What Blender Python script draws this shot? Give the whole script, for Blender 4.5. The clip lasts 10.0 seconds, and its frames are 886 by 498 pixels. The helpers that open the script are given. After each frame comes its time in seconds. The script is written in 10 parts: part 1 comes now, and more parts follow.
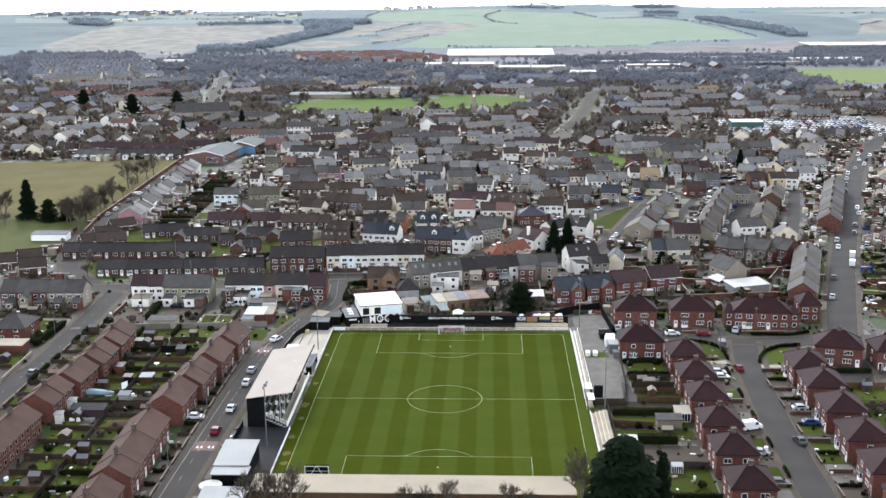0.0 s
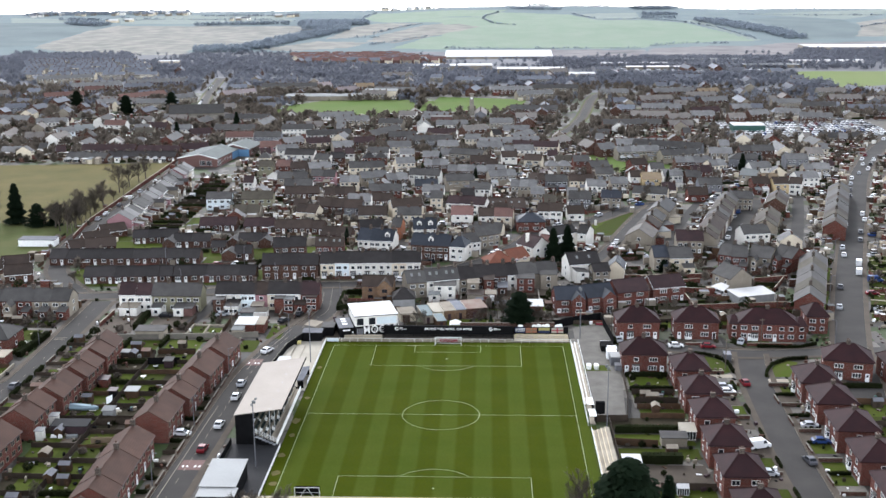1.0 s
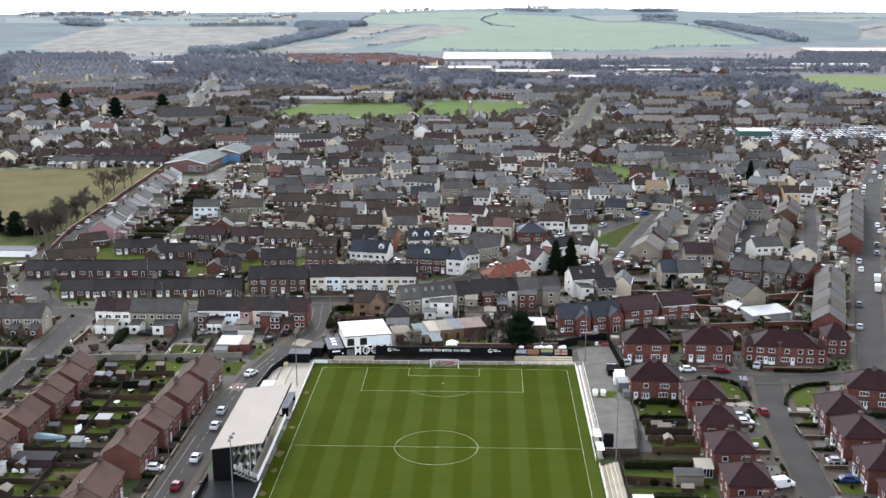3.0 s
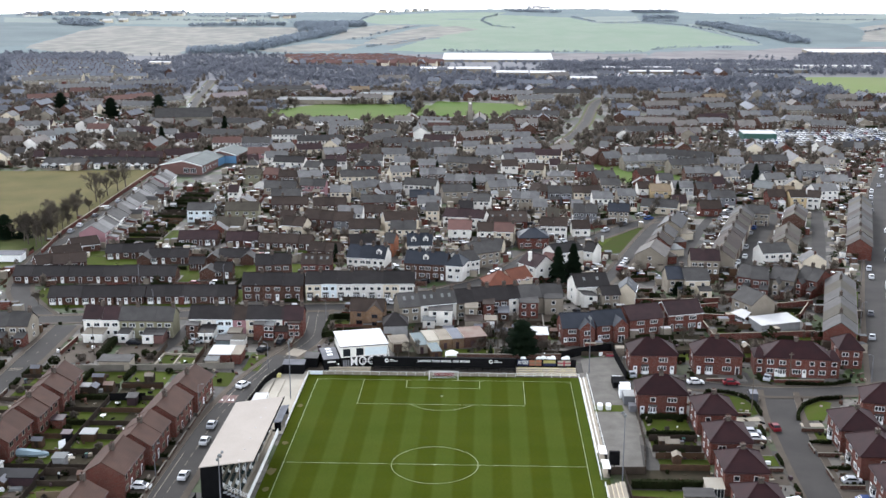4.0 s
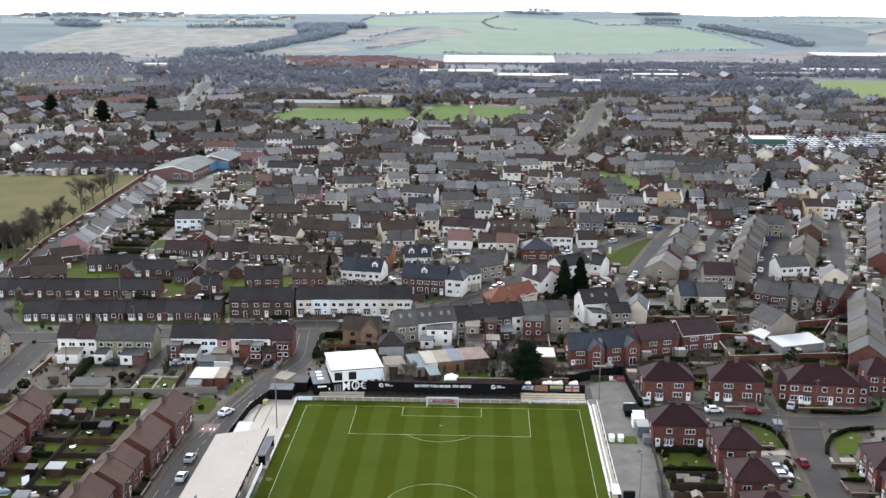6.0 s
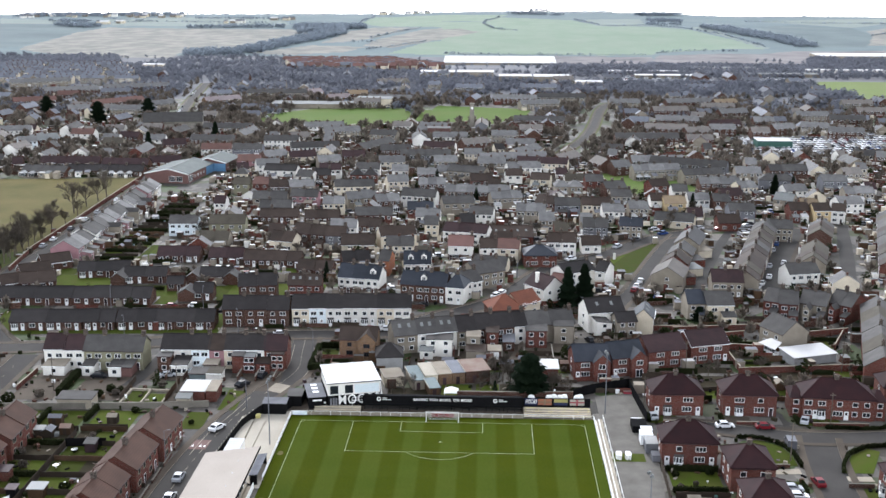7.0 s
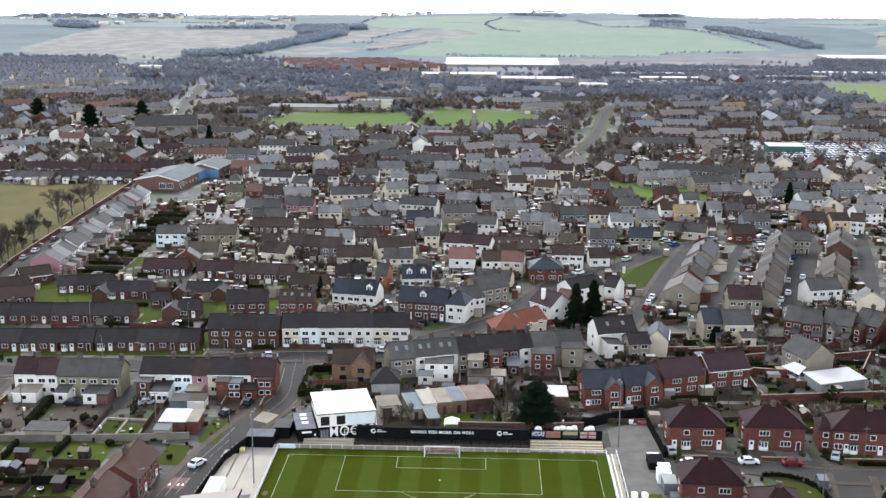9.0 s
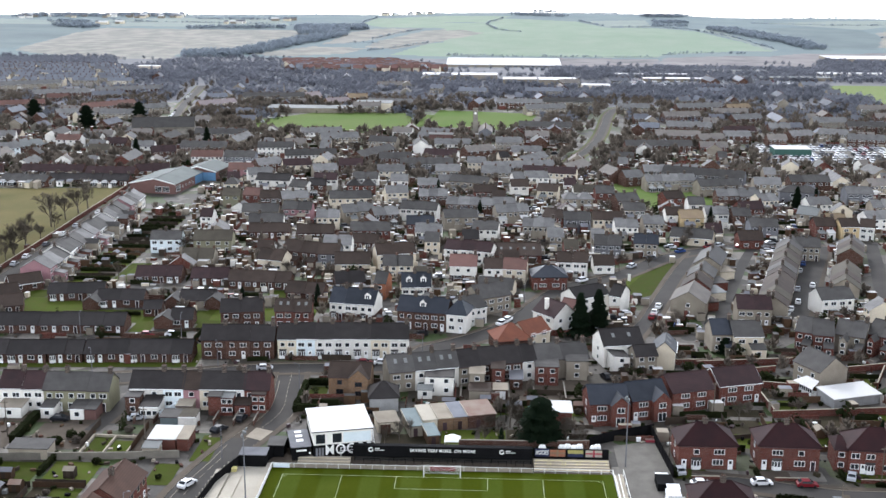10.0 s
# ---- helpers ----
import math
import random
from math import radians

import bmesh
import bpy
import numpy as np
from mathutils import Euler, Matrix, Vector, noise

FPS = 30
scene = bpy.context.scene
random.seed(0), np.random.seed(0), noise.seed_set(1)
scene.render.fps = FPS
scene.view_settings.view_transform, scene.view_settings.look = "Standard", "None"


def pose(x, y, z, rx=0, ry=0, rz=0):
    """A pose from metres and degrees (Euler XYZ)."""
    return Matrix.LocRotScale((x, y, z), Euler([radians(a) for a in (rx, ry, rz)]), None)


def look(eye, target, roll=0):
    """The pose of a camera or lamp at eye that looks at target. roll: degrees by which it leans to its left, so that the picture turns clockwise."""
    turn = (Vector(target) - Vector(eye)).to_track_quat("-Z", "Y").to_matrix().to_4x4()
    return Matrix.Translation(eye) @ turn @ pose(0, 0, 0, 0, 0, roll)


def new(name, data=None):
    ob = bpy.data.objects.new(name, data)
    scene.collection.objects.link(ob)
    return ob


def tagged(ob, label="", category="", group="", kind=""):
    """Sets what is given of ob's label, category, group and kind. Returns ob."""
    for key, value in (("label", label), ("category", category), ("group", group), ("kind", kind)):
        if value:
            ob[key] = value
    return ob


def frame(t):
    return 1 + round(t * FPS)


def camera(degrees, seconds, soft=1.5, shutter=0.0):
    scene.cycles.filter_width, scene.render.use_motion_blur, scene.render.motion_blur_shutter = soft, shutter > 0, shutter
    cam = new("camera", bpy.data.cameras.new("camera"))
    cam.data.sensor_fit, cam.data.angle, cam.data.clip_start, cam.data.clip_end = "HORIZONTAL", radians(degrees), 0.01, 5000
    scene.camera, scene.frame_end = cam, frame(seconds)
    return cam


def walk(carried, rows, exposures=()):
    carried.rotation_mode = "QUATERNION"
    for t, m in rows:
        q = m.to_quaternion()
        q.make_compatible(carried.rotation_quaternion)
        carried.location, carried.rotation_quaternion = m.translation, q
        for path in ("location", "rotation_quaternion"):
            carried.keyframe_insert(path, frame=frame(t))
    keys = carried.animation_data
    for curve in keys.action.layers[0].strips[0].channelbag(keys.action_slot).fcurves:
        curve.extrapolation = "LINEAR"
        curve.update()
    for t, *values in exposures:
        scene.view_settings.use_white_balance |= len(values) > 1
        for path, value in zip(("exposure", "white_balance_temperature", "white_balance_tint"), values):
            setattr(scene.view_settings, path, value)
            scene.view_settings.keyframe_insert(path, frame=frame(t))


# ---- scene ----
cam = camera(42.48, 10.0, soft=1.5)
# seconds, place in metres from the pitch's centre spot, yaw, pitch, roll
EV, KELVIN, TINT = 1.92, 6080.0, 11.0
ROWS = [
    (0, 11.04, -263.36, 104.25, 2.422, -14.082, -0.509),
    (0.5, 10.94, -258.31, 104.15, 2.352, -14.059, -0.417),
    (1, 10.90, -253.22, 104.04, 2.297, -14.040, -0.360),
    (1.5, 10.80, -248.14, 103.86, 2.250, -14.012, -0.295),
    (2, 10.70, -243.09, 103.55, 2.218, -13.987, -0.231),
    (2.5, 10.56, -237.84, 103.19, 2.190, -13.967, -0.170),
    (4, 10.02, -222.22, 102.03, 2.140, -13.921, 0.033),
    (4.5, 9.83, -216.96, 101.58, 2.126, -13.885, 0.099),
    (5, 9.71, -211.85, 101.18, 2.125, -13.858, 0.146),
    (5.5, 9.61, -206.57, 100.74, 2.136, -13.826, 0.172),
    (7, 9.21, -190.81, 99.73, 2.180, -13.784, 0.196),
    (7.5, 9.11, -185.62, 99.40, 2.201, -13.768, 0.184),
    (8, 8.96, -180.48, 99.19, 2.214, -13.754, 0.207),
    (8.5, 8.89, -175.37, 98.95, 2.239, -13.734, 0.214),
    (9, 8.74, -170.22, 98.78, 2.260, -13.728, 0.252),
    (9.5, 8.68, -165.35, 98.79, 2.290, -13.735, 0.296),
    (10, 8.47, -160.51, 98.88, 2.311, -13.747, 0.316),
]
walk(cam, [(t, pose(x, y, z, 0, 0, yaw) @ pose(0, 0, 0, 90 + pitch, 0, 0) @ pose(0, 0, 0, 0, 0, roll)) for t, x, y, z, yaw, pitch, roll in ROWS], exposures=[(0.0, EV + 0.1, KELVIN, TINT), (2.0, EV, KELVIN, TINT), (7.0, EV, KELVIN, TINT), (10.0, EV + 0.03, KELVIN, TINT)])

# ---- daylight: a bright overcast sky with a veiled sun ----
SUN_AZ, SUN_EL = -14.0, 33.0
world = bpy.data.worlds.new("overcast")
scene.world = world
world.use_nodes = True
wn = world.node_tree
sky = wn.nodes.new("ShaderNodeTexSky")
sky.sky_type, sky.sun_disc = "NISHITA", False
sky.sun_elevation, sky.sun_rotation = radians(SUN_EL), radians(SUN_AZ)
sky.air_density, sky.dust_density, sky.ozone_density = 1.0, 0.3, 1.0
soft = wn.nodes.new("ShaderNodeHueSaturation")
soft.inputs["Saturation"].default_value = 0.2
wn.links.new(sky.outputs[0], soft.inputs["Color"])
wn.links.new(soft.outputs[0], wn.nodes["Background"].inputs[0])
wn.nodes["Background"].inputs[1].default_value = 0.15
lamp = bpy.data.lights.new("sun", "SUN")
lamp.energy, lamp.angle, lamp.color = 0.75, radians(12), (1.0, 0.97, 0.93)
sun = new("sun", lamp)
sa, se = radians(SUN_AZ), radians(SUN_EL)
sun.matrix_world = look((0, 0, 200), (-math.sin(sa) * math.cos(se), -math.cos(sa) * math.cos(se), 200 - math.sin(se)))

# ---- materials ----
MATS = {}


def shade(name, a, b, scale=0.5, rough=0.9, spread=0.12, bump=0.0, fine=6.0, metal=0.0, course=0.0, brick=False, blotch=0.5, spec=0.1):
    """A weathered surface: two tones mixed by stains, a fine grain, and a tone of its own for each object."""
    m = bpy.data.materials.new(name)
    m.use_nodes = True
    t = m.node_tree
    n, l = t.nodes, t.links
    bs = n["Principled BSDF"]
    geo = n.new("ShaderNodeNewGeometry")
    info = n.new("ShaderNodeObjectInfo")
    big = n.new("ShaderNodeTexNoise")
    big.inputs["Scale"].default_value, big.inputs["Detail"].default_value = scale, 5
    small = n.new("ShaderNodeTexNoise")
    small.inputs["Scale"].default_value, small.inputs["Detail"].default_value = fine, 3
    for tex in (big, small):
        l.new(geo.outputs["Position"], tex.inputs["Vector"])
    ramp = n.new("ShaderNodeMapRange")
    ramp.inputs[1].default_value, ramp.inputs[2].default_value = 0.5 - blotch / 2, 0.5 + blotch / 2
    l.new(big.outputs["Fac"], ramp.inputs[0])
    mix = n.new("ShaderNodeMix")
    mix.data_type = "RGBA"
    mix.inputs["A"].default_value, mix.inputs["B"].default_value = (*a, 1), (*b, 1)
    l.new(ramp.outputs[0], mix.inputs["Factor"])
    value = n.new("ShaderNodeMath")
    value.operation = "MULTIPLY_ADD"
    l.new(info.outputs["Random"], value.inputs[0])
    value.inputs[1].default_value, value.inputs[2].default_value = 2 * spread, 1 - spread
    grain = n.new("ShaderNodeMath")
    grain.operation = "MULTIPLY_ADD"
    l.new(small.outputs["Fac"], grain.inputs[0])
    grain.inputs[1].default_value, grain.inputs[2].default_value = 0.5, 0.75
    tone = n.new("ShaderNodeMath")
    tone.operation = "MULTIPLY"
    l.new(value.outputs[0], tone.inputs[0])
    l.new(grain.outputs[0], tone.inputs[1])
    last = tone
    if course:
        wave = n.new("ShaderNodeTexWave")
        wave.bands_direction = "Z"
        wave.inputs["Scale"].default_value = 0.314 / course
        wave.inputs["Distortion"].default_value = 0.6
        l.new(geo.outputs["Position"], wave.inputs["Vector"])
        band = n.new("ShaderNodeMath")
        band.operation = "MULTIPLY_ADD"
        l.new(wave.outputs["Fac"], band.inputs[0])
        band.inputs[1].default_value, band.inputs[2].default_value = 0.14, 0.93
        last = n.new("ShaderNodeMath")
        last.operation = "MULTIPLY"
        l.new(tone.outputs[0], last.inputs[0])
        l.new(band.outputs[0], last.inputs[1])
    colour = mix.outputs["Result"]
    if brick:
        sep = n.new("ShaderNodeSeparateXYZ")
        l.new(geo.outputs["Position"], sep.inputs[0])
        add = n.new("ShaderNodeMath")
        l.new(sep.outputs[0], add.inputs[0])
        l.new(sep.outputs[1], add.inputs[1])
        comb = n.new("ShaderNodeCombineXYZ")
        l.new(add.outputs[0], comb.inputs[0])
        l.new(sep.outputs[2], comb.inputs[1])
        bt = n.new("ShaderNodeTexBrick")
        bt.inputs["Scale"].default_value = 1.0
        bt.inputs["Brick Width"].default_value, bt.inputs["Row Height"].default_value = 0.45, 0.15
        bt.inputs["Mortar Size"].default_value = 0.008
        bt.inputs["Mortar"].default_value = (0.17, 0.14, 0.12, 1)
        bt.inputs["Color2"].default_value = (*[c * 0.72 for c in b], 1)
        l.new(comb.outputs[0], bt.inputs["Vector"])
        l.new(colour, bt.inputs["Color1"])
        colour = bt.outputs["Color"]
    scalec = n.new("ShaderNodeVectorMath")
    scalec.operation = "SCALE"
    l.new(colour, scalec.inputs[0])
    l.new(last.outputs[0], scalec.inputs["Scale"])
    l.new(scalec.outputs[0], bs.inputs["Base Color"])
    bs.inputs["Roughness"].default_value, bs.inputs["Metallic"].default_value = rough, metal
    bs.inputs["Specular IOR Level"].default_value = spec
    if bump:
        bp = n.new("ShaderNodeBump")
        bp.inputs["Strength"].default_value, bp.inputs["Distance"].default_value = bump, 0.05
        l.new(small.outputs["Fac"], bp.inputs["Height"])
        l.new(bp.outputs[0], bs.inputs["Normal"])
    MATS[name] = m
    return m


def leaves(name):
    """Twigs and leaves pass half of the light that falls on their far side."""
    n, l = MATS[name].node_tree.nodes, MATS[name].node_tree.links
    bs = n["Principled BSDF"]
    tr = n.new("ShaderNodeBsdfTranslucent")
    l.new(bs.inputs["Base Color"].links[0].from_socket, tr.inputs["Color"])
    mix = n.new("ShaderNodeMixShader")
    mix.inputs[0].default_value = 0.5
    l.new(bs.outputs[0], mix.inputs[1])
    l.new(tr.outputs[0], mix.inputs[2])
    l.new(mix.outputs[0], n["Material Output"].inputs["Surface"])


# walls
shade("brick", (0.142, 0.043, 0.03), (0.098, 0.032, 0.0235), 0.35, brick=True)
shade("orangebrick", (0.34, 0.13, 0.06), (0.27, 0.1, 0.055), 0.35, brick=True)
shade("brown", (0.09195, 0.0411, 0.02598), (0.06406, 0.03147, 0.0224), 0.35, brick=True)
shade("tanbrick", (0.2, 0.122, 0.07), (0.155, 0.095, 0.055), 0.35, brick=True)
shade("white", (0.72, 0.695, 0.64), (0.56, 0.535, 0.485), 0.3, spread=0.08)
shade("cream", (0.609, 0.5355, 0.4043), (0.483, 0.42, 0.3255), 0.3)
shade("yellow", (0.5, 0.38, 0.2), (0.42, 0.33, 0.2), 0.3)
shade("greyrender", (0.2621, 0.2296, 0.1814), (0.1781, 0.1523, 0.1198), 0.3)
shade("palerender", (0.3, 0.3, 0.3), (0.22, 0.22, 0.215), 0.5)
shade("darkgrey", (0.16, 0.16, 0.17), (0.11, 0.11, 0.12), 0.3)
shade("pink", (0.3, 0.16, 0.17), (0.24, 0.135, 0.145), 0.3)
shade("lightblue", (0.66, 0.71, 0.72), (0.55, 0.61, 0.63), 0.3)
shade("olive", (0.22, 0.21, 0.14), (0.17, 0.16, 0.11), 0.3)
shade("stone", (0.2, 0.18, 0.15), (0.13, 0.12, 0.1), 0.4)
shade("concrete", (0.317, 0.279, 0.219), (0.226, 0.196, 0.152), 0.25)
shade("stackbrick", (0.085, 0.066, 0.053), (0.055, 0.045, 0.038), 0.8, brick=True)
# roofs
shade("slate", (0.06622, 0.06237, 0.05863), (0.04455, 0.04158, 0.03938), 0.4, 0.75, 0.22, course=0.22)
shade("darkslate", (0.0259, 0.023, 0.0221), (0.0182, 0.0153, 0.0148), 0.4, 0.6, 0.2, course=0.22)
shade("blueslate", (0.0292, 0.0327, 0.0405), (0.0209, 0.023, 0.0292), 0.4, 0.55, 0.15, course=0.22)
shade("darkbrown", (0.045, 0.0323, 0.0255), (0.0306, 0.0222, 0.0182), 0.4, 0.75, 0.2, course=0.25)
shade("purple", (0.0411, 0.0237, 0.0236), (0.0271, 0.0177, 0.0185), 0.4, 0.75, 0.15, course=0.25)
shade("estatetile", (0.07, 0.0385, 0.028), (0.048, 0.0285, 0.022), 0.35, 0.8, 0.12, course=0.25)
shade("hiptile", (0.026, 0.0098, 0.0102), (0.0165, 0.0075, 0.0085), 0.35, 0.75, 0.14, course=0.25)
shade("redtile", (0.125, 0.068, 0.056), (0.09, 0.055, 0.047), 0.35, 0.8, 0.15, course=0.25)
shade("pinktile", (0.16, 0.088, 0.074), (0.125, 0.07, 0.062), 0.35, 0.8, 0.1, course=0.25)
shade("orange", (0.165, 0.063, 0.039), (0.12, 0.049, 0.033), 0.35, 0.8, 0.1, course=0.25)
shade("tan", (0.2, 0.15, 0.095), (0.16, 0.12, 0.08), 0.35, 0.8, 0.1, course=0.25)
shade("olivetile", (0.0676, 0.059, 0.0448), (0.0473, 0.0406, 0.0312), 0.35, 0.8, 0.1, course=0.25)
shade("white_sheet", (0.52, 0.51, 0.495), (0.43, 0.42, 0.405), 0.15, 0.85, 0.06)
shade("standsheet", (0.33, 0.29, 0.25), (0.285, 0.25, 0.215), 0.12, 0.85, 0.02)
# blue-grey for far roofs with haze mixed into the tone, also for small fittings
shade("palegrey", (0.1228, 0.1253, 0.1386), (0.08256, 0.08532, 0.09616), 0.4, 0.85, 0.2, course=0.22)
shade("greytile", (0.159, 0.1534, 0.1485), (0.1053, 0.1019, 0.09939), 0.4, 0.85, 0.25, course=0.22)
shade("palesheet", (0.17, 0.174, 0.168), (0.128, 0.132, 0.128), 0.2, 0.8, 0.05)
# far red roofs greyed towards pink, haze blended into the colour
shade("estatepink", (0.225, 0.185, 0.178), (0.18, 0.152, 0.15), 0.3, 0.8, 0.1)
shade("rustsheet", (0.15, 0.085, 0.065), (0.2, 0.155, 0.125), 0.3, 0.7, 0.1)
# joinery and the like
shade("upvc", (0.82, 0.82, 0.8), (0.74, 0.74, 0.72), 1.0, 0.4, 0.05)
shade("glass", (0.012, 0.0138, 0.0168), (0.021, 0.024, 0.027), 0.8, 0.12, 0.4)
shade("doordark", (0.05, 0.03, 0.03), (0.03, 0.02, 0.025), 0.8, 0.5, 0.5)
shade("wood", (0.0794, 0.0461, 0.0258), (0.0486, 0.0313, 0.0202), 0.6, 0.85, 0.3)
shade("greywood", (0.05, 0.037, 0.027), (0.03, 0.0235, 0.018), 0.6, 0.85, 0.3)
shade("black", (0.0052, 0.0052, 0.0056), (0.0088, 0.0088, 0.0092), 0.5, 0.9, 0.1, spec=0.03)
shade("metal", (0.45, 0.46, 0.47), (0.35, 0.36, 0.37), 0.8, 0.45, 0.1, metal=0.5)
shade("paintwhite", (0.8, 0.8, 0.78), (0.66, 0.65, 0.6), 0.5, 0.6, 0.04)
shade("chalk", (0.36, 0.39, 0.24), (0.2, 0.25, 0.11), 0.25, 0.95, 0.0, blotch=0.3)
# ground
shade("asphalt", (0.052, 0.0475, 0.043), (0.035, 0.0325, 0.03), 0.12, 0.9, 0.05, spec=0.12)
shade("paving", (0.08, 0.064, 0.049), (0.053, 0.043, 0.033), 0.2, 0.9, 0.15, spec=0.12)
shade("yardtar", (0.026, 0.025, 0.026), (0.017, 0.017, 0.018), 0.2, 0.8, 0.05)
shade("gravel", (0.143, 0.132, 0.116), (0.0952, 0.0884, 0.0777), 0.3, 0.95, 0.2)
shade("lawn", (0.04, 0.06, 0.0065), (0.05, 0.054, 0.0125), 0.3, 0.95, 0.3, spec=0.04)
shade("soil", (0.0419, 0.0328, 0.0218), (0.0283, 0.0262, 0.0162), 0.4, 0.95, 0.25, spec=0.04)
shade("meadow", (0.116, 0.095, 0.041), (0.076, 0.071, 0.027), 0.06, 0.95, 0.02, spec=0.04)
shade("roughgrass", (0.085, 0.085, 0.035), (0.055, 0.07, 0.022), 0.06, 0.95, 0.05, spec=0.04)
shade("parkgrass", (0.07, 0.115, 0.024), (0.095, 0.12, 0.038), 0.03, 0.95, 0.05, spec=0.04)
# hillgrass to quarry: distance haze is put into these pale, bluish tones
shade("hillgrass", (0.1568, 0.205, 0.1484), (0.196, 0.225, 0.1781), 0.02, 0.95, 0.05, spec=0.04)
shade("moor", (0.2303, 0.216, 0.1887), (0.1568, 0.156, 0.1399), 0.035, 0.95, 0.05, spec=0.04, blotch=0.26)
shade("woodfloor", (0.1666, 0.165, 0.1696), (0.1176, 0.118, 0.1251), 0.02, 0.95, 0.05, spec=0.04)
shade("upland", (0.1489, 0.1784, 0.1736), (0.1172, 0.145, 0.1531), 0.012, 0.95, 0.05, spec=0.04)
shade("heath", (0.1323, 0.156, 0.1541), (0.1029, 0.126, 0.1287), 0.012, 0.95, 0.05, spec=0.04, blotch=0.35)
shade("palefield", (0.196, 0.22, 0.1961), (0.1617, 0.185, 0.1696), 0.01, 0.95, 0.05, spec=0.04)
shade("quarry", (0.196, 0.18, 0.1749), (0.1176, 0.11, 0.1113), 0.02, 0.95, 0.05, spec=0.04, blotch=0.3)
# plants
shade("bark", (0.12, 0.1, 0.08), (0.08, 0.068, 0.055), 1.0, 0.95, 0.2)
shade("twig", (0.135, 0.113, 0.092), (0.092, 0.079, 0.066), 0.3, 0.95, 0.25)
shade("needle", (0.0077, 0.0154, 0.0084), (0.014, 0.0224, 0.0112), 0.6, 0.9, 0.2, spec=0.04)
shade("hedge", (0.0155, 0.022, 0.0078), (0.024, 0.0266, 0.0115), 0.5, 0.95, 0.3, spec=0.04)
# far trees and hedges, paled and blued so their colour holds the haze
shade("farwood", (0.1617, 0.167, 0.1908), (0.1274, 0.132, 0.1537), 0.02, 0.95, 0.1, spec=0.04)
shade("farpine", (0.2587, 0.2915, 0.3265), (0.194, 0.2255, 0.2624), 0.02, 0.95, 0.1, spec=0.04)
# two light roof tones with far haze in them, shared by two near roofs
shade("palebluetile", (0.147, 0.153, 0.1717), (0.1058, 0.111, 0.1272), 0.4, 0.7, 0.2, course=0.22)
shade("palebrowntile", (0.162, 0.1426, 0.1274), (0.1188, 0.108, 0.09936), 0.4, 0.8, 0.2, course=0.22)
shade("palepaving", (0.391, 0.356, 0.292), (0.294, 0.266, 0.219), 0.15, 0.9, 0.06)
shade("schoolsheet", (0.115, 0.125, 0.118), (0.085, 0.094, 0.09), 0.2, 0.8, 0.05)
shade("palesheet_w", (0.33, 0.33, 0.32), (0.27, 0.27, 0.26), 0.15, 0.85, 0.05)
shade("endsheet", (0.3, 0.25, 0.18), (0.22, 0.19, 0.14), 0.12, 0.7, 0.04)
shade("palegrass", (0.12, 0.155, 0.055), (0.14, 0.16, 0.07), 0.02, 0.95, 0.05, spec=0.04)
for plant in ("twig", "needle", "hedge", "farwood", "farpine"):
    leaves(plant)
# cars and bright small things
for cname, c in (("car_white", (0.75, 0.75, 0.75)), ("car_silver", (0.4, 0.41, 0.43)), ("car_grey", (0.09, 0.09, 0.1)), ("car_black", (0.015, 0.015, 0.018)),
                 ("car_red", (0.15, 0.013, 0.018)), ("car_blue", (0.03, 0.06, 0.18)), ("rubber", (0.015, 0.015, 0.015)), ("tealpaint", (0.13, 0.16, 0.162)),
                 ("coverblue", (0.26, 0.34, 0.38)), ("schoolblue", (0.1, 0.2, 0.32)), ("flagyellow", (0.3, 0.27, 0.1)), ("flagnavy", (0.03, 0.035, 0.075)), ("flagorange", (0.28, 0.12, 0.07)), ("flagred", (0.33, 0.05, 0.07)), ("seatgreen", (0.05, 0.11, 0.09)), ("seatdark", (0.02, 0.03, 0.028)),
                 ("redsurface", (0.135, 0.075, 0.066)), ("vanwhite", (0.8, 0.8, 0.8)), ("barrieryellow", (0.6, 0.53, 0.22)), ("fasciacream", (0.58, 0.49, 0.35))):
    shade(cname, c, tuple(v * 0.85 for v in c), 0.6, 0.35 if cname.startswith("car") else 0.7, 0.08)


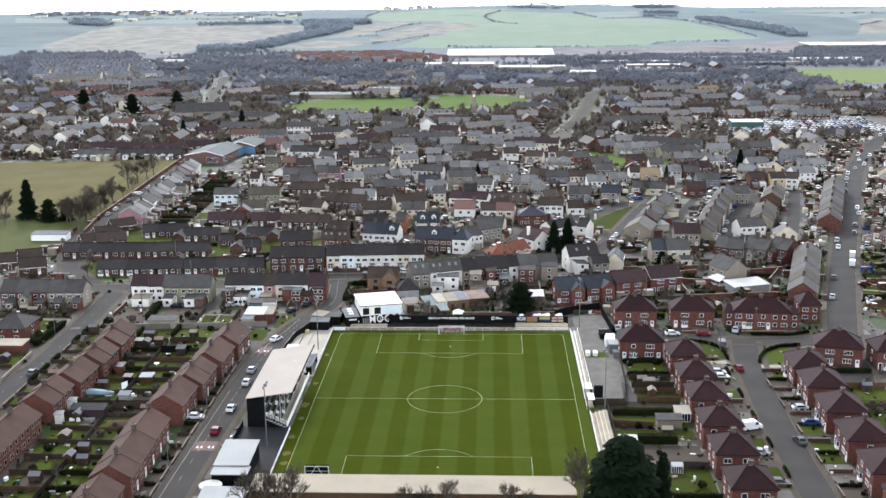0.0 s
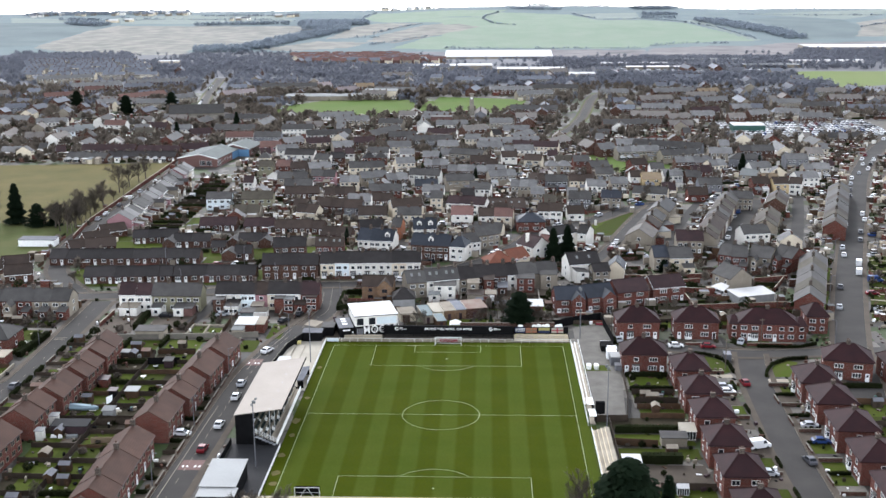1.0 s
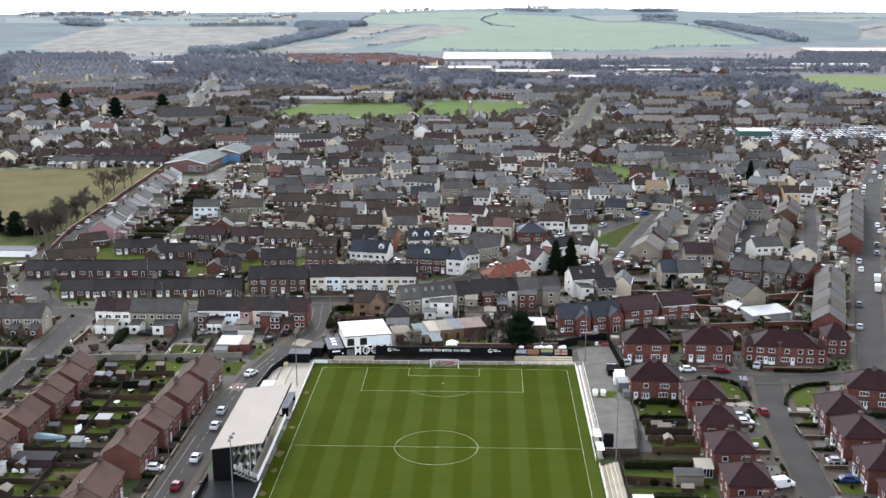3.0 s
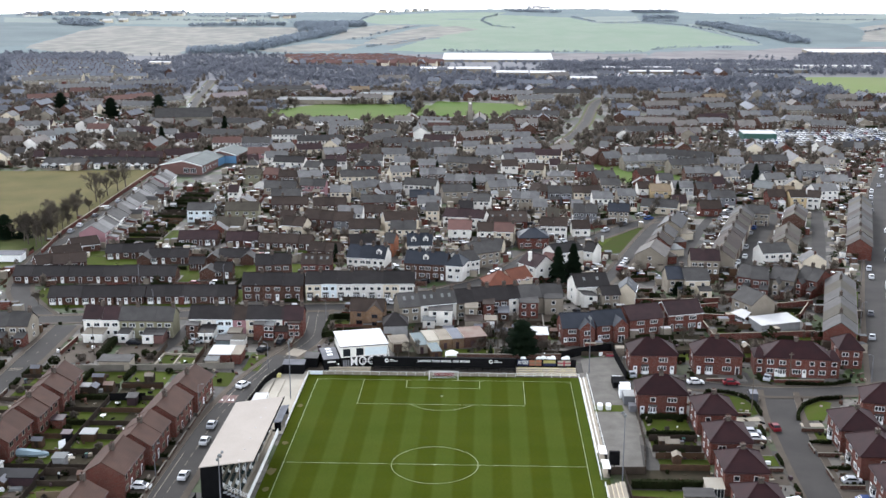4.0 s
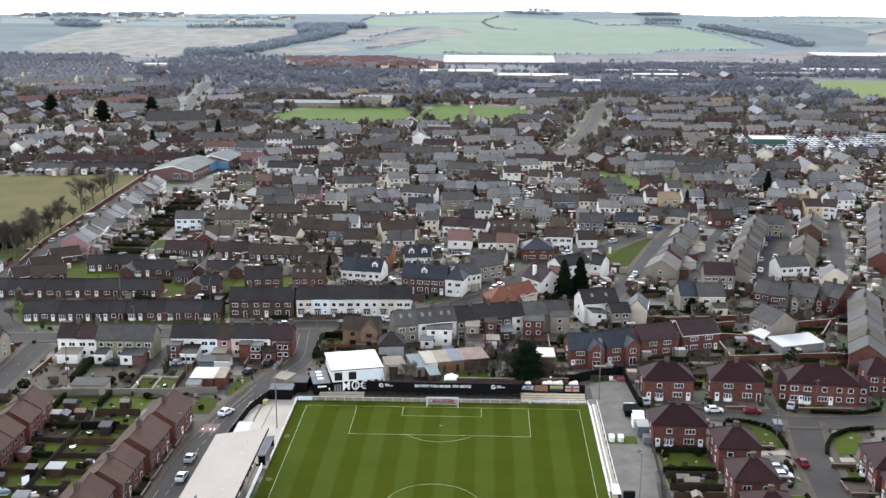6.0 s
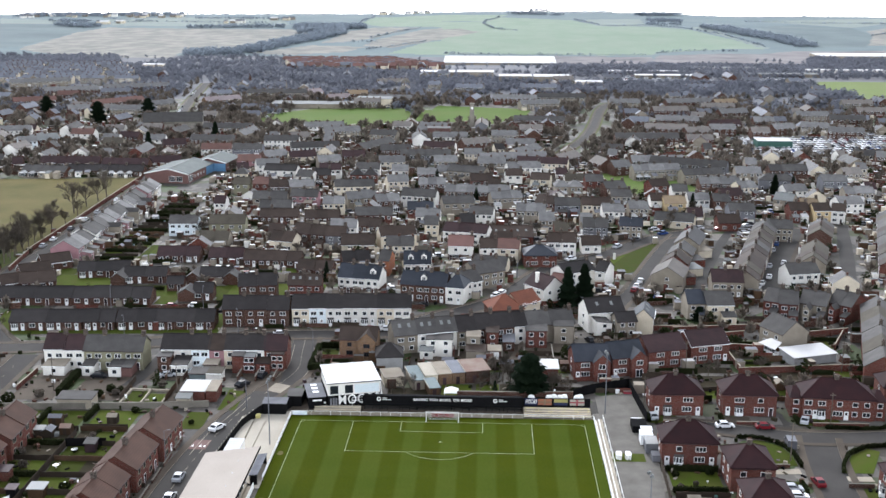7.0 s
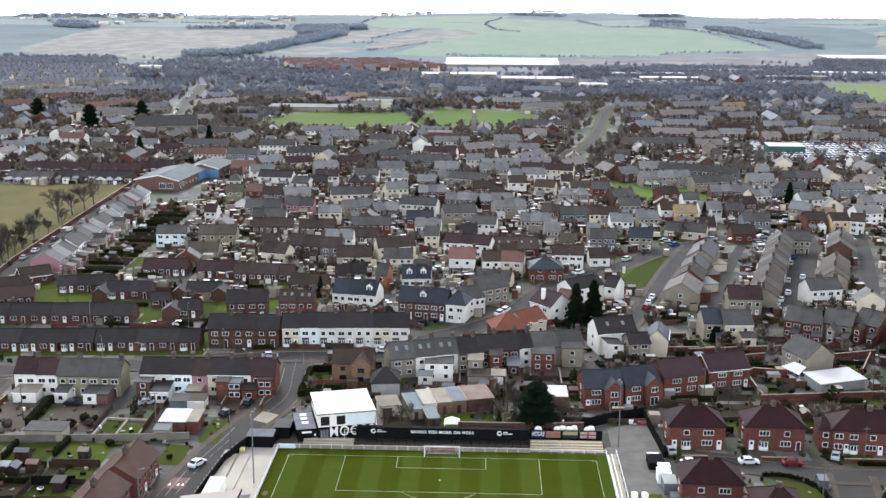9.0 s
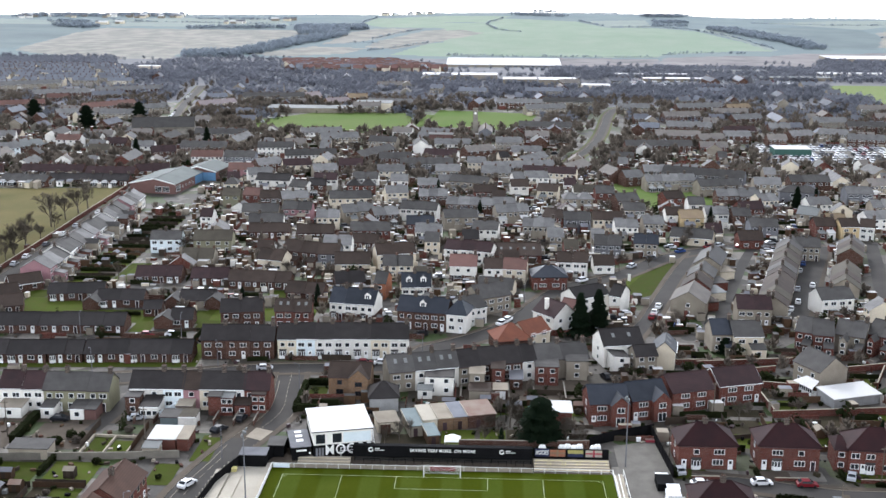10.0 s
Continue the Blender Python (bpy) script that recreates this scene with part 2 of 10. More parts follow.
def striped_grass():
    """The mown pitch: light and dark bands along its length, fainter ones across, wear in the goal mouths."""
    m = shade("pitchgrass", (0.0325, 0.0465, 0.003), (0.043, 0.0535, 0.0045), 0.08, 0.95, 0.0, fine=3.0, spec=0.02)
    n, l = m.node_tree.nodes, m.node_tree.links
    geo = n.new("ShaderNodeNewGeometry")
    sep = n.new("ShaderNodeSeparateXYZ")
    l.new(geo.outputs["Position"], sep.inputs[0])
    out = []
    for axis, width, amount in ((0, STRIPE, 0.26), (1, 5.6, 0.03)):
        w = n.new("ShaderNodeMath")
        w.operation = "MULTIPLY_ADD"
        l.new(sep.outputs[axis], w.inputs[0])
        w.inputs[1].default_value, w.inputs[2].default_value = math.pi / width, STRIPE_AT if axis == 0 else 0.6
        s = n.new("ShaderNodeMath")
        s.operation = "SINE"
        l.new(w.outputs[0], s.inputs[0])
        c = n.new("ShaderNodeMapRange")
        c.inputs[1].default_value, c.inputs[2].default_value = -0.25, 0.25
        c.inputs[3].default_value, c.inputs[4].default_value = 1 - amount / 2, 1 + amount / 2
        l.new(s.outputs[0], c.inputs[0])
        out.append(c)
    k = n.new("ShaderNodeMath")
    k.operation = "MULTIPLY"
    l.new(out[0].outputs[0], k.inputs[0])
    l.new(out[1].outputs[0], k.inputs[1])
    bs = n["Principled BSDF"]
    old = bs.inputs["Base Color"].links[0].from_socket
    v = n.new("ShaderNodeVectorMath")
    v.operation = "MULTIPLY"
    tint = n.new("ShaderNodeCombineXYZ")
    for i, gain in enumerate((0.85, 1.0, 4.5)):
        g = n.new("ShaderNodeMath")
        g.operation = "MULTIPLY_ADD"
        l.new(k.outputs[0], g.inputs[0])
        g.inputs[1].default_value, g.inputs[2].default_value = gain, 1 - gain
        l.new(g.outputs[0], tint.inputs[i])
    l.new(old, v.inputs[0])
    l.new(tint.outputs[0], v.inputs[1])
    l.new(v.outputs[0], bs.inputs["Base Color"])


STRIPE, STRIPE_AT = 4.03, 0.0
striped_grass()


def plots_ground():
    """The town's ground between the houses: a patchwork of lawns, yards, beds and paving."""
    m = bpy.data.materials.new("plots")
    m.use_nodes = True
    n, l = m.node_tree.nodes, m.node_tree.links
    geo = n.new("ShaderNodeNewGeometry")
    vor = n.new("ShaderNodeTexVoronoi")
    vor.distance = "CHEBYCHEV"
    vor.inputs["Scale"].default_value = 0.13
    l.new(geo.outputs["Position"], vor.inputs["Vector"])
    sep = n.new("ShaderNodeSeparateColor")
    l.new(vor.outputs["Color"], sep.inputs[0])
    ramp = n.new("ShaderNodeValToRGB")
    ramp.color_ramp.interpolation = "CONSTANT"
    stops = ((0.0, (0.03, 0.046, 0.011)), (0.14, (0.038, 0.032, 0.023)), (0.34, (0.072, 0.064, 0.055)), (0.58, (0.04, 0.046, 0.019)), (0.68, (0.036, 0.032, 0.027)), (0.84, (0.12, 0.108, 0.092)))
    ramp.color_ramp.elements[0].color = (*stops[0][1], 1)
    ramp.color_ramp.elements[1].position, ramp.color_ramp.elements[1].color = stops[1][0], (*stops[1][1], 1)
    for at, c in stops[2:]:
        e = ramp.color_ramp.elements.new(at)
        e.color = (*c, 1)
    l.new(sep.outputs[0], ramp.inputs[0])
    no = n.new("ShaderNodeTexNoise")
    no.inputs["Scale"].default_value, no.inputs["Detail"].default_value = 0.9, 6
    l.new(geo.outputs["Position"], no.inputs["Vector"])
    k = n.new("ShaderNodeMath")
    k.operation = "MULTIPLY_ADD"
    l.new(no.outputs["Fac"], k.inputs[0])
    k.inputs[1].default_value, k.inputs[2].default_value = 1.1, 0.45
    v = n.new("ShaderNodeVectorMath")
    v.operation = "SCALE"
    l.new(ramp.outputs[0], v.inputs[0])
    l.new(k.outputs[0], v.inputs["Scale"])
    l.new(v.outputs[0], n["Principled BSDF"].inputs["Base Color"])
    n["Principled BSDF"].inputs["Roughness"].default_value = 0.8
    n["Principled BSDF"].inputs["Specular IOR Level"].default_value = 0.25
    MATS["plots"] = m


plots_ground()


# ---- mesh building ----
class Shape:
    """Collects faces with their materials into one mesh."""

    def __init__(self):
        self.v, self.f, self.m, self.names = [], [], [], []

    def slot(self, mat):
        if mat not in self.names:
            self.names.append(mat)
        return self.names.index(mat)

    def face(self, pts, mat):
        k = len(self.v)
        self.v.extend(tuple(p) for p in pts)
        self.f.append(tuple(range(k, k + len(pts))))
        self.m.append(self.slot(mat))
        return self

    def solid(self, pts, faces, mat):
        k = len(self.v)
        self.v.extend(tuple(p) for p in pts)
        for f in faces:
            self.f.append(tuple(k + i for i in f))
            self.m.append(self.slot(mat))
        return self

    def box(self, x0, y0, z0, x1, y1, z1, mat, top=None):
        p = [(x0, y0, z0), (x1, y0, z0), (x1, y1, z0), (x0, y1, z0), (x0, y0, z1), (x1, y0, z1), (x1, y1, z1), (x0, y1, z1)]
        self.solid(p, [(0, 3, 2, 1), (0, 1, 5, 4), (1, 2, 6, 5), (2, 3, 7, 6), (3, 0, 4, 7)], mat)
        self.f.append(tuple(len(self.v) - 8 + i for i in (4, 5, 6, 7)))
        self.m.append(self.slot(top or mat))
        return self

    def bar(self, a, b, r0, r1, mat, sides=5):
        a, b = Vector(a), Vector(b)
        d = (b - a).normalized()
        u = d.cross(Vector((0.31, 0.9, 0.17))).normalized()
        w = d.cross(u)
        ring = [math.tau * i / sides for i in range(sides)]
        p = [a + (u * math.cos(k) + w * math.sin(k)) * r0 for k in ring] + [b + (u * math.cos(k) + w * math.sin(k)) * r1 for k in ring]
        f = [(i, (i + 1) % sides, sides + (i + 1) % sides, sides + i) for i in range(sides)]
        f.append(tuple(range(2 * sides - 1, sides - 1, -1)))
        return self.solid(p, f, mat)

    def prism(self, poly, z0, z1, mat, top=None):
        n = len(poly)
        p = [(x, y, z0) for x, y in poly] + [(x, y, z1) for x, y in poly]
        self.solid(p, [(i, (i + 1) % n, n + (i + 1) % n, n + i) for i in range(n)], mat)
        self.f.append(tuple(len(self.v) - n + i for i in range(n)))
        self.m.append(self.slot(top or mat))
        return self

    def weld(self):
        """Joins corners that meet."""
        seen, where = {}, []
        for v in self.v:
            key = tuple(round(c, 4) for c in v)
            where.append(seen.setdefault(key, len(seen)))
        self.v = list(seen)
        self.f = [tuple(where[i] for i in f) for f in self.f]
        return self

    def mesh(self, name):
        me = bpy.data.meshes.new(name)
        me.from_pydata([tuple(v) for v in self.v], [], self.f)
        for nm in self.names:
            me.materials.append(MATS[nm])
        if len(self.names) > 1:
            me.polygons.foreach_set("material_index", self.m)
        me.update()
        return me


def part(name, shape, parent=None, label="", at=None):
    """One mesh object out of a Shape or a mesh, under a thing or a part."""
    ob = new(name, shape.mesh(name) if isinstance(shape, Shape) else shape)
    if at is not None:
        ob.matrix_basis = at
    if parent is not None:
        ob.parent = parent
    if label:
        ob["label"] = label
    return ob


def thing(name, m, label, category, group=""):
    ob = new(name)
    ob.empty_display_size = 0.3
    ob.matrix_basis = m
    return tagged(ob, label, category, group)


def setting(name, shape, label, category="ground"):
    return tagged(part(name, shape), label, category, kind="structure")


CACHE = {}


def kept(key, build):
    if key not in CACHE:
        CACHE[key] = build()
    return CACHE[key]


TAKEN = []  # footprints: centre x, y, cos, sin, half width, half depth


def take(cx, cy, ang, hw, hd):
    TAKEN.append((cx, cy, math.cos(ang), math.sin(ang), hw, hd))


CELLS = {}


def index_taken():
    CELLS.clear()
    for r in TAKEN:
        reach = math.hypot(r[4], r[5]) + 6
        for i in range(int((r[0] - reach) // 20), int((r[0] + reach) // 20) + 1):
            for j in range(int((r[1] - reach) // 20), int((r[1] + reach) // 20) + 1):
                CELLS.setdefault((i, j), []).append(r)


def clear(x, y, margin=1.0):
    for cx, cy, c, s, hw, hd in CELLS.get((int(x // 20), int(y // 20)), ()):
        dx, dy = x - cx, y - cy
        if abs(dx * c + dy * s) < hw + margin and abs(dy * c - dx * s) < hd + margin:
            return False
    return True


# ---- land ----
SKYLINE = ((-1500, -12), (-1155, -9), (-749, -6), (-348, -3), (-215, -4), (-83, 2), (88, 5), (245, 4), (440, 0), (570, -5), (764, -4), (915, -5), (1500, -8))


def land(x, y):
    """Height of the ground: level through the town, then a shallow valley and a long hill."""
    if y < 880:
        return 0.0
    top = float(np.interp(x, [s[0] for s in SKYLINE], [s[1] for s in SKYLINE]))
    roll = 4 * noise.noise((x / 260, y / 260, 0.3))
    if y < 1500:
        k = (y - 880) / 620
        return -26 * k * k * (3 - 2 * k) + roll * k * k
    if y < 2550:
        k = (y - 1500) / 1050
        bow = k + 0.35 * k * (1 - k)
        return -26 + (26 + top) * bow + roll * (1 - k) * 1.0
    return top - 0.055 * (y - 2550)


def inside(x, y, poly):
    odd, j = False, len(poly) - 1
    for i in range(len(poly)):
        (xi, yi), (xj, yj) = poly[i], poly[j]
        if (yi > y) != (yj > y) and x < (xj - xi) * (y - yi) / (yj - yi) + xi:
            odd = not odd
        j = i
    return odd


FIELDS_WEST = [
    ([(-1100, 2175), (-880, 2175), (-785, 2130), (-745, 2010), (-755, 1935), (-745, 1635), (-765, 1610), (-1000, 1600)], "heath"),
    ([(-730, 1600), (-755, 1935), (-740, 2070), (-565, 2035), (-365, 2020), (-305, 1900), (-375, 1690), (-385, 1575), (-455, 1535), (-445, 1445), (-555, 1470)], "moor"),
    ([(-1085, 2375), (-900, 2285), (-880, 2185), (-1005, 2185)], "palefield"),
    ([(-825, 2325), (-710, 2410), (-445, 2360), (-395, 2150), (-580, 2100), (-750, 2130)], "palefield"),
]
FIELDS_MIDDLE = [
    ([(-265, 1700), (-250, 1975), (-215, 2080), (-120, 2045), (-160, 1935), (-195, 1800), (-230, 1730)], "moor"),
    ([(-190, 1650), (-180, 1785), (-115, 1980), (-75, 2015), (-65, 1785), (-95, 1735), (-140, 1630)], "moor"),
    ([(-350, 1535), (-310, 1590), (-275, 1660), (-185, 1640), (-205, 1565), (-295, 1515)], "moor"),
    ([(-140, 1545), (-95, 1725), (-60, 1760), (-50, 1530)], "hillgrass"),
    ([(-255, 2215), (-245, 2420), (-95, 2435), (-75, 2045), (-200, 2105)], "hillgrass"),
    ([(-80, 1975), (-45, 2000), (-5, 1920), (-40, 1840), (-75, 1795)], "moor"),
]
FIELDS_HILL = [
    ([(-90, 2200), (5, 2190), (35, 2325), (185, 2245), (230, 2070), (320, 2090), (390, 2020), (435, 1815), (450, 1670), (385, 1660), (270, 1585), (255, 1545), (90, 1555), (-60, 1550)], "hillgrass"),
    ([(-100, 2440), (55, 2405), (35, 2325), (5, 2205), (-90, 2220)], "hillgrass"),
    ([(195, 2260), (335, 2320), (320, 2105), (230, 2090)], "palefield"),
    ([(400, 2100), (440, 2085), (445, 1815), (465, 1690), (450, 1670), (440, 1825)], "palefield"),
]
FIELDS_EAST = [
    ([(545, 2155), (650, 2225), (730, 2130), (710, 1945), (625, 1710), (535, 1705), (550, 1905)], "heath"),
    ([(590, 2340), (1000, 2540), (845, 2280), (735, 2145), (655, 2245)], "palefield"),
    ([(730, 2050), (900, 2260), (730, 1750), (640, 1750), (710, 1945)], "moor"),
    ([(260, 1535), (370, 1580), (430, 1585), (485, 1635), (760, 1665), (640, 1375), (290, 1370), (210, 1260)], "quarry"),
    ([(105, 1540), (250, 1515), (195, 1175), (85, 1140)], "quarry"),
]
FIELDS = FIELDS_WEST + FIELDS_MIDDLE + FIELDS_HILL + FIELDS_EAST


def build_ground():
    xs = sorted({*range(-4400, -1200, 200), *range(-1200, 1201, 5), *range(1200, 4401, 200)})
    ys = sorted({*range(-900, 800, 100), 840, *range(880, 1100, 40), *range(1100, 2561, 12), *range(2650, 4300, 150)})
    sh = Shape()
    sh.v = [(x, y, land(x, y)) for y in ys for x in xs]
    w = len(xs)
    for j in range(len(ys) - 1):
        for i in range(w - 1):
            cx, cy = (xs[i] + xs[i + 1]) / 2, (ys[j] + ys[j + 1]) / 2
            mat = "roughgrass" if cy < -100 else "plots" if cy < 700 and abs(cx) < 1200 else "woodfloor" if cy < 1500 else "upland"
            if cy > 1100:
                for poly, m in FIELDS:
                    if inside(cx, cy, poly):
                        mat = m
                        break
            sh.f.append((j * w + i, j * w + i + 1, (j + 1) * w + i + 1, (j + 1) * w + i))
            sh.m.append(sh.slot(mat))
    ob = setting("ground", sh, "town plots, valley floor and green hillside to the horizon")
    ob.data.polygons.foreach_set("use_smooth", [True] * len(ob.data.polygons))


build_ground()


def strip(points, width, z, mat, sh=None, side=0.0):
    """A ribbon along a line; side shifts it to the left."""
    sh = sh or Shape()
    p = [Vector((x, y, 0)) for x, y in points]
    left, right = [], []
    for i, q in enumerate(p):
        d = (p[min(i + 1, len(p) - 1)] - p[max(i - 1, 0)]).normalized()
        nrm = Vector((-d.y, d.x, 0))
        left.append(q + nrm * (side + width / 2))
        right.append(q + nrm * (side - width / 2))
    for i in range(len(p) - 1):
        sh.face([(right[i].x, right[i].y, z), (right[i + 1].x, right[i + 1].y, z), (left[i + 1].x, left[i + 1].y, z), (left[i].x, left[i].y, z)], mat)
    return sh


def smooth(points, steps=5):
    out = []
    for i in range(len(points) - 1):
        p0, p1, p2, p3 = points[max(i - 1, 0)], points[i], points[i + 1], points[min(i + 2, len(points) - 1)]
        for k in range(steps):
            u = k / steps
            out.append(tuple(0.5 * (2 * b + (c - a) * u + (2 * a - 5 * b + 4 * c - d) * u * u + (3 * b - a - 3 * c + d) * u**3) for a, b, c, d in zip(p0, p1, p2, p3)))
    return out + [points[-1]]


ROAD_LEVEL = [0.03]


def road(name, points, width, label, pavements=(1, 1), bend=True):
    pts = smooth(points) if bend else points
    ROAD_LEVEL[0] += 0.004
    setting(name, strip(pts, width, ROAD_LEVEL[0], "asphalt"), label, "road")
    sh = Shape()
    for side, on in ((1, pavements[0]), (-1, pavements[1])):
        if on:
            off = side * (width / 2 + 0.75)
            strip(pts, 1.5, 0.14 + ROAD_LEVEL[0] * 0.2, "paving", sh, off)
            p = [Vector((x, y, 0)) for x, y in pts]
            for i in range(len(p) - 1):
                d = (p[i + 1] - p[i]).normalized()
                nrm = Vector((-d.y, d.x, 0)) * side * width / 2
                a, b = p[i] + nrm, p[i + 1] + nrm
                sh.face([(a.x, a.y, 0), (b.x, b.y, 0), (b.x, b.y, 0.15), (a.x, a.y, 0.15)], "concrete")
    if sh.f:
        setting("pavement", sh, "grey paved footway with concrete kerb beside the road", "pavement")
    for (x0, y0), (x1, y1) in zip(pts, pts[1:]):
        take((x0 + x1) / 2, (y0 + y1) / 2, math.atan2(y1 - y0, x1 - x0), math.hypot(x1 - x0, y1 - y0) / 2, width / 2 + 1.2)
    return pts


ROAD_A = road("road_1", [(-54.2, -120), (-53.6, -47), (-52.9, -20), (-52.4, 1.5), (-51.6, 22), (-49, 44), (-45.2, 61), (-41.2, 73), (-38.4, 84), (-39.4, 98), (-40.4, 110)], 6.6, "grey asphalt street past the stand with white markings")
ROAD_B = road("road_2", [(-113, -120), (-112, 2), (-110, 23), (-111, 60), (-112, 92)], 6.6, "grey asphalt side street between terraces")
ROAD_EW = road("road_3", [(-190, 93), (-122, 97), (-96, 101), (-66, 107), (-48, 112), (-16, 116), (-7, 129), (4, 139), (15, 152), (23, 170), (33, 192), (43, 201), (53, 210), (72, 235), (91, 249), (111, 258), (134, 262)], 7.0, "grey asphalt road winding through the town")
road("road_4", [(-121, 99), (-135, 118), (-143, 136), (-150, 170), (-150, 206), (-151, 270), (-152, 345)], 6.0, "asphalt lane beside the brick field wall")
road("road_5", [(83, 46), (80.5, 30), (79, 11), (78, -8), (77.3, -24), (76.8, -60), (76.6, -120)], 7.0, "grey asphalt cul-de-sac between hipped houses")
road("road_6", [(50, 52), (62, 50), (81, 45.5), (104, 47.5), (113, 50)], 6.0, "grey asphalt residential road")
ROAD_D = road("road_7", [(104, 10), (110, 40), (113, 55), (132.5, 121), (155, 191), (174, 248), (198, 320), (228, 390), (262, 455)], 8.5, "wide grey asphalt main road with parked cars")
road("road_8", [(71, 143), (74.6, 154.8), (84, 186), (98, 230), (106, 252)], 3.6, "narrow back lane between terraces", (0, 0))
road("road_9", [(97, 160), (99.6, 168), (106.8, 187.5), (115.6, 213), (124.7, 238), (131, 256)], 8.5, "terraced street with parked cars", (1, 1))
road("road_10", [(128, 172), (140, 215), (152, 262)], 5.0, "back street behind terraces", (0, 0))
road("road_11", [(45, 132), (52.4, 152), (56.6, 163), (63.6, 185), (70.6, 207), (77.6, 227), (84, 243)], 4.4, "street beside a grass bank", (1, 1))
FAR_1 = road("road_12", [(50, 432), (57, 462), (66.7, 493.5), (77, 545), (85, 599), (93, 652), (102.4, 687), (118, 712)], 4.6, "pale road leading out through the houses")
FAR_2 = road("road_13", [(-200, 545), (-204, 576), (-209, 620), (-221, 688), (-233, 768), (-242, 828)], 5.0, "pale road towards the woods")
FAR_3 = road("road_14", [(95, 420), (150, 440), (200, 445), (262, 455), (330, 440)], 8.0, "pale road across the town")
FAR_4 = road("road_15", [(-420, 500), (-300, 520), (-230, 530), (-140, 560)], 6.0, "road among houses")
road("road_17", [(-106, 184), (-99.6, 183.4), (-86, 183.4), (-75.6, 182.6), (-66, 178), (-59, 171.6)], 3.4, "narrow lane between bungalow rows", (0, 0))
road("road_16", [(-75.5, 106), (-76, 84), (-78, 70)], 3.6, "back alley between terrace ends", (0, 0))
# wide grass verges keep the outer roads open
for pts in (FAR_1, FAR_2):
    setting("verge_grass", strip(pts, 10, 0.022, "roughgrass"), "rough grass verges beside the road", "grass")
    for (x0, y0), (x1, y1) in zip(pts, pts[1:]):
        take((x0 + x1) / 2, (y0 + y1) / 2, math.atan2(y1 - y0, x1 - x0), math.hypot(x1 - x0, y1 - y0) / 2, 12)



def sheet(name, poly, mat, label, z=0.02, category="ground"):
    sh = Shape()
    sh.face([(x, y, z) for x, y in poly], mat)
    cx, cy = sum(p[0] for p in poly) / len(poly), sum(p[1] for p in poly) / len(poly)
    return setting(name, sh, label, category)


sheet("field_grass", [(-420, 212), (-156, 203), (-159.5, 353), (-420, 330)], "meadow", "rough yellowish playing field grass", 0.03)
sheet("field_edge_grass", [(-420, 100), (-156, 140), (-155.5, 203), (-420, 212)], "roughgrass", "grassy field margin under bare trees", 0.025)
take(-290, 240, 0, 133, 112)
for poly in ([(-128, 520), (-38, 545), (-30, 640), (-105, 660), (-150, 600)], [(-36, 580), (30, 560), (42, 650), (-28, 668)], [(60, 395), (95, 420), (110, 330), (78, 322)]):
    sheet("park_grass", poly, "parkgrass", "bright green park grass", 0.02)
    cx, cy = sum(p[0] for p in poly) / len(poly), sum(p[1] for p in poly) / len(poly)
    take(cx, cy, 0, 40 if cy > 400 else 20, 45)
sheet("car_lot", [(155, 438), (262, 462), (292, 520), (165, 512)], "gravel", "grey car dealer yard full of cars", 0.03, "car park")
take(218, 482, 0.15, 62, 36)
sheet("sports_field", [(264, 736), (311, 724), (420, 800), (420, 880), (330, 884), (306, 880)], "palegrass", "green sports field beyond woodland", 0.02)
take(385, 800, 0, 80, 100)
sheet("grass_bank", [(50, 186), (63, 190), (72, 222), (52, 208)], "lawn", "green grass bank beside a street", 0.024)
take(63, 207, 1.05, 23, 4.5)
for cx, cy, hw, hd in ((-123, 165, 10, 7.4), (-71.5, 153, 5, 9), (-89, 147, 3, 7), (-110.4, 205, 3.6, 11), (-133, 177, 5, 4)):
    take(cx, cy, 0, hw, hd)
for y0, y1 in ((116.5, 131), (140.5, 160)):
    sheet("verge_grass", [(-130, y0 - 8), (-66, y0 - 4), (-66, y1), (-134, y1)] if y0 < 130 else [(-134, y0 + 8), (-66, y0 + 8), (-66, y1 + 2), (-130, y1)], "lawn", "green lawn between bungalow rows", 0.022)

for cx, cy, hw, hd in ((-95, 110, 34, 3), (-98, 125, 34, 6), (-112, 156, 22, 6), (-55, 159, 14, 7), (-152, 395, 10, 5)):
    take(cx, cy, 0, hw, hd)

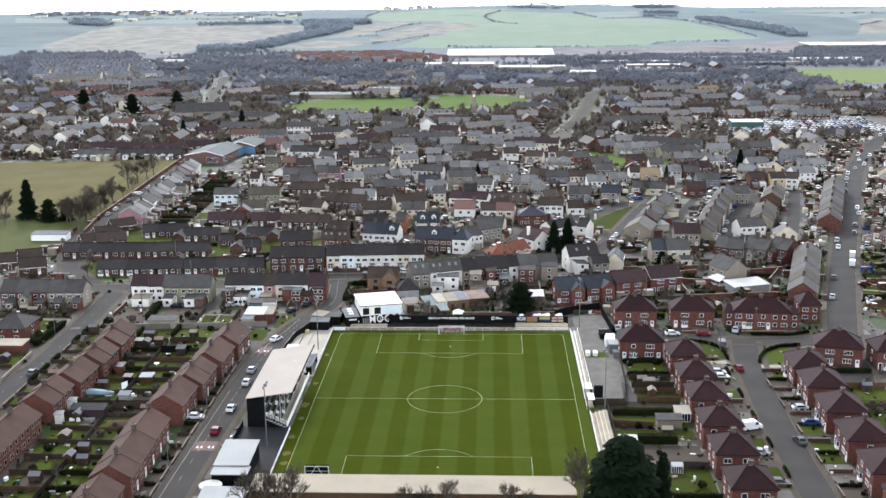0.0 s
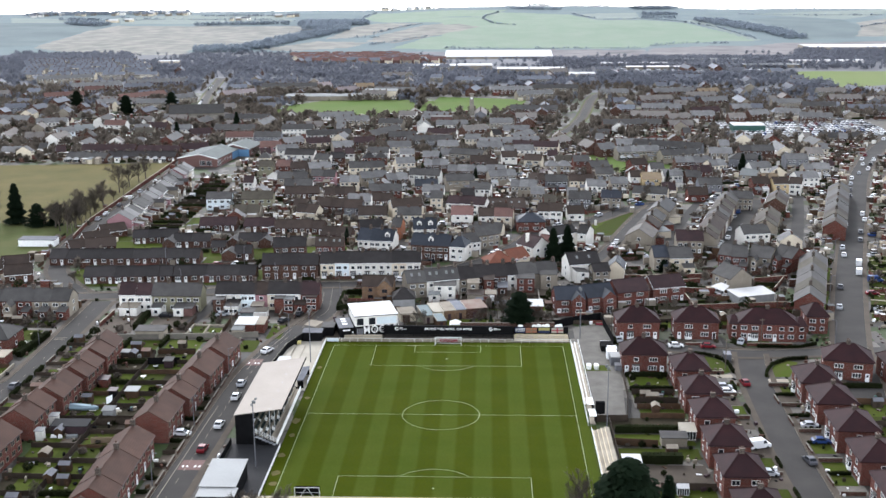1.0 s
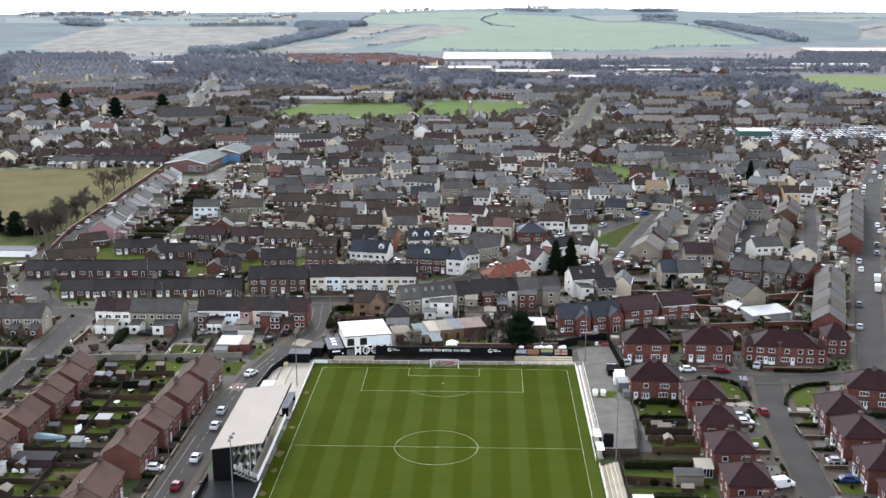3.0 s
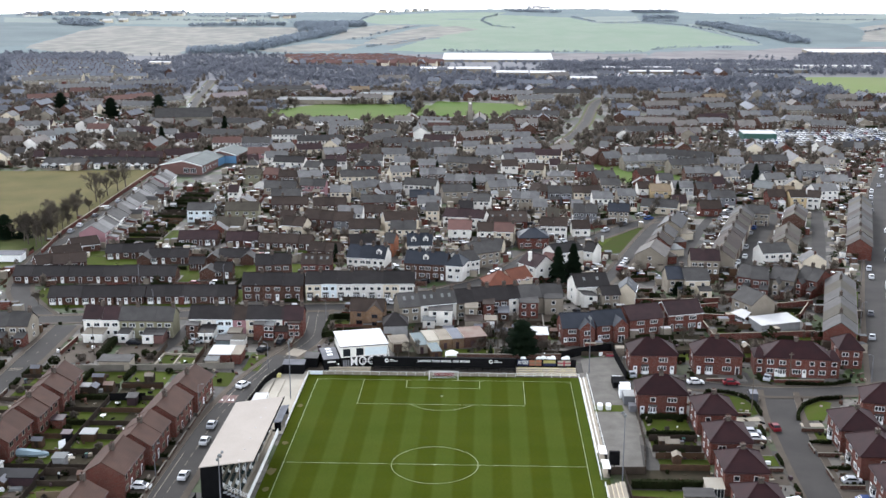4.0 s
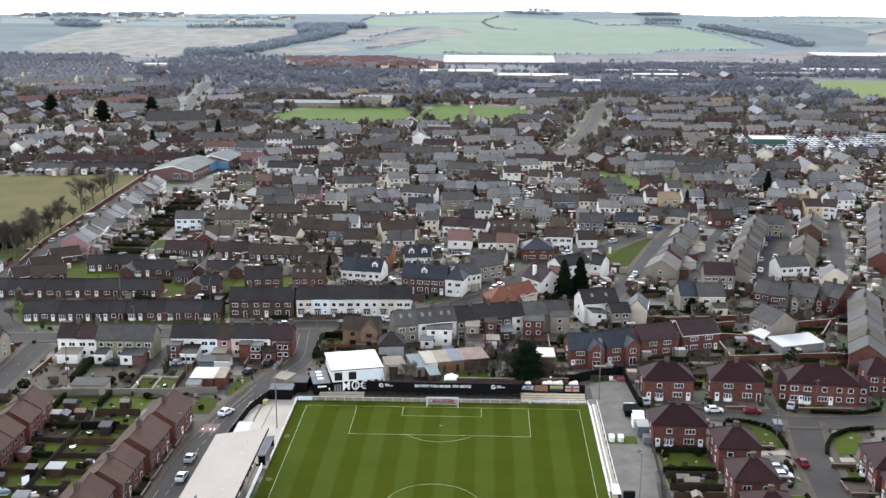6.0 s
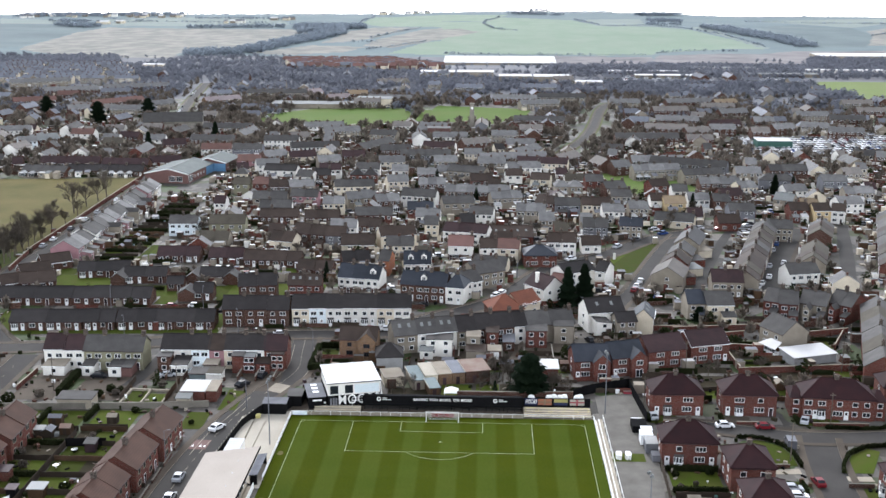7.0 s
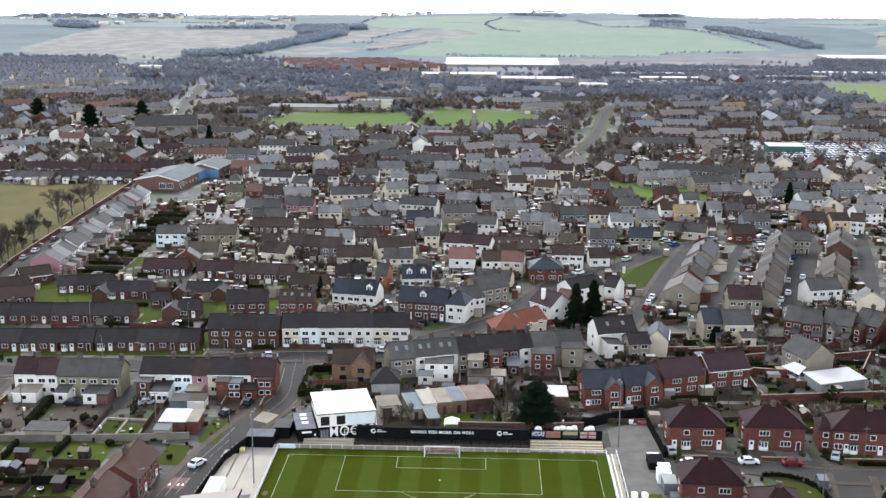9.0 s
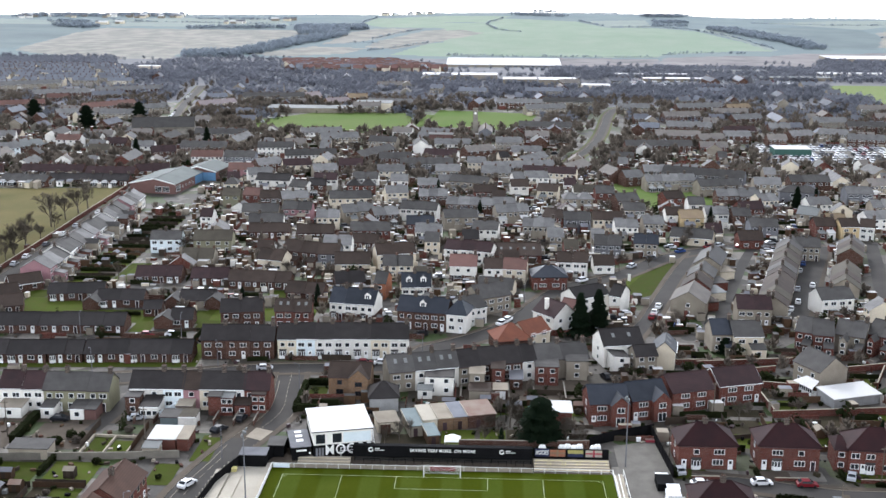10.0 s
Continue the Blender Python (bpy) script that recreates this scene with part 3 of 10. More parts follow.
# ---- houses ----
STREETS_A = [
    ('centre_terrace', -14.5, 96.8, -8.5, 98.7, 1, 8, 5.2, 3, 'greyrender', 'slate', 'g', 'sk'),
    ('centre_terrace', -8.5, 98.7, 1.9, 101.7, 2, 8, 5.2, 3, 'white', 'slate', 'g', 's'),
    ('centre_terrace', 1.9, 101.7, 7.1, 103.2, 1, 8, 5.2, 3, 'greyrender', 'darkslate', 'g', 'x'),
    ('centre_terrace', 7.1, 104, 17.5, 106.7, 2, 8, 5.2, 3, 'brown', 'darkslate', 'g', 'x'),
    ('centre_terrace', 17.5, 106.7, 21, 107.7, 1, 8, 5.2, 3, 'white', 'darkslate', 'g', 'x'),
    ('centre_terrace', 21, 107.7, 34.1, 111, 2, 8, 5.2, 2.8, 'greyrender', 'slate', 'g', 'x'),
    ('brown_block', -65.6, 118.7, -46.8, 119.8, 3, 8, 5.2, 2.8, 'brown', 'darkslate', 'g', 'd'),
    ('cream_terrace', -45.9, 120.2, -11.9, 121.7, 7, 8.5, 5.4, 2.9, 'creammix', 'darkslate', 'g', 'bd'),
    ('bungalow_row', -125, 112.1, -104.8, 113.2, 4, 8, 2.6, 2.4, 'brown', 'darkslate', 'g', 'Bdn'),
    ('bungalow_row', -104.2, 113.3, -95.6, 114.2, 2, 8, 2.6, 2.4, 'brown', 'darkslate', 'g', 'Bdn'),
]
STREETS_B = [
    ('bungalow_row', -95, 114.3, -67.6, 115.8, 5, 8, 2.6, 2.4, 'brown', 'darkslate', 'g', 'Bdn'),
    ('bungalow_row', -145.7, 136.0, -92.4, 138.4, 9, 8, 2.6, 2.4, 'brown', 'darkslate', 'g', 'dn'),
    ('bungalow_row', -125.4, 168.6, -108.8, 170.8, 3, 7, 2.6, 2.2, 'brown', 'darkslate', 'g', 'Bdn'),
    ('bungalow_row', -108.1, 162.8, -94.5, 163.7, 2, 7, 2.6, 2.2, 'brown', 'darkslate', 'g', 'Bdn'),
    ('bungalow_row', -83.4, 163.7, -73, 164.3, 2, 7, 2.6, 2.2, 'brown', 'darkslate', 'g', 'dn'),
    ('bungalow_row', -91.7, 154.5, -86.6, 155, 1, 6, 2.4, 1.7, 'brown', 'darkslate', 'g', 'dn'),
    ('bungalow_row', -80.8, 144.5, -74.8, 144.9, 1, 7, 2.6, 2.2, 'brown', 'darkslate', 'g', 'dn'),
    ('bungalow_row', -105, 190.4, -90.5, 191.3, 3, 7.5, 2.6, 2.4, 'brown', 'purple', 'g', 'Bdn'),
    ('bungalow_row', -86.7, 189.4, -74.9, 189.4, 2, 7.5, 2.6, 2.4, 'brown', 'purple', 'g', 'Bdn'),
    ('bungalow_row', -73.8, 186.1, -54.1, 185.3, 4, 7.5, 2.6, 2.4, 'brown', 'darkbrown', 'g', 'dn'),
]
STREETS_C = [
    ('bungalow_row', -53.4, 174.2, -41.9, 173, 2, 7.5, 2.6, 2.4, 'brown', 'darkbrown', 'g', 'dn'),
    ('brick_pair', -66.4, 143.9, -54.8, 145.2, 2, 8, 5.2, 2.6, 'brown', 'darkslate', 'g', 'd'),
    ('brick_pair', -51.3, 145.4, -41.2, 146, 2, 8, 5.2, 2.4, 'brick', 'darkbrown', 'g', 'sd'),
    ('gable_bungalow', -138.2, 152.2, -127.9, 155.7, 2, 8, 2.6, 2.4, 'brown', 'darkbrown', 'g', 'dn'),
    ('white_terrace', -37.1, 155.2, -28.4, 153.4, 2, 8.5, 5.4, 3.4, 'whitebrick', 'blueslate', 'g', 'bd'),
    ('white_terrace', -28.4, 153.4, -24, 152.5, 1, 8.5, 5.4, 3.4, 'whitebrick', 'blueslate', 'g', 'Dbd'),
    ('white_terrace', -17.4, 172.2, -8.7, 172.7, 2, 8.5, 5.4, 3.4, 'white', 'blueslate', 'g', 'Dd'),
    ('brick_terrace', -16.8, 147.9, -12.1, 147, 1, 8.5, 5.4, 3.2, 'brown', 'blueslate', 'g', 'd'),
    ('brick_terrace', -12.1, 147, -7.5, 146.2, 1, 8.5, 5.4, 3.2, 'brown', 'blueslate', 'g', 'Dd'),
    ('brick_terrace', -7.5, 146.2, -2.8, 145.4, 1, 8.5, 5.4, 3.2, 'brown', 'blueslate', 'g', 'd'),
]
STREETS_D = [
    ('brick_terrace', -2.8, 144.9, 2.6, 143.6, 1, 8.5, 5.4, 3.2, 'white', 'blueslate', 'h', 'd'),
    ('white_pair', 2.2, 149.1, 8.5, 154, 2, 8, 5.2, 2.8, 'white', 'slate', 'g', 'd'),
    ('brick_house', -26.3, 176.9, -22.8, 176.4, 1, 9, 5.2, 2.6, 'orangebrick', 'slate', 'g', ''),
    ('grey_house', 6.5, 160.8, 15.7, 167.4, 2, 9, 5.2, 3, 'greyrender', 'slate', 'g', ''),
    ('cream_house', -28.7, 211.9, -16, 215.9, 2, 8, 5.2, 2.8, 'cream', 'darkbrown', 'g', 'v'),
    ('bungalow', -42.9, 208.8, -31, 209.6, 1, 10, 2.6, 3, 'cream', 'darkbrown', 'g', ''),
    ('pink_roof_house', -3.8, 199, 4.9, 198.8, 1, 9, 5.2, 2.8, 'whitebrick', 'pinktile', 'g', 'd'),
    ('white_row', -6.6, 223.8, 9.4, 219.1, 3, 8, 5, 2.6, 'white', 'purple', 'g', 'd'),
    ('barn', 11, 223.2, 27.1, 224.2, 2, 12, 3, 3, 'brick', 'darkbrown', 'g', 's'),
    ('orange_house', 7.6, 196.9, 13.5, 197.2, 1, 8, 5, 2.6, 'white', 'darkbrown', 'g', 'd'),
]
STREETS_E = [
    ('orange_house', 13.5, 197.2, 20.8, 196.2, 1, 8, 5, 2.6, 'cream', 'redtile', 'g', 'd'),
    ('hip_house', 22.8, 190.2, 33.9, 190.9, 1, 10, 4.2, 2.8, 'brick', 'blueslate', 'h', 'd'),
    ('white_cottage', 31.6, 207.2, 41.6, 206.3, 2, 8, 5, 2.6, 'white', 'darkbrown', 'g', 'd'),
    ('dark_cottage', 44.3, 211.2, 51.1, 211.6, 1, 8, 3, 2.6, 'white', 'darkbrown', 'g', ''),
    ('grey_pair', 46.2, 233.9, 55.6, 232.8, 2, 8, 5, 2.6, 'darkgrey', 'slate', 'g', 'd'),
    ('grey_pair', 60.5, 236.5, 68.9, 235.4, 2, 8, 5, 2.6, 'greyrender', 'blueslate', 'g', 'd'),
    ('white_house', 44.8, 167.3, 47.9, 165.7, 1, 8, 5.2, 2.6, 'white', 'darkslate', 'g', 'd'),
    ('white_house', 35.1, 163.2, 45, 169.9, 1, 8, 5, 2.4, 'white', 'darkslate', 'g', ''),
    ('pebble_house', -62.1, 217.8, -49.5, 214.5, 2, 8, 5, 2.8, 'brown', 'darkbrown', 'g', 'e'),
    ('pebble_house', -49.3, 213.8, -42, 213.4, 1, 8, 5, 2.6, 'darkgrey', 'darkbrown', 'g', ''),
]
STREETS_F = [
    ('cottage', -81.7, 255, -66.4, 256, 3, 8, 2.8, 2.4, 'brown', 'darkbrown', 'g', 'd'),
    ('cottage', -63.3, 254.3, -49.6, 255.2, 3, 8, 2.8, 2.4, 'brown', 'darkbrown', 'g', 'd'),
    ('cottage', -46.2, 240.7, -31.5, 239.9, 3, 8, 2.8, 2.4, 'brown', 'darkbrown', 'g', 'Bd'),
    ('cottage', -69.2, 209.4, -60.5, 206.9, 2, 8, 4, 2.8, 'cream', 'darkbrown', 'g', ''),
    ('pebble_house', -96.4, 230.8, -82.8, 231.7, 2, 8, 5, 2.6, 'olive', 'olivetile', 'g', 'd'),
    ('white_house', -111.9, 230.7, -101.1, 231.4, 2, 8, 5, 2.4, 'lightblue', 'slate', 'g', 'd'),
    ('front_row', 68.7, 131.3, 74.4, 131.6, 1, 9, 5.2, 2.8, 'greyrender', 'blueslate', 'g', 'e'),
    ('front_row', 74, 129.7, 81.8, 130.1, 1, 10, 5.2, 2.8, 'cream', 'slate', 'g', 'e'),
    ('front_row', 91.6, 136, 95.8, 133.8, 1, 10, 5.2, 2.8, 'brick', 'slate', 'g', 'e'),
    ('front_row', 95.6, 132.8, 100.6, 131.7, 1, 10, 5.2, 2.8, 'brick', 'slate', 'g', 'e'),
]
STREETS_G = [
    ('front_row', 101.6, 134.2, 108.3, 130.7, 2, 10, 5.2, 2.8, 'greyrender', 'slate', 'g', 'e'),
    ('front_row', 110.2, 134.7, 115.4, 130.1, 2, 10, 5.2, 2.8, 'brick', 'slate', 'g', 'e'),
    ('white_end', 107.1, 166.3, 117.2, 168.6, 2, 8, 5.2, 2.6, 'white', 'slate', 'g', 'd'),
    ('pale_bungalow', 76.4, 256.9, 91, 252.3, 2, 9, 3, 2.6, 'cream', 'slate', 'g', ''),
    ('grey_terrace_end', 80.2, 155.3, 89.7, 154.8, 2, 8, 5.4, 2.8, 'greyrender', 'purple', 'g', 'd'),
    ('yellow_pair', 142.4, 266.8, 149.3, 267.3, 1, 8, 5.2, 2.4, 'yellow', 'darkbrown', 'g', 'd'),
    ('yellow_pair', 149.3, 267.3, 154.3, 265.6, 1, 8, 5.2, 2.4, 'white', 'darkbrown', 'g', 'd'),
    ('tan_house', 139, 272.5, 146.4, 273, 1, 9, 5.2, 3, 'brick', 'tan', 'g', ''),
    ('shop_house', 117.1, 234.2, 125, 233, 2, 8, 5.2, 2.4, 'greyrender', 'slate', 'g', 'd'),
    ('brick_gable_house', 100.8, 249.9, 109.5, 250.4, 1, 8, 3.5, 2.6, 'brick', 'darkbrown', 'g', ''),
]
TOWN_A = [
    (-27.3, 291.2, -12.5, 288.8, 3, 'white', 'darkslate', 'g'),
    (-22.4, 261.8, -12.1, 262.5, 2, 'brick', 'blueslate', 'g'),
    (-36.2, 277.4, -26.9, 281.2, 2, 'brown', 'slate', 'g'),
    (-49.1, 281.9, -37.3, 286, 2, 'greyrender', 'slate', 'g'),
    (-58.3, 309.1, -41, 312.7, 3, 'cream', 'slate', 'g'),
    (-54.9, 339.2, -42.3, 340.1, 2, 'brick', 'darkslate', 'h'),
    (-71.8, 353.6, -61.4, 354.4, 2, 'white', 'purple', 'g'),
    (-72.9, 339.3, -64.6, 339.9, 1, 'brown', 'darkslate', 'g'),
    (-98.4, 351.7, -82.7, 350, 2, 'white', 'darkslate', 'g'),
    (-96.6, 315.2, -89.1, 314.4, 1, 'brick', 'redtile', 'g'),
    (-88.2, 309.5, -79.1, 310.1, 2, 'brown', 'darkbrown', 'g'),
    (-78.2, 307.7, -67.7, 310.9, 2, 'greyrender', 'slate', 'g'),
    (-74.5, 286.9, -63, 286.5, 2, 'pink', 'darkslate', 'g'),
    (-89.8, 281.4, -75.5, 282.3, 2, 'greyrender', 'slate', 'g'),
    (-105, 313.3, -97.8, 313.8, 1, 'olive', 'olivetile', 'g'),
    (-110, 339.5, -104.4, 339.9, 1, 'cream', 'slate', 'h'),
    (-117.5, 379.5, -106.1, 380.4, 1, 'pink', 'redtile', 'h'),
    (-104.8, 366.3, -93.7, 370.2, 2, 'white', 'slate', 'g'),
]
TOWN_B = [
    (-128.7, 418.5, -112.7, 417.9, 3, 'darkgrey', 'darkslate', 'g'),
    (-105.5, 393.7, -95, 401.3, 2, 'brown', 'slate', 'g'),
    (-92.9, 392.9, -79.6, 397.3, 2, 'cream', 'purple', 'g'),
    (-75.7, 379.4, -64.7, 383.4, 2, 'greyrender', 'blueslate', 'h'),
    (-65.9, 396.6, -54.2, 397.5, 2, 'brown', 'purple', 'g'),
    (-117.5, 450.6, -97.9, 452.1, 4, 'white', 'darkslate', 'g'),
    (-97.7, 424.6, -71.5, 430.4, 6, 'white', 'darkslate', 'g'),
    (-56.9, 422.1, -42.4, 452.3, 4, 'brown', 'darkslate', 'g'),
    (-36, 402.2, -9.5, 404.2, 6, 'darkgrey', 'darkslate', 'g'),
    (-45.2, 380, -32.1, 380.9, 2, 'cream', 'slate', 'g'),
    (-36.3, 353.3, -28.6, 353.8, 1, 'white', 'slate', 'g'),
    (-23.3, 344.2, -14.1, 344.9, 2, 'brick', 'slate', 'g'),
    (-21.1, 317.9, -9.1, 318.7, 3, 'brown', 'slate', 'g'),
    (-9.7, 355.2, 7.7, 347.8, 3, 'greyrender', 'slate', 'g'),
    (-8.9, 301.7, 5.2, 300.3, 3, 'brown', 'slate', 'g'),
    (5.6, 300.3, 19.6, 301.2, 3, 'brown', 'slate', 'g'),
    (-8.3, 274, 4.5, 276.9, 2, 'greyrender', 'slate', 'g'),
    (12.1, 286, 24.8, 289.1, 3, 'greyrender', 'slate', 'g'),
]
TOWN_C = [
    (29.9, 280.7, 37.6, 277, 2, 'brick', 'darkbrown', 'g'),
    (38.3, 273.9, 48.4, 274.6, 2, 'darkgrey', 'darkslate', 'g'),
    (49.3, 274.7, 61.6, 275.5, 3, 'cream', 'darkbrown', 'g'),
    (40.4, 314.6, 52.8, 315.5, 2, 'greyrender', 'slate', 'h'),
    (29.7, 334.3, 38.5, 332.3, 1, 'cream', 'darkbrown', 'g'),
    (18.6, 343, 26.5, 343.6, 1, 'white', 'darkbrown', 'g'),
    (4.9, 380.5, 19, 379.9, 2, 'greyrender', 'slate', 'g'),
    (20.3, 363.2, 36.7, 367.3, 3, 'white', 'slate', 'g'),
    (6.5, 391.9, 41.2, 401.1, 7, 'brown', 'slate', 'g'),
    (48.3, 390, 59.6, 407.6, 2, 'brick', 'darkbrown', 'h'),
    (55.3, 329.5, 63.4, 330.1, 1, 'brick', 'slate', 'g'),
    (63, 312.5, 72.4, 315.6, 2, 'brown', 'slate', 'g'),
    (63.3, 293.9, 72, 294.5, 2, 'greyrender', 'slate', 'g'),
    (73, 371.4, 81.9, 375.1, 1, 'brick', 'slate', 'h'),
    (83.8, 389.4, 111.3, 391.4, 7, 'brown', 'slate', 'g'),
    (81.3, 360.2, 104.5, 364.7, 6, 'greyrender', 'slate', 'g'),
    (-2.9, 443.3, 11.6, 452.4, 2, 'brick', 'darkbrown', 'g'),
    (26.7, 551.1, 59.6, 548.4, 7, 'brown', 'darkslate', 'g'),
]
TOWN_D = [
    (29.6, 506.1, 43.6, 507.2, 3, 'brick', 'darkbrown', 'g'),
    (13.9, 679.1, 46.9, 678.3, 5, 'brown', 'slate', 'g'),
    (34.3, 642, 62.6, 651.3, 5, 'white', 'slate', 'g'),
    (47.4, 689.6, 85, 689.2, 6, 'white', 'darkslate', 'g'),
    (99.6, 654.5, 122.2, 656.5, 3, 'cream', 'slate', 'g'),
    (84.5, 472.4, 121.7, 475.3, 6, 'brown', 'darkslate', 'g'),
    (92.3, 388.4, 128.3, 373.9, 9, 'darkgrey', 'darkslate', 'g'),
    (103.8, 349, 123.2, 354.6, 4, 'greyrender', 'slate', 'g'),
    (107.2, 326.7, 117, 327.4, 2, 'brown', 'slate', 'g'),
    (116.7, 326.1, 125.5, 326.7, 2, 'brown', 'slate', 'g'),
    (123.2, 316.7, 131.5, 319.7, 2, 'cream', 'slate', 'g'),
    (79.2, 285.1, 86.4, 285.6, 2, 'whitebrick', 'darkbrown', 'g'),
    (84.2, 280.1, 93.1, 280.7, 1, 'yellow', 'tan', 'g'),
    (95.4, 288.3, 104.4, 288.9, 2, 'white', 'slate', 'g'),
    (105.6, 285.8, 112.8, 286.3, 2, 'brown', 'slate', 'g'),
    (108.4, 266.5, 118.8, 267.1, 2, 'darkgrey', 'darkslate', 'g'),
    (136.4, 337.8, 152.8, 335, 1, 'darkgrey', 'darkslate', 'h'),
    (131.9, 291.9, 138.9, 288, 1, 'greyrender', 'palesheet', 'g'),
]
TOWN_E = [
    (165.2, 335.9, 176.7, 336.7, 2, 'darkgrey', 'slate', 'g'),
    (167, 306.6, 179.7, 307.5, 3, 'greyrender', 'slate', 'g'),
    (84.2, 318.9, 92.4, 321.9, 1, 'brick', 'darkbrown', 'g'),
    (91.8, 307.3, 98.4, 307.8, 1, 'white', 'slate', 'g'),
    (62.1, 391, 66.8, 378.7, 1, 'brick', 'darkbrown', 'h'),
    (26.8, 408.6, 39.9, 431.2, 2, 'cream', 'slate', 'g'),
    (147.7, 363.4, 166.1, 364.7, 3, 'brown', 'darkslate', 'g'),
    (133.5, 269.1, 141.1, 269.6, 2, 'brick', 'darkbrown', 'g'),
    (-42.5, 249.8, -27.9, 250.8, 3, 'brick', 'darkslate', 'g'),
    (-80.3, 336.1, -72.8, 333.9, 1, 'white', 'slate', 'g'),
    (-83.2, 262.8, -70.3, 263.7, 3, 'white', 'slate', 'g'),
    (-58.4, 271.7, -49.7, 272.3, 2, 'cream', 'slate', 'g'),
    (2.4, 328.5, 12.3, 329.2, 2, 'brick', 'darkbrown', 'g'),
    (56.7, 262.1, 65.3, 262.6, 2, 'white', 'slate', 'g'),
    (68.2, 268.8, 76, 269.3, 2, 'greyrender', 'slate', 'g'),
    (21.6, 261.7, 33.2, 260.5, 3, 'greyrender', 'slate', 'g'),
    (2.6, 255.6, 11.9, 254.3, 2, 'white', 'slate', 'g'),
    (-18.4, 249.5, -8.9, 249.2, 2, 'white', 'slate', 'g'),
]
TOWN_F = [
    (-236.9, 471.2, -222.9, 470.1, 2, 'white', 'redtile', 'g'),
    (-211.6, 451.6, -202.1, 450.2, 1, 'white', 'slate', 'g'),
    (-204.9, 460.6, -193.1, 459.4, 2, 'brown', 'purple', 'g'),
    (-186.8, 449.3, -174.6, 450.3, 2, 'white', 'slate', 'g'),
    (-169.5, 430.6, -158.1, 435.4, 2, 'brick', 'purple', 'g'),
    (-160.5, 451.4, -134.5, 449.3, 5, 'brown', 'darkslate', 'g'),
    (-145.5, 417.3, -129.3, 418.5, 4, 'white', 'redtile', 'g'),
    (-253.8, 436, -244.7, 440.8, 2, 'lightblue', 'slate', 'g'),
    (-246.3, 444.7, -236.7, 453.8, 2, 'brick', 'palesheet', 'g'),
    (-220.7, 381.6, -189.5, 380.6, 7, 'brown', 'purple', 'b'),
    (-187.3, 377.6, -163.1, 376.2, 5, 'brown', 'purple', 'b'),
    (-219.6, 355.3, -196.6, 351, 5, 'brown', 'darkslate', 'b'),
    (-197.7, 356.8, -159.7, 356.6, 9, 'brown', 'darkslate', 'b'),
    (-164.4, 384.1, -148.8, 388.5, 4, 'brown', 'purple', 'b'),
    (-337.8, 633.3, -310.4, 646.4, 6, 'brick', 'redtile', 'g'),
    (-323.6, 682.8, -307.8, 684.3, 3, 'brick', 'redtile', 'g'),
    (-273, 621.8, -245.7, 652.2, 7, 'brick', 'redtile', 'g'),
    (-343.6, 709.4, -305, 725.7, 7, 'brown', 'slate', 'g'),
]
TOWN_G = [
    (-303.5, 734.5, -255.6, 757, 8, 'brown', 'slate', 'g'),
    (-260.4, 575.2, -252.5, 585, 2, 'cream', 'slate', 'g'),
    (-252.3, 591.2, -228.5, 593.2, 4, 'yellow', 'slate', 'g'),
    (-232.3, 618.7, -216.7, 633.6, 3, 'cream', 'slate', 'g'),
    (-396.7, 771.6, -353.4, 795.4, 8, 'cream', 'slate', 'g'),
    (-280.5, 588.8, -267.8, 596.1, 3, 'brown', 'slate', 'g'),
    (-197.7, 645.7, -184.2, 657.7, 3, 'tanbrick', 'estatepink', 'g'),
    (-184.2, 657.7, -175.7, 665.8, 2, 'cream', 'estatepink', 'g'),
    (-179.7, 704, -132.7, 708.3, 7, 'white', 'darkslate', 'g'),
    (-130.6, 708.5, -121, 717.6, 2, 'tanbrick', 'estatepink', 'g'),
    (-110.2, 671.6, -94.7, 680.5, 3, 'tanbrick', 'estatepink', 'g'),
    (-99.6, 703.3, -84.6, 704.7, 2, 'brick', 'tan', 'g'),
    (-81.4, 674.2, -47.9, 669.9, 5, 'brown', 'slate', 'g'),
    (119.7, 558.7, 147.3, 555.6, 5, 'brown', 'slate', 'g'),
    (125.5, 608, 150.4, 613.2, 5, 'brick', 'darkbrown', 'g'),
    (130.5, 500.1, 145.9, 506, 2, 'brick', 'darkbrown', 'g'),
    (147.1, 515.4, 163.2, 516.7, 2, 'brick', 'slate', 'g'),
    (170, 503.3, 181.2, 504.1, 2, 'brick', 'darkbrown', 'g'),
]
TOWN_H = [
    (182.4, 553.2, 195.8, 554.3, 2, 'brown', 'slate', 'g'),
    (187.5, 518.6, 201.7, 524.6, 2, 'brick', 'slate', 'g'),
    (206.4, 532.3, 222.1, 526.2, 3, 'cream', 'slate', 'g'),
    (217.1, 509.3, 237.4, 504, 4, 'brown', 'slate', 'g'),
    (218.4, 586.3, 240.6, 588.1, 4, 'white', 'slate', 'g'),
    (234.7, 568.2, 257.5, 564.6, 4, 'brown', 'darkslate', 'g'),
    (169.7, 596.7, 189.9, 604.4, 3, 'brick', 'slate', 'g'),
    (106.9, 517, 133, 514.3, 4, 'brick', 'darkbrown', 'g'),
    (142.4, 658.3, 176.3, 668.2, 5, 'brown', 'slate', 'g'),
    (177.6, 654.5, 195.2, 662.9, 2, 'brick', 'tan', 'g'),
]
STREETS = STREETS_A + STREETS_B + STREETS_C + STREETS_D + STREETS_E + STREETS_F + STREETS_G
TOWN = TOWN_A + TOWN_B + TOWN_C + TOWN_D + TOWN_E + TOWN_F + TOWN_G + TOWN_H


FRAME = ["upvc"]


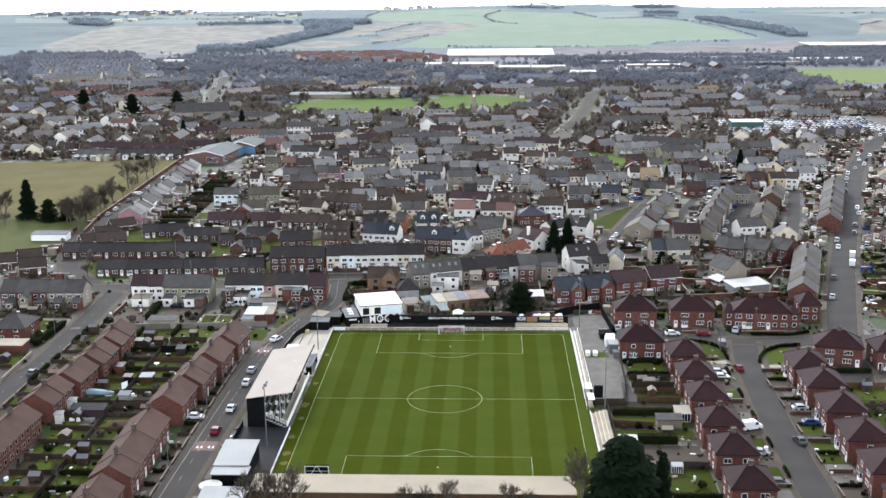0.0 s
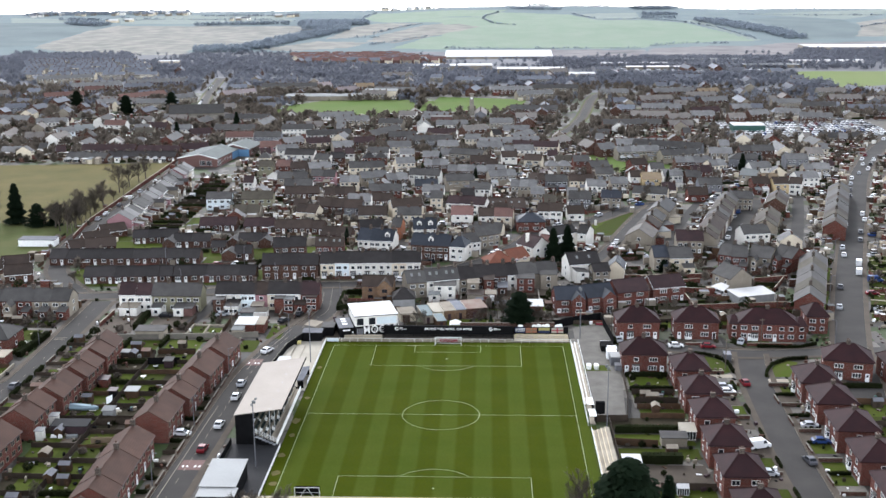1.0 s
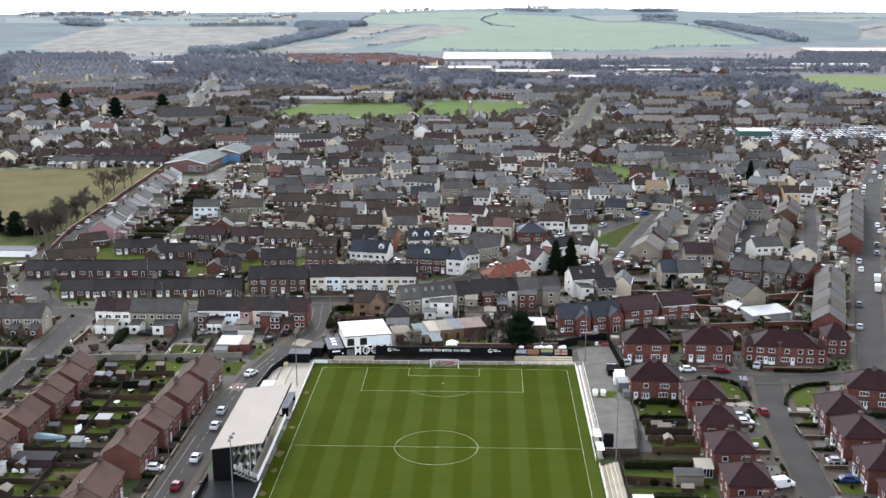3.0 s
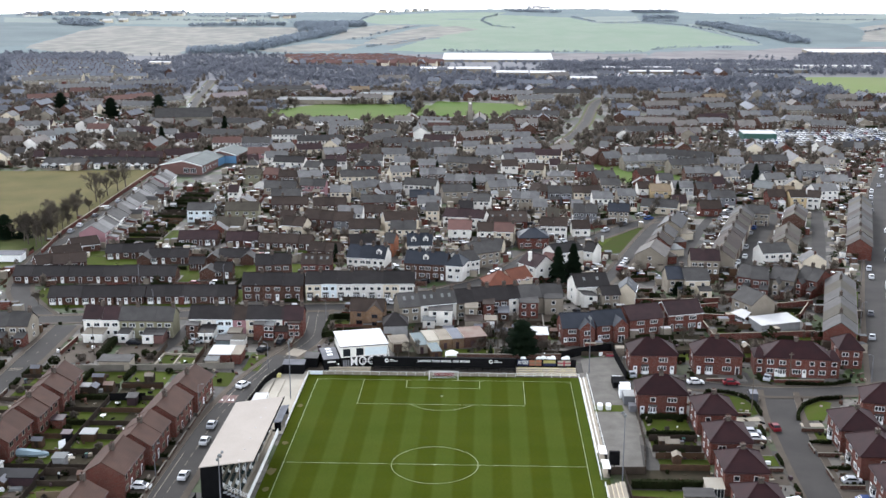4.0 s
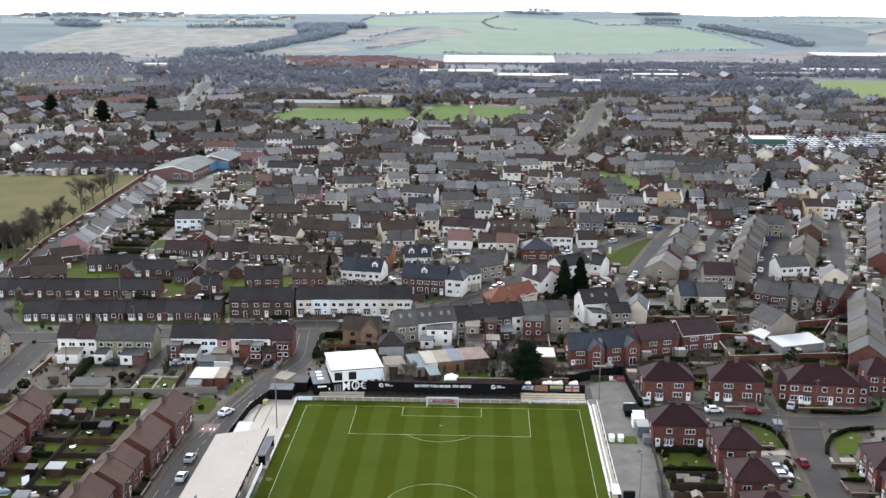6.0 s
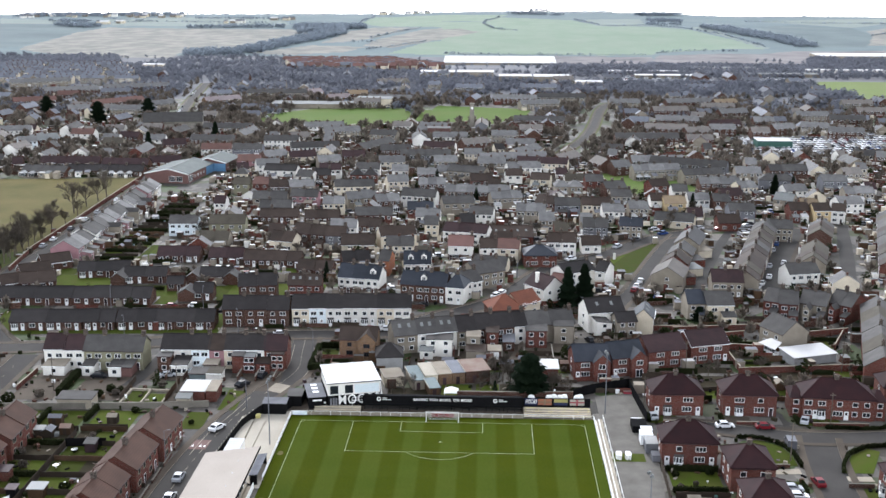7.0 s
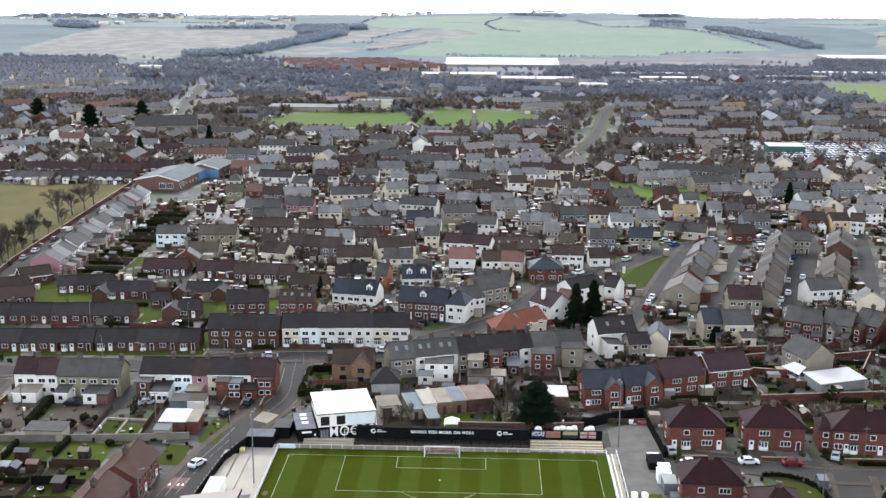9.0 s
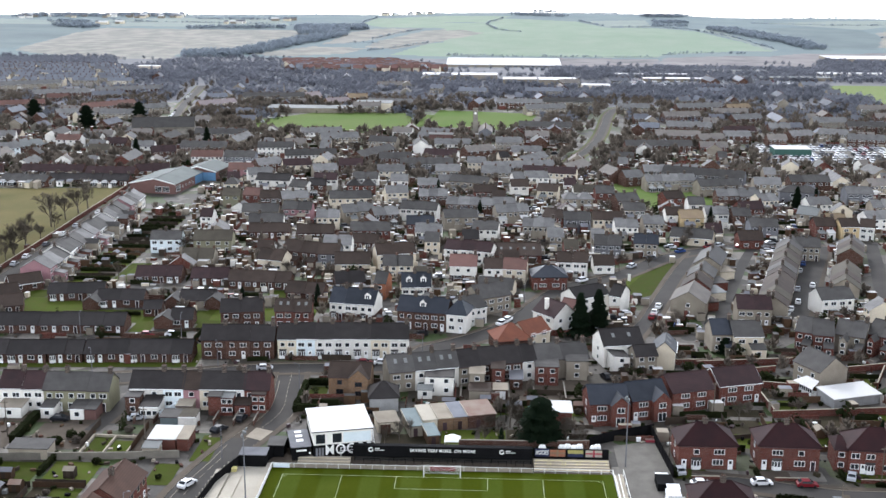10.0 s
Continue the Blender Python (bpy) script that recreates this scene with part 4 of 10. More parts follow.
def glazing(sh, w, h, z0=0.0, cols=None, y=-0.07, back=-0.02, mat="glass"):
    """A frame whose panes are sunk into it, all of one piece."""
    k, f = cols or max(1, round(w / 0.8)), 0.085
    xs = [-w / 2]
    for i in range(k):
        xs += [-w / 2 + f / 2 + (w - f) * i / k + f / 2, -w / 2 + f / 2 + (w - f) * (i + 1) / k - f / 2]
    xs.append(w / 2)
    zs = [z0, z0 + f, z0 + h - f, z0 + h]
    for i in range(len(xs) - 1):
        for j in range(3):
            x0, x1, a, b = xs[i], xs[i + 1], zs[j], zs[j + 1]
            if j == 1 and i % 2 == 1:
                sh.face([(x0, back, a), (x1, back, a), (x1, back, b), (x0, back, b)], mat)
                p, q = [(x0, y, a), (x1, y, a), (x1, y, b), (x0, y, b)], [(x0, back, a), (x1, back, a), (x1, back, b), (x0, back, b)]
                for m in range(4):
                    sh.face([p[m], p[(m + 1) % 4], q[(m + 1) % 4], q[m]], FRAME[0])
            else:
                sh.face([(x0, y, a), (x1, y, a), (x1, y, b), (x0, y, b)], FRAME[0])
    o = [(-w / 2, zs[0]), (w / 2, zs[0]), (w / 2, zs[3]), (-w / 2, zs[3])]
    for (xa, za), (xb, zb) in zip(o, o[1:] + o[:1]):
        sh.face([(xa, 0.02, za), (xb, 0.02, zb), (xb, y, zb), (xa, y, za)], FRAME[0])
    return sh


def window_mesh(w, h):
    return kept(("window", w, h, FRAME[0]), lambda: glazing(Shape(), w, h).weld().mesh("window"))


def bay_mesh(w, h):
    def build():
        sh = Shape()
        d, f = 0.6, 0.09
        outer = [(-w / 2, 0), (-w / 2 + 0.35, -d), (0, -d), (w / 2 - 0.35, -d), (w / 2, 0)]
        zs = [-0.75, 0, f, h - f, h]
        for (xa, ya), (xb, yb) in zip(outer, outer[1:]):
            t = f / math.hypot(xb - xa, yb - ya)
            ks = [0, t, 1 - t, 1]
            for i in range(3):
                for j in range(4):
                    pa, pb = [(xa + (xb - xa) * k, ya + (yb - ya) * k) for k in (ks[i], ks[i + 1])]
                    sh.face([(*pa, zs[j]), (*pb, zs[j]), (*pb, zs[j + 1]), (*pa, zs[j + 1])], "glass" if i == 1 and j == 2 else "upvc")
        sh.face([(*p, h) for p in outer], "doordark")
        sh.solid([(*p, h + 0.02) for p in outer] + [(-w / 2, 0, h + 0.45), (w / 2, 0, h + 0.45)], [(0, 1, 5), (1, 2, 3, 6, 5), (3, 4, 6)], "slate")
        return sh.weld().mesh("bay_window")
    return kept(("bay", w, h), build)


def door_mesh(mat):
    def build():
        sh = Shape()
        xs, zs = [-0.5, -0.4, -0.25, 0.25, 0.4, 0.5], [0, 1.2, 1.85, 2.0, 2.1]
        for i in range(5):
            for j in range(4):
                m = "upvc" if i in (0, 4) or j == 3 else "glass" if i == 2 and j == 1 else mat
                sh.face([(xs[i], -0.06, zs[j]), (xs[i + 1], -0.06, zs[j]), (xs[i + 1], -0.06, zs[j + 1]), (xs[i], -0.06, zs[j + 1])], m)
        o = [(-0.5, 0), (0.5, 0), (0.5, 2.1), (-0.5, 2.1)]
        for (xa, za), (xb, zb) in zip(o, o[1:] + o[:1]):
            sh.face([(xa, 0.02, za), (xb, 0.02, zb), (xb, -0.06, zb), (xa, -0.06, za)], "upvc")
        return sh.weld().mesh("door")
    return kept(("door", mat), build)


def dormer_mesh(roof):
    def build():
        sh = Shape()
        sh.box(-0.9, 0, 0, 0.9, 2.2, 1.3, "white")
        sh.solid([(-0.9, 0, 1.3), (0.9, 0, 1.3), (0, 0, 2.1), (-0.9, 2.6, 1.3), (0.9, 2.6, 1.3), (0, 3.4, 2.1)], [(0, 1, 2)], "white")
        sh.solid([(-1.1, -0.15, 1.22), (0, -0.15, 2.2), (0, 3.6, 2.2), (-1.1, 2.4, 1.22), (1.1, -0.15, 1.22), (1.1, 2.4, 1.22)], [(0, 1, 2, 3), (1, 4, 5, 2)], roof)
        sh.box(-0.55, -0.05, 0.25, 0.55, 0.02, 1.2, "glass")
        for x in (-0.58, 0, 0.58):
            sh.box(x - 0.05, -0.08, 0.2, x + 0.05, 0.0, 1.25, "upvc")
        return sh.mesh("dormer")
    return kept(("dormer", roof), build)


def chimney_mesh(mat, h):
    def build():
        sh = Shape()
        sh.box(-0.5, -0.42, 0, 0.5, 0.42, h, mat)
        sh.box(-0.58, -0.5, h - 0.24, 0.58, 0.5, h - 0.06, mat)
        return sh.mesh("chimney")
    return kept(("chimney", mat, h), build)


def wall_mesh(w, d, eave, rise, mat, lower, kind):
    def build():
        sh = Shape()
        if kind == "h":
            sh.box(0, 0, 0, w, d, eave, mat)
        else:
            p = [(0, 0, 0), (w, 0, 0), (w, d, 0), (0, d, 0), (0, 0, eave), (w, 0, eave), (w, d, eave), (0, d, eave), (0, d / 2, eave + rise), (w, d / 2, eave + rise)]
            sh.solid(p, [(0, 1, 5, 4), (1, 2, 6, 9, 5), (2, 3, 7, 6), (3, 0, 4, 8, 7)], mat)
        if lower:
            sh.box(-0.04, -0.04, 0, w + 0.04, d + 0.04, eave * 0.42, lower)
        return sh.mesh("wall")
    return kept(("wall", w, d, eave, rise, mat, lower, kind), build)


def roof_mesh(w, d, eave, rise, mat, kind, ends):
    def build():
        sh = Shape()
        o, t = 0.38, 0.17
        if kind == "h":
            k = min(d / 2, w / 2 - 0.4) + o
            z0, z1 = eave - 0.06, eave + rise
            a = [(-o, -o, z0), (w + o, -o, z0), (w + o, d + o, z0), (-o, d + o, z0)]
            top = [(x, y, z + t) for x, y, z in a]
            r = [(-o + k, d / 2, z1 + t), (w + o - k, d / 2, z1 + t)]
            sh.solid(a + top + r, [(0, 3, 2, 1), (0, 1, 5, 4), (1, 2, 6, 5), (2, 3, 7, 6), (3, 0, 4, 7), (4, 5, 9, 8), (5, 6, 9), (6, 7, 8, 9), (7, 4, 8)], mat)
            for x, y in ((-o, -o), (-o, d + o)):
                sh.bar((x, y, z0 + t), (r[0][0], r[0][1], z1 + t), 0.13, 0.13, mat, 4)
            for x, y in ((w + o, -o), (w + o, d + o)):
                sh.bar((x, y, z0 + t), (r[1][0], r[1][1], z1 + t), 0.13, 0.13, mat, 4)
            sh.bar(r[0], r[1], 0.14, 0.14, mat, 4)
        else:
            x0, x1 = -(0.25 if ends[0] else 0.0), w + (0.25 if ends[1] else 0.0)
            drop = o * rise / (d / 2)
            low, high = eave - drop, eave + rise
            for sy in (0, 1):
                y0, y1 = (-o, d / 2) if sy == 0 else (d + o, d / 2)
                p = [(x0, y0, low), (x1, y0, low), (x1, y1, high), (x0, y1, high)]
                q = [(x, y, z + t) for x, y, z in p]
                order = [(3, 2, 1, 0), (4, 5, 6, 7), (0, 1, 5, 4), (1, 2, 6, 5), (3, 0, 4, 7)]
                if sy:
                    order = [tuple(reversed(f)) for f in order]
                sh.solid(p + q, order, mat)
            sh.bar((x0, d / 2, high + t), (x1, d / 2, high + t), 0.15, 0.15, mat, 5)
        return sh.mesh("roof")
    return kept(("roof", w, d, eave, rise, mat, kind, ends), build)


def fascia_mesh(w, mat):
    return kept(("fascia", w, mat), lambda: Shape().bar((0, -0.44, -0.02), (w, -0.44, -0.02), 0.08, 0.08, mat, 6).mesh("gutter"))


def barge_mesh(d, rise):
    def build():
        sh = Shape()
        o = 0.38
        drop = o * rise / (d / 2)
        for y0 in (-o, d + o):
            p = [(0, y0, -drop - 0.08), (0, d / 2, rise - 0.02), (0, d / 2, rise + 0.16), (0, y0, -drop + 0.16)]
            q = [(0.05, y, z) for _, y, z in p]
            sh.solid(p + q, [(0, 1, 2, 3), (7, 6, 5, 4), (3, 2, 6, 7), (0, 4, 5, 1), (0, 3, 7, 4)], "upvc")
        return sh.mesh("bargeboard")
    return kept(("barge", d, rise), build)


WALL_WORDS = {"brick": "red brick", "orangebrick": "orange-red brick", "brown": "brown brick", "tanbrick": "tan brick", "white": "white-rendered", "cream": "cream-rendered", "yellow": "pale yellow rendered",
              "greyrender": "grey pebble-dashed", "darkgrey": "dark grey rendered", "pink": "pink-painted", "lightblue": "pale blue rendered", "olive": "olive-grey rendered", "palerender": "pale grey rendered", "stone": "dark stone"}
ROOF_WORDS = {"slate": "grey slate roof", "darkslate": "dark tiled roof", "blueslate": "blue-grey slate roof", "darkbrown": "dark brown tiled roof", "purple": "purplish-brown tiled roof", "estatetile": "red-brown tiled roof",
              "greytile": "light grey tiled roof", "hiptile": "dark plum tiled hipped roof", "redtile": "red tiled roof", "pinktile": "pinkish tiled roof", "orange": "bright orange tiled roof", "tan": "tan tiled roof", "olivetile": "mossy brown roof", "white_sheet": "white sheet roof", "palegrey": "pale grey tiled roof", "palebluetile": "light grey tiled roof", "palebrowntile": "light grey-brown tiled roof"}
dice = random.Random(11)


def house(m, w, d, eave, rise, wall, roof, kind="g", ends=(True, True), opts="", category="terraced house", group="", lower=None, side_windows="", detail=2):
    """One house; its seen front lies along local y = 0, from x = 0 to w."""
    w, d = round(w, 1), round(d, 1)
    storey = "two-storey " if eave > 4 else "single-storey "
    h = thing(category.replace(" ", "_") if eave > 3.4 else "bungalow", m, f"{storey}{WALL_WORDS.get(wall, wall)} house with a {ROOF_WORDS.get(roof, roof)}", category if eave > 3.4 else "bungalow", group)
    part("wall", wall_mesh(w, d, eave, rise, wall, lower, kind), h)
    part("roof", roof_mesh(w, d, eave, rise, roof, kind, ends), h)
    if detail > 1:
        pale = wall in ("white", "cream", "lightblue", "yellow") or "v" in opts
        part("gutter", fascia_mesh(w, "upvc" if pale else "doordark"), h, "white plastic gutter" if pale else "dark plastic gutter", Matrix.Translation((0, 0, eave - 0.1)))
        if kind == "g" and "v" in opts:
            for e, x in zip(ends, (-0.27, w + 0.22)):
                if e:
                    part("bargeboard", barge_mesh(d, rise), h, "white bargeboard", Matrix.Translation((x, 0, eave)))
    if "n" not in opts:
        cm = "stackbrick"
        stack = part("chimney", chimney_mesh(cm, 2.4), h, at=Matrix.Translation((w - 0.5 if kind == "g" else w * 0.5, d / 2, eave + rise - (0.95 if kind == "g" else 1.35))))
        if detail > 1:
            part("chimney_pot", kept("pot", lambda: Shape().bar((-0.22, 0, 2.34), (-0.22, 0, 2.8), 0.15, 0.12, "brown", 7).bar((0.22, 0, 2.34), (0.22, 0, 2.75), 0.15, 0.12, "brown", 7).mesh("chimney_pot")), stack, "dull clay chimney pot")
    low = 0.95
    up = 3.25 if eave > 4 else None
    wide = 1.7 if w > 4.3 else 1.2
    if detail > 0:
        pair = w > 8.4 and eave > 4 and "d" in opts
        cols = [w * 0.27, w * 0.73] if w > 3.8 else [w * 0.5]
        if pair:
            for x in (w * 0.1, w * 0.9):
                part("door", door_mesh(dice.choice(("upvc", "doordark", "upvc"))), h, at=Matrix.Translation((x, 0, 0.05)))
            part("window", window_mesh(2.2, 1.25), h, at=Matrix.Translation((w * 0.68, 0, low)))
            cols, opts, wide = [w * 0.31, w * 0.7], opts.replace("d", "p"), 2.2
        if up:
            for x in cols:
                part("window", window_mesh(dice.choice((1.2, wide)), 1.15), h, at=Matrix.Translation((x, 0, up)))
        if detail > 1 or not up:
            base = 0.04 if lower else 0
            if "b" in opts or "B" in opts:
                part("bay_window", bay_mesh(2.0 if w > 4.5 else 1.6, 1.25), h, "white framed bay window", Matrix.Translation((cols[0], -base, 0.9)))
            else:
                part("window", window_mesh(wide, 1.2), h, at=Matrix.Translation((cols[0], -base, low)))
            if len(cols) > 1 and "p" not in opts:
                if "d" in opts:
                    part("door", door_mesh(dice.choice(("upvc", "upvc", "doordark"))), h, at=Matrix.Translation((cols[1], -base, 0.05)))
                else:
                    part("window", window_mesh(1.2, 1.2), h, at=Matrix.Translation((cols[1], -base, low)))
    for k, x in enumerate(([w * 0.5] if "D" in opts and "2" not in opts else [w * 0.25, w * 0.75]) if "D" in opts else []):
        part("dormer", dormer_mesh(roof), h, "white gabled dormer window", Matrix.Translation((x, d * 0.16, eave + rise * 0.3)))
    if "s" in opts:
        for x in (w * 0.3, w * 0.7):
            part("skylight", kept(("sky", d, rise), lambda: Shape().solid([(-0.4, 0, 0.22), (0.4, 0, 0.22), (0.4, 1.1, 0.22 + 2.2 * rise / d), (-0.4, 1.1, 0.22 + 2.2 * rise / d)], [(0, 1, 2, 3)], "palesheet").mesh("skylight")),
                 h, "pale roof window", Matrix.Translation((x, d * 0.22, eave + rise * 0.44)))
    if "e" in opts:
        ew, x0 = w * 0.5, w * 0.5
        skin = dice.choice((wall, "greyrender", "brick", wall, "brown"))
        if dice.random() < 0.45 and eave > 4:
            ed, eh, er = dice.uniform(3.6, 5.0), 4.4, 1.3
            sh = Shape().solid([(x0, -ed, 0), (x0 + ew, -ed, 0), (x0 + ew, 0.05, 0), (x0, 0.05, 0), (x0, -ed, eh), (x0 + ew, -ed, eh), (x0 + ew, 0.05, eh), (x0, 0.05, eh), (x0 + ew / 2, -ed, eh + er)], [(0, 1, 5, 8, 4), (1, 2, 6, 5), (3, 0, 4, 7)], skin)
            part("rear_wing", sh, h, "two-storey gabled rear wing")
            part("wing_roof", Shape().solid([(x0 - 0.2, -ed - 0.2, eh - 0.1), (x0 + ew / 2, -ed - 0.2, eh + er + 0.1), (x0 + ew / 2, 1.2, eh + er + 0.1), (x0 - 0.2, 0.4, eh - 0.1), (x0 + ew + 0.2, -ed - 0.2, eh - 0.1), (x0 + ew + 0.2, 0.4, eh - 0.1)], [(0, 1, 2, 3), (1, 4, 5, 2)], roof), h)
            part("window", window_mesh(1.2, 1.15), h, at=Matrix.Translation((x0 + ew / 2, -ed, 3.0)))
        else:
            ed, eh = 3.4, 2.6
            sh = Shape().solid([(x0, -ed, 0), (x0 + ew, -ed, 0), (x0 + ew, 0, 0), (x0, 0, 0), (x0, -ed, eh), (x0 + ew, -ed, eh), (x0 + ew, 0, eh + 0.7), (x0, 0, eh + 0.7)], [(0, 1, 5, 4), (1, 2, 6, 5), (3, 0, 4, 7)], skin)
            part("extension", sh, h, "lean-to rear extension")
            part("extension_roof", Shape().solid([(x0 - 0.1, -ed - 0.25, eh), (x0 + ew + 0.1, -ed - 0.25, eh), (x0 + ew + 0.1, 0, eh + 0.72), (x0 - 0.1, 0, eh + 0.72), (x0 - 0.1, -ed - 0.25, eh + 0.14), (x0 + ew + 0.1, -ed - 0.25, eh + 0.14), (x0 + ew + 0.1, 0, eh + 0.86), (x0 - 0.1, 0, eh + 0.86)],
                                                 [(4, 5, 6, 7), (0, 1, 5, 4), (1, 2, 6, 5), (3, 0, 4, 7)], roof), h)
        part("window", window_mesh(1.2, 1.1), h, at=Matrix.Translation((x0 + ew / 2, -ed, 1.0)))
    if "A" in opts and annex.random() < 0.7:
        annexe(h, w, roof)
    for s in side_windows:
        x, turn = (0, -90) if s in "lL" else (w, 90)
        for y in (d * 0.3, d * 0.72) if s in "LR" else (d * 0.5,):
            for z in ((low, 3.25) if eave > 4 else (low,)):
                part("window", window_mesh(1.2, 1.15), h, at=pose(x, y, z, 0, 0, turn))
    c = m @ Vector((w / 2, d / 2, 0))
    take(c.x, c.y, m.to_euler().z, w / 2, d / 2)
    return h


annex = random.Random(77)


def annexe(h, w, roof):
    """A conservatory, a flat-roofed kitchen or a pale lean-to against a house's seen side."""
    q, ew, ed, eh = annex.random(), min(w * 0.7, annex.uniform(2.4, 4.2)), annex.uniform(2.2, 3.6), annex.uniform(2.3, 2.7)
    x0 = annex.uniform(0.1, max(0.2, w - ew - 0.1))
    if q < 0.28:
        sh = Shape().box(x0, -ed, 0, x0 + ew, 0, 0.6, "greyrender").box(x0 + 0.06, -ed + 0.06, 0.6, x0 + ew - 0.06, 0, 2.1, "glass").box(x0, -ed, 2.1, x0 + ew, 0, 2.25, "upvc")
        for i in range(4):
            sh.box(x0 + (ew - 0.1) * i / 3, -ed, 0.6, x0 + (ew - 0.1) * i / 3 + 0.1, -ed + 0.1, 2.1, "upvc")
        part("conservatory", sh, h, "white framed conservatory")
        part("conservatory_roof", Shape().solid([(x0, -ed, 2.26), (x0 + ew, -ed, 2.26), (x0 + ew, 0, 2.26), (x0, 0, 2.26), (x0 + ew * 0.3, -ed * 0.6, 3.0), (x0 + ew * 0.7, -ed * 0.6, 3.0), (x0 + ew * 0.7, 0, 3.0), (x0 + ew * 0.3, 0, 3.0)],
                                                [(0, 1, 5, 4), (1, 2, 6, 5), (3, 0, 4, 7), (4, 5, 6, 7)], "palesheet_w"), h, "translucent white conservatory roof")
        return
    skin, cover = annex.choice(("white", "greyrender", "cream", "brick", "concrete")), annex.choice(("palesheet", "palesheet_w", "greyrender", "darkgrey", "white_sheet", roof))
    up = 0.08 if q < 0.6 else 0.8
    part("extension", Shape().solid([(x0, -ed, 0), (x0 + ew, -ed, 0), (x0 + ew, 0, 0), (x0, 0, 0), (x0, -ed, eh), (x0 + ew, -ed, eh), (x0 + ew, 0, eh + up), (x0, 0, eh + up)], [(0, 1, 5, 4), (1, 2, 6, 5), (3, 0, 4, 7)], skin), h, "low extension behind the house")
    low = [(x0 - 0.12, -ed - 0.2, eh), (x0 + ew + 0.12, -ed - 0.2, eh), (x0 + ew + 0.12, 0, eh + up), (x0 - 0.12, 0, eh + up)]
    part("extension_roof", Shape().solid(low + [(a, b, c + 0.16) for a, b, c in low], [(4, 5, 6, 7), (0, 1, 5, 4), (1, 2, 6, 5), (3, 0, 4, 7)], cover), h)
    if ew > 2.6:
        part("window", window_mesh(1.2, 1.1), h, at=Matrix.Translation((x0 + ew / 2, -ed, 0.95)))


def line_matrix(x0, y0, x1, y1):
    return pose(x0, y0, 0, 0, 0, math.degrees(math.atan2(y1 - y0, x1 - x0)))


def row(x0, y0, x1, y1, n, d, eave, rise, wall, roof, kind="g", opts="", group="", category="terraced house", detail=2, side_windows=""):
    """n houses side by side along a line; the bodies lie to its left."""
    m, w = line_matrix(x0, y0, x1, y1), math.hypot(x1 - x0, y1 - y0) / n
    for i in range(n):
        wl, lower = wall, None
        if wall == "creammix":
            wl = ("cream", "lightblue", "white", "white", "white", "cream", "white")[i % 7]
        if wall == "mix":
            wl = dice.choice(("white", "cream", "greyrender", "brown", "greyrender"))
        if wall == "fieldmix":
            wl = "pink" if i == 0 else ("white", "greyrender", "cream", "white", "brick", "greyrender", "white", "pink")[i % 8]
        if wall == "whitebrick":
            wl, lower = "white", "brown"
        rf = dice.choice(("slate", "slate", "darkslate", "slate", "darkbrown")) if roof == "mix" else dice.choice(("darkbrown", "olivetile", "darkbrown", "slate")) if roof == "eastmix" else roof
        if roof == "fieldroof":
            rf = dice.choice(("slate", "greytile", "greytile", "slate"))
        dz = dice.uniform(-0.4, 0.4) if wall == "fieldmix" else dice.uniform(-0.12, 0.12) if n > 1 and kind == "g" else 0
        ends = (i == 0, i == n - 1)
        mm = m @ Matrix.Translation((i * w, 0, 0))
        op = opts.replace("B", "") if i % 2 else opts
        if (roof == "estatetile" or n > 2) and i % 2:
            op += "n"
        house(mm, w, d, round(eave + dz, 1), rise, wl, rf, kind, ends, op, category, group, lower, side_windows, detail)


for street, x0, y0, x1, y1, n, d, eave, rise, wall, roof, kind, opts in STREETS:
    row(x0, y0, x1, y1, n, d, eave, rise, wall, roof, kind, opts, street.replace("_", " "), "house" if n < 3 else "terraced house")

# the two terraces west of the ground, backs and fronts to the east
# white window frames drawn dull in concrete grey, their shade put into the colour
FRAME[0] = "concrete"
for x0, y0, x1, y1, n, _ in ((-61.2, -92, -61, -60, 4, ""), (-60.8, -56, -61.6, -25, 5, ""), (-60.5, -18, -60.3, -5, 2, "l"), (-59.3, -3.5, -58.8, 9.5, 2, "l"), (-58.2, 12, -57.6, 24.5, 2, "l"), (-56.9, 26.5, -56.3, 39, 2, "l")):
    row(x0, y0, x1, y1, n, 8.2, 5.0, 2.5, "brick", "estatetile", "g", "d", "brick houses along the stand street", "terraced house")
for x0, y0, x1, y1, n in ((-92.8, -58, -91.6, -23.5, 6), (-91.2, -17.5, -90.8, -5, 2), (-89.8, -3, -89.4, 9, 2), (-88.8, 11, -88.4, 22.5, 2), (-88.6, 25.5, -88.9, 40, 2)):
    row(x0, y0, x1, y1, n, 8.2, 5.0, 2.5, "brick", "estatetile", "g", "", "brick houses along the side street", "terraced house")
FRAME[0] = "upvc"
# terraces in front of the cross road
row(-142.7, 75, -128, 75.2, 3, 8, 5.2, 2.8, "brick", "slate", "g", "e", "end terrace", "terraced house")
row(-128, 75.2, -116.6, 75.2, 2, 8, 5.2, 2.8, "greyrender", "slate", "g", "e", "end terrace", "terraced house", side_windows="r")
row(-102.8, 80.9, -92.6, 81.3, 2, 8, 5.4, 2.8, "white", "purple", "g", "", "back terrace", "terraced house")
row(-92.6, 81, -77.6, 81.3, 3, 8, 5.2, 2.8, "olive", "slate", "g", "d", "back terrace", "terraced house", side_windows="")
row(-73.3, 83.2, -65.6, 83.4, 1, 8, 5.2, 2.8, "white", "darkslate", "g", "", "back terrace", "terraced house")
row(-65.6, 83.4, -61.0, 83.5, 1, 8, 5.2, 2.8, "lightblue", "darkslate", "g", "", "back terrace", "terraced house")
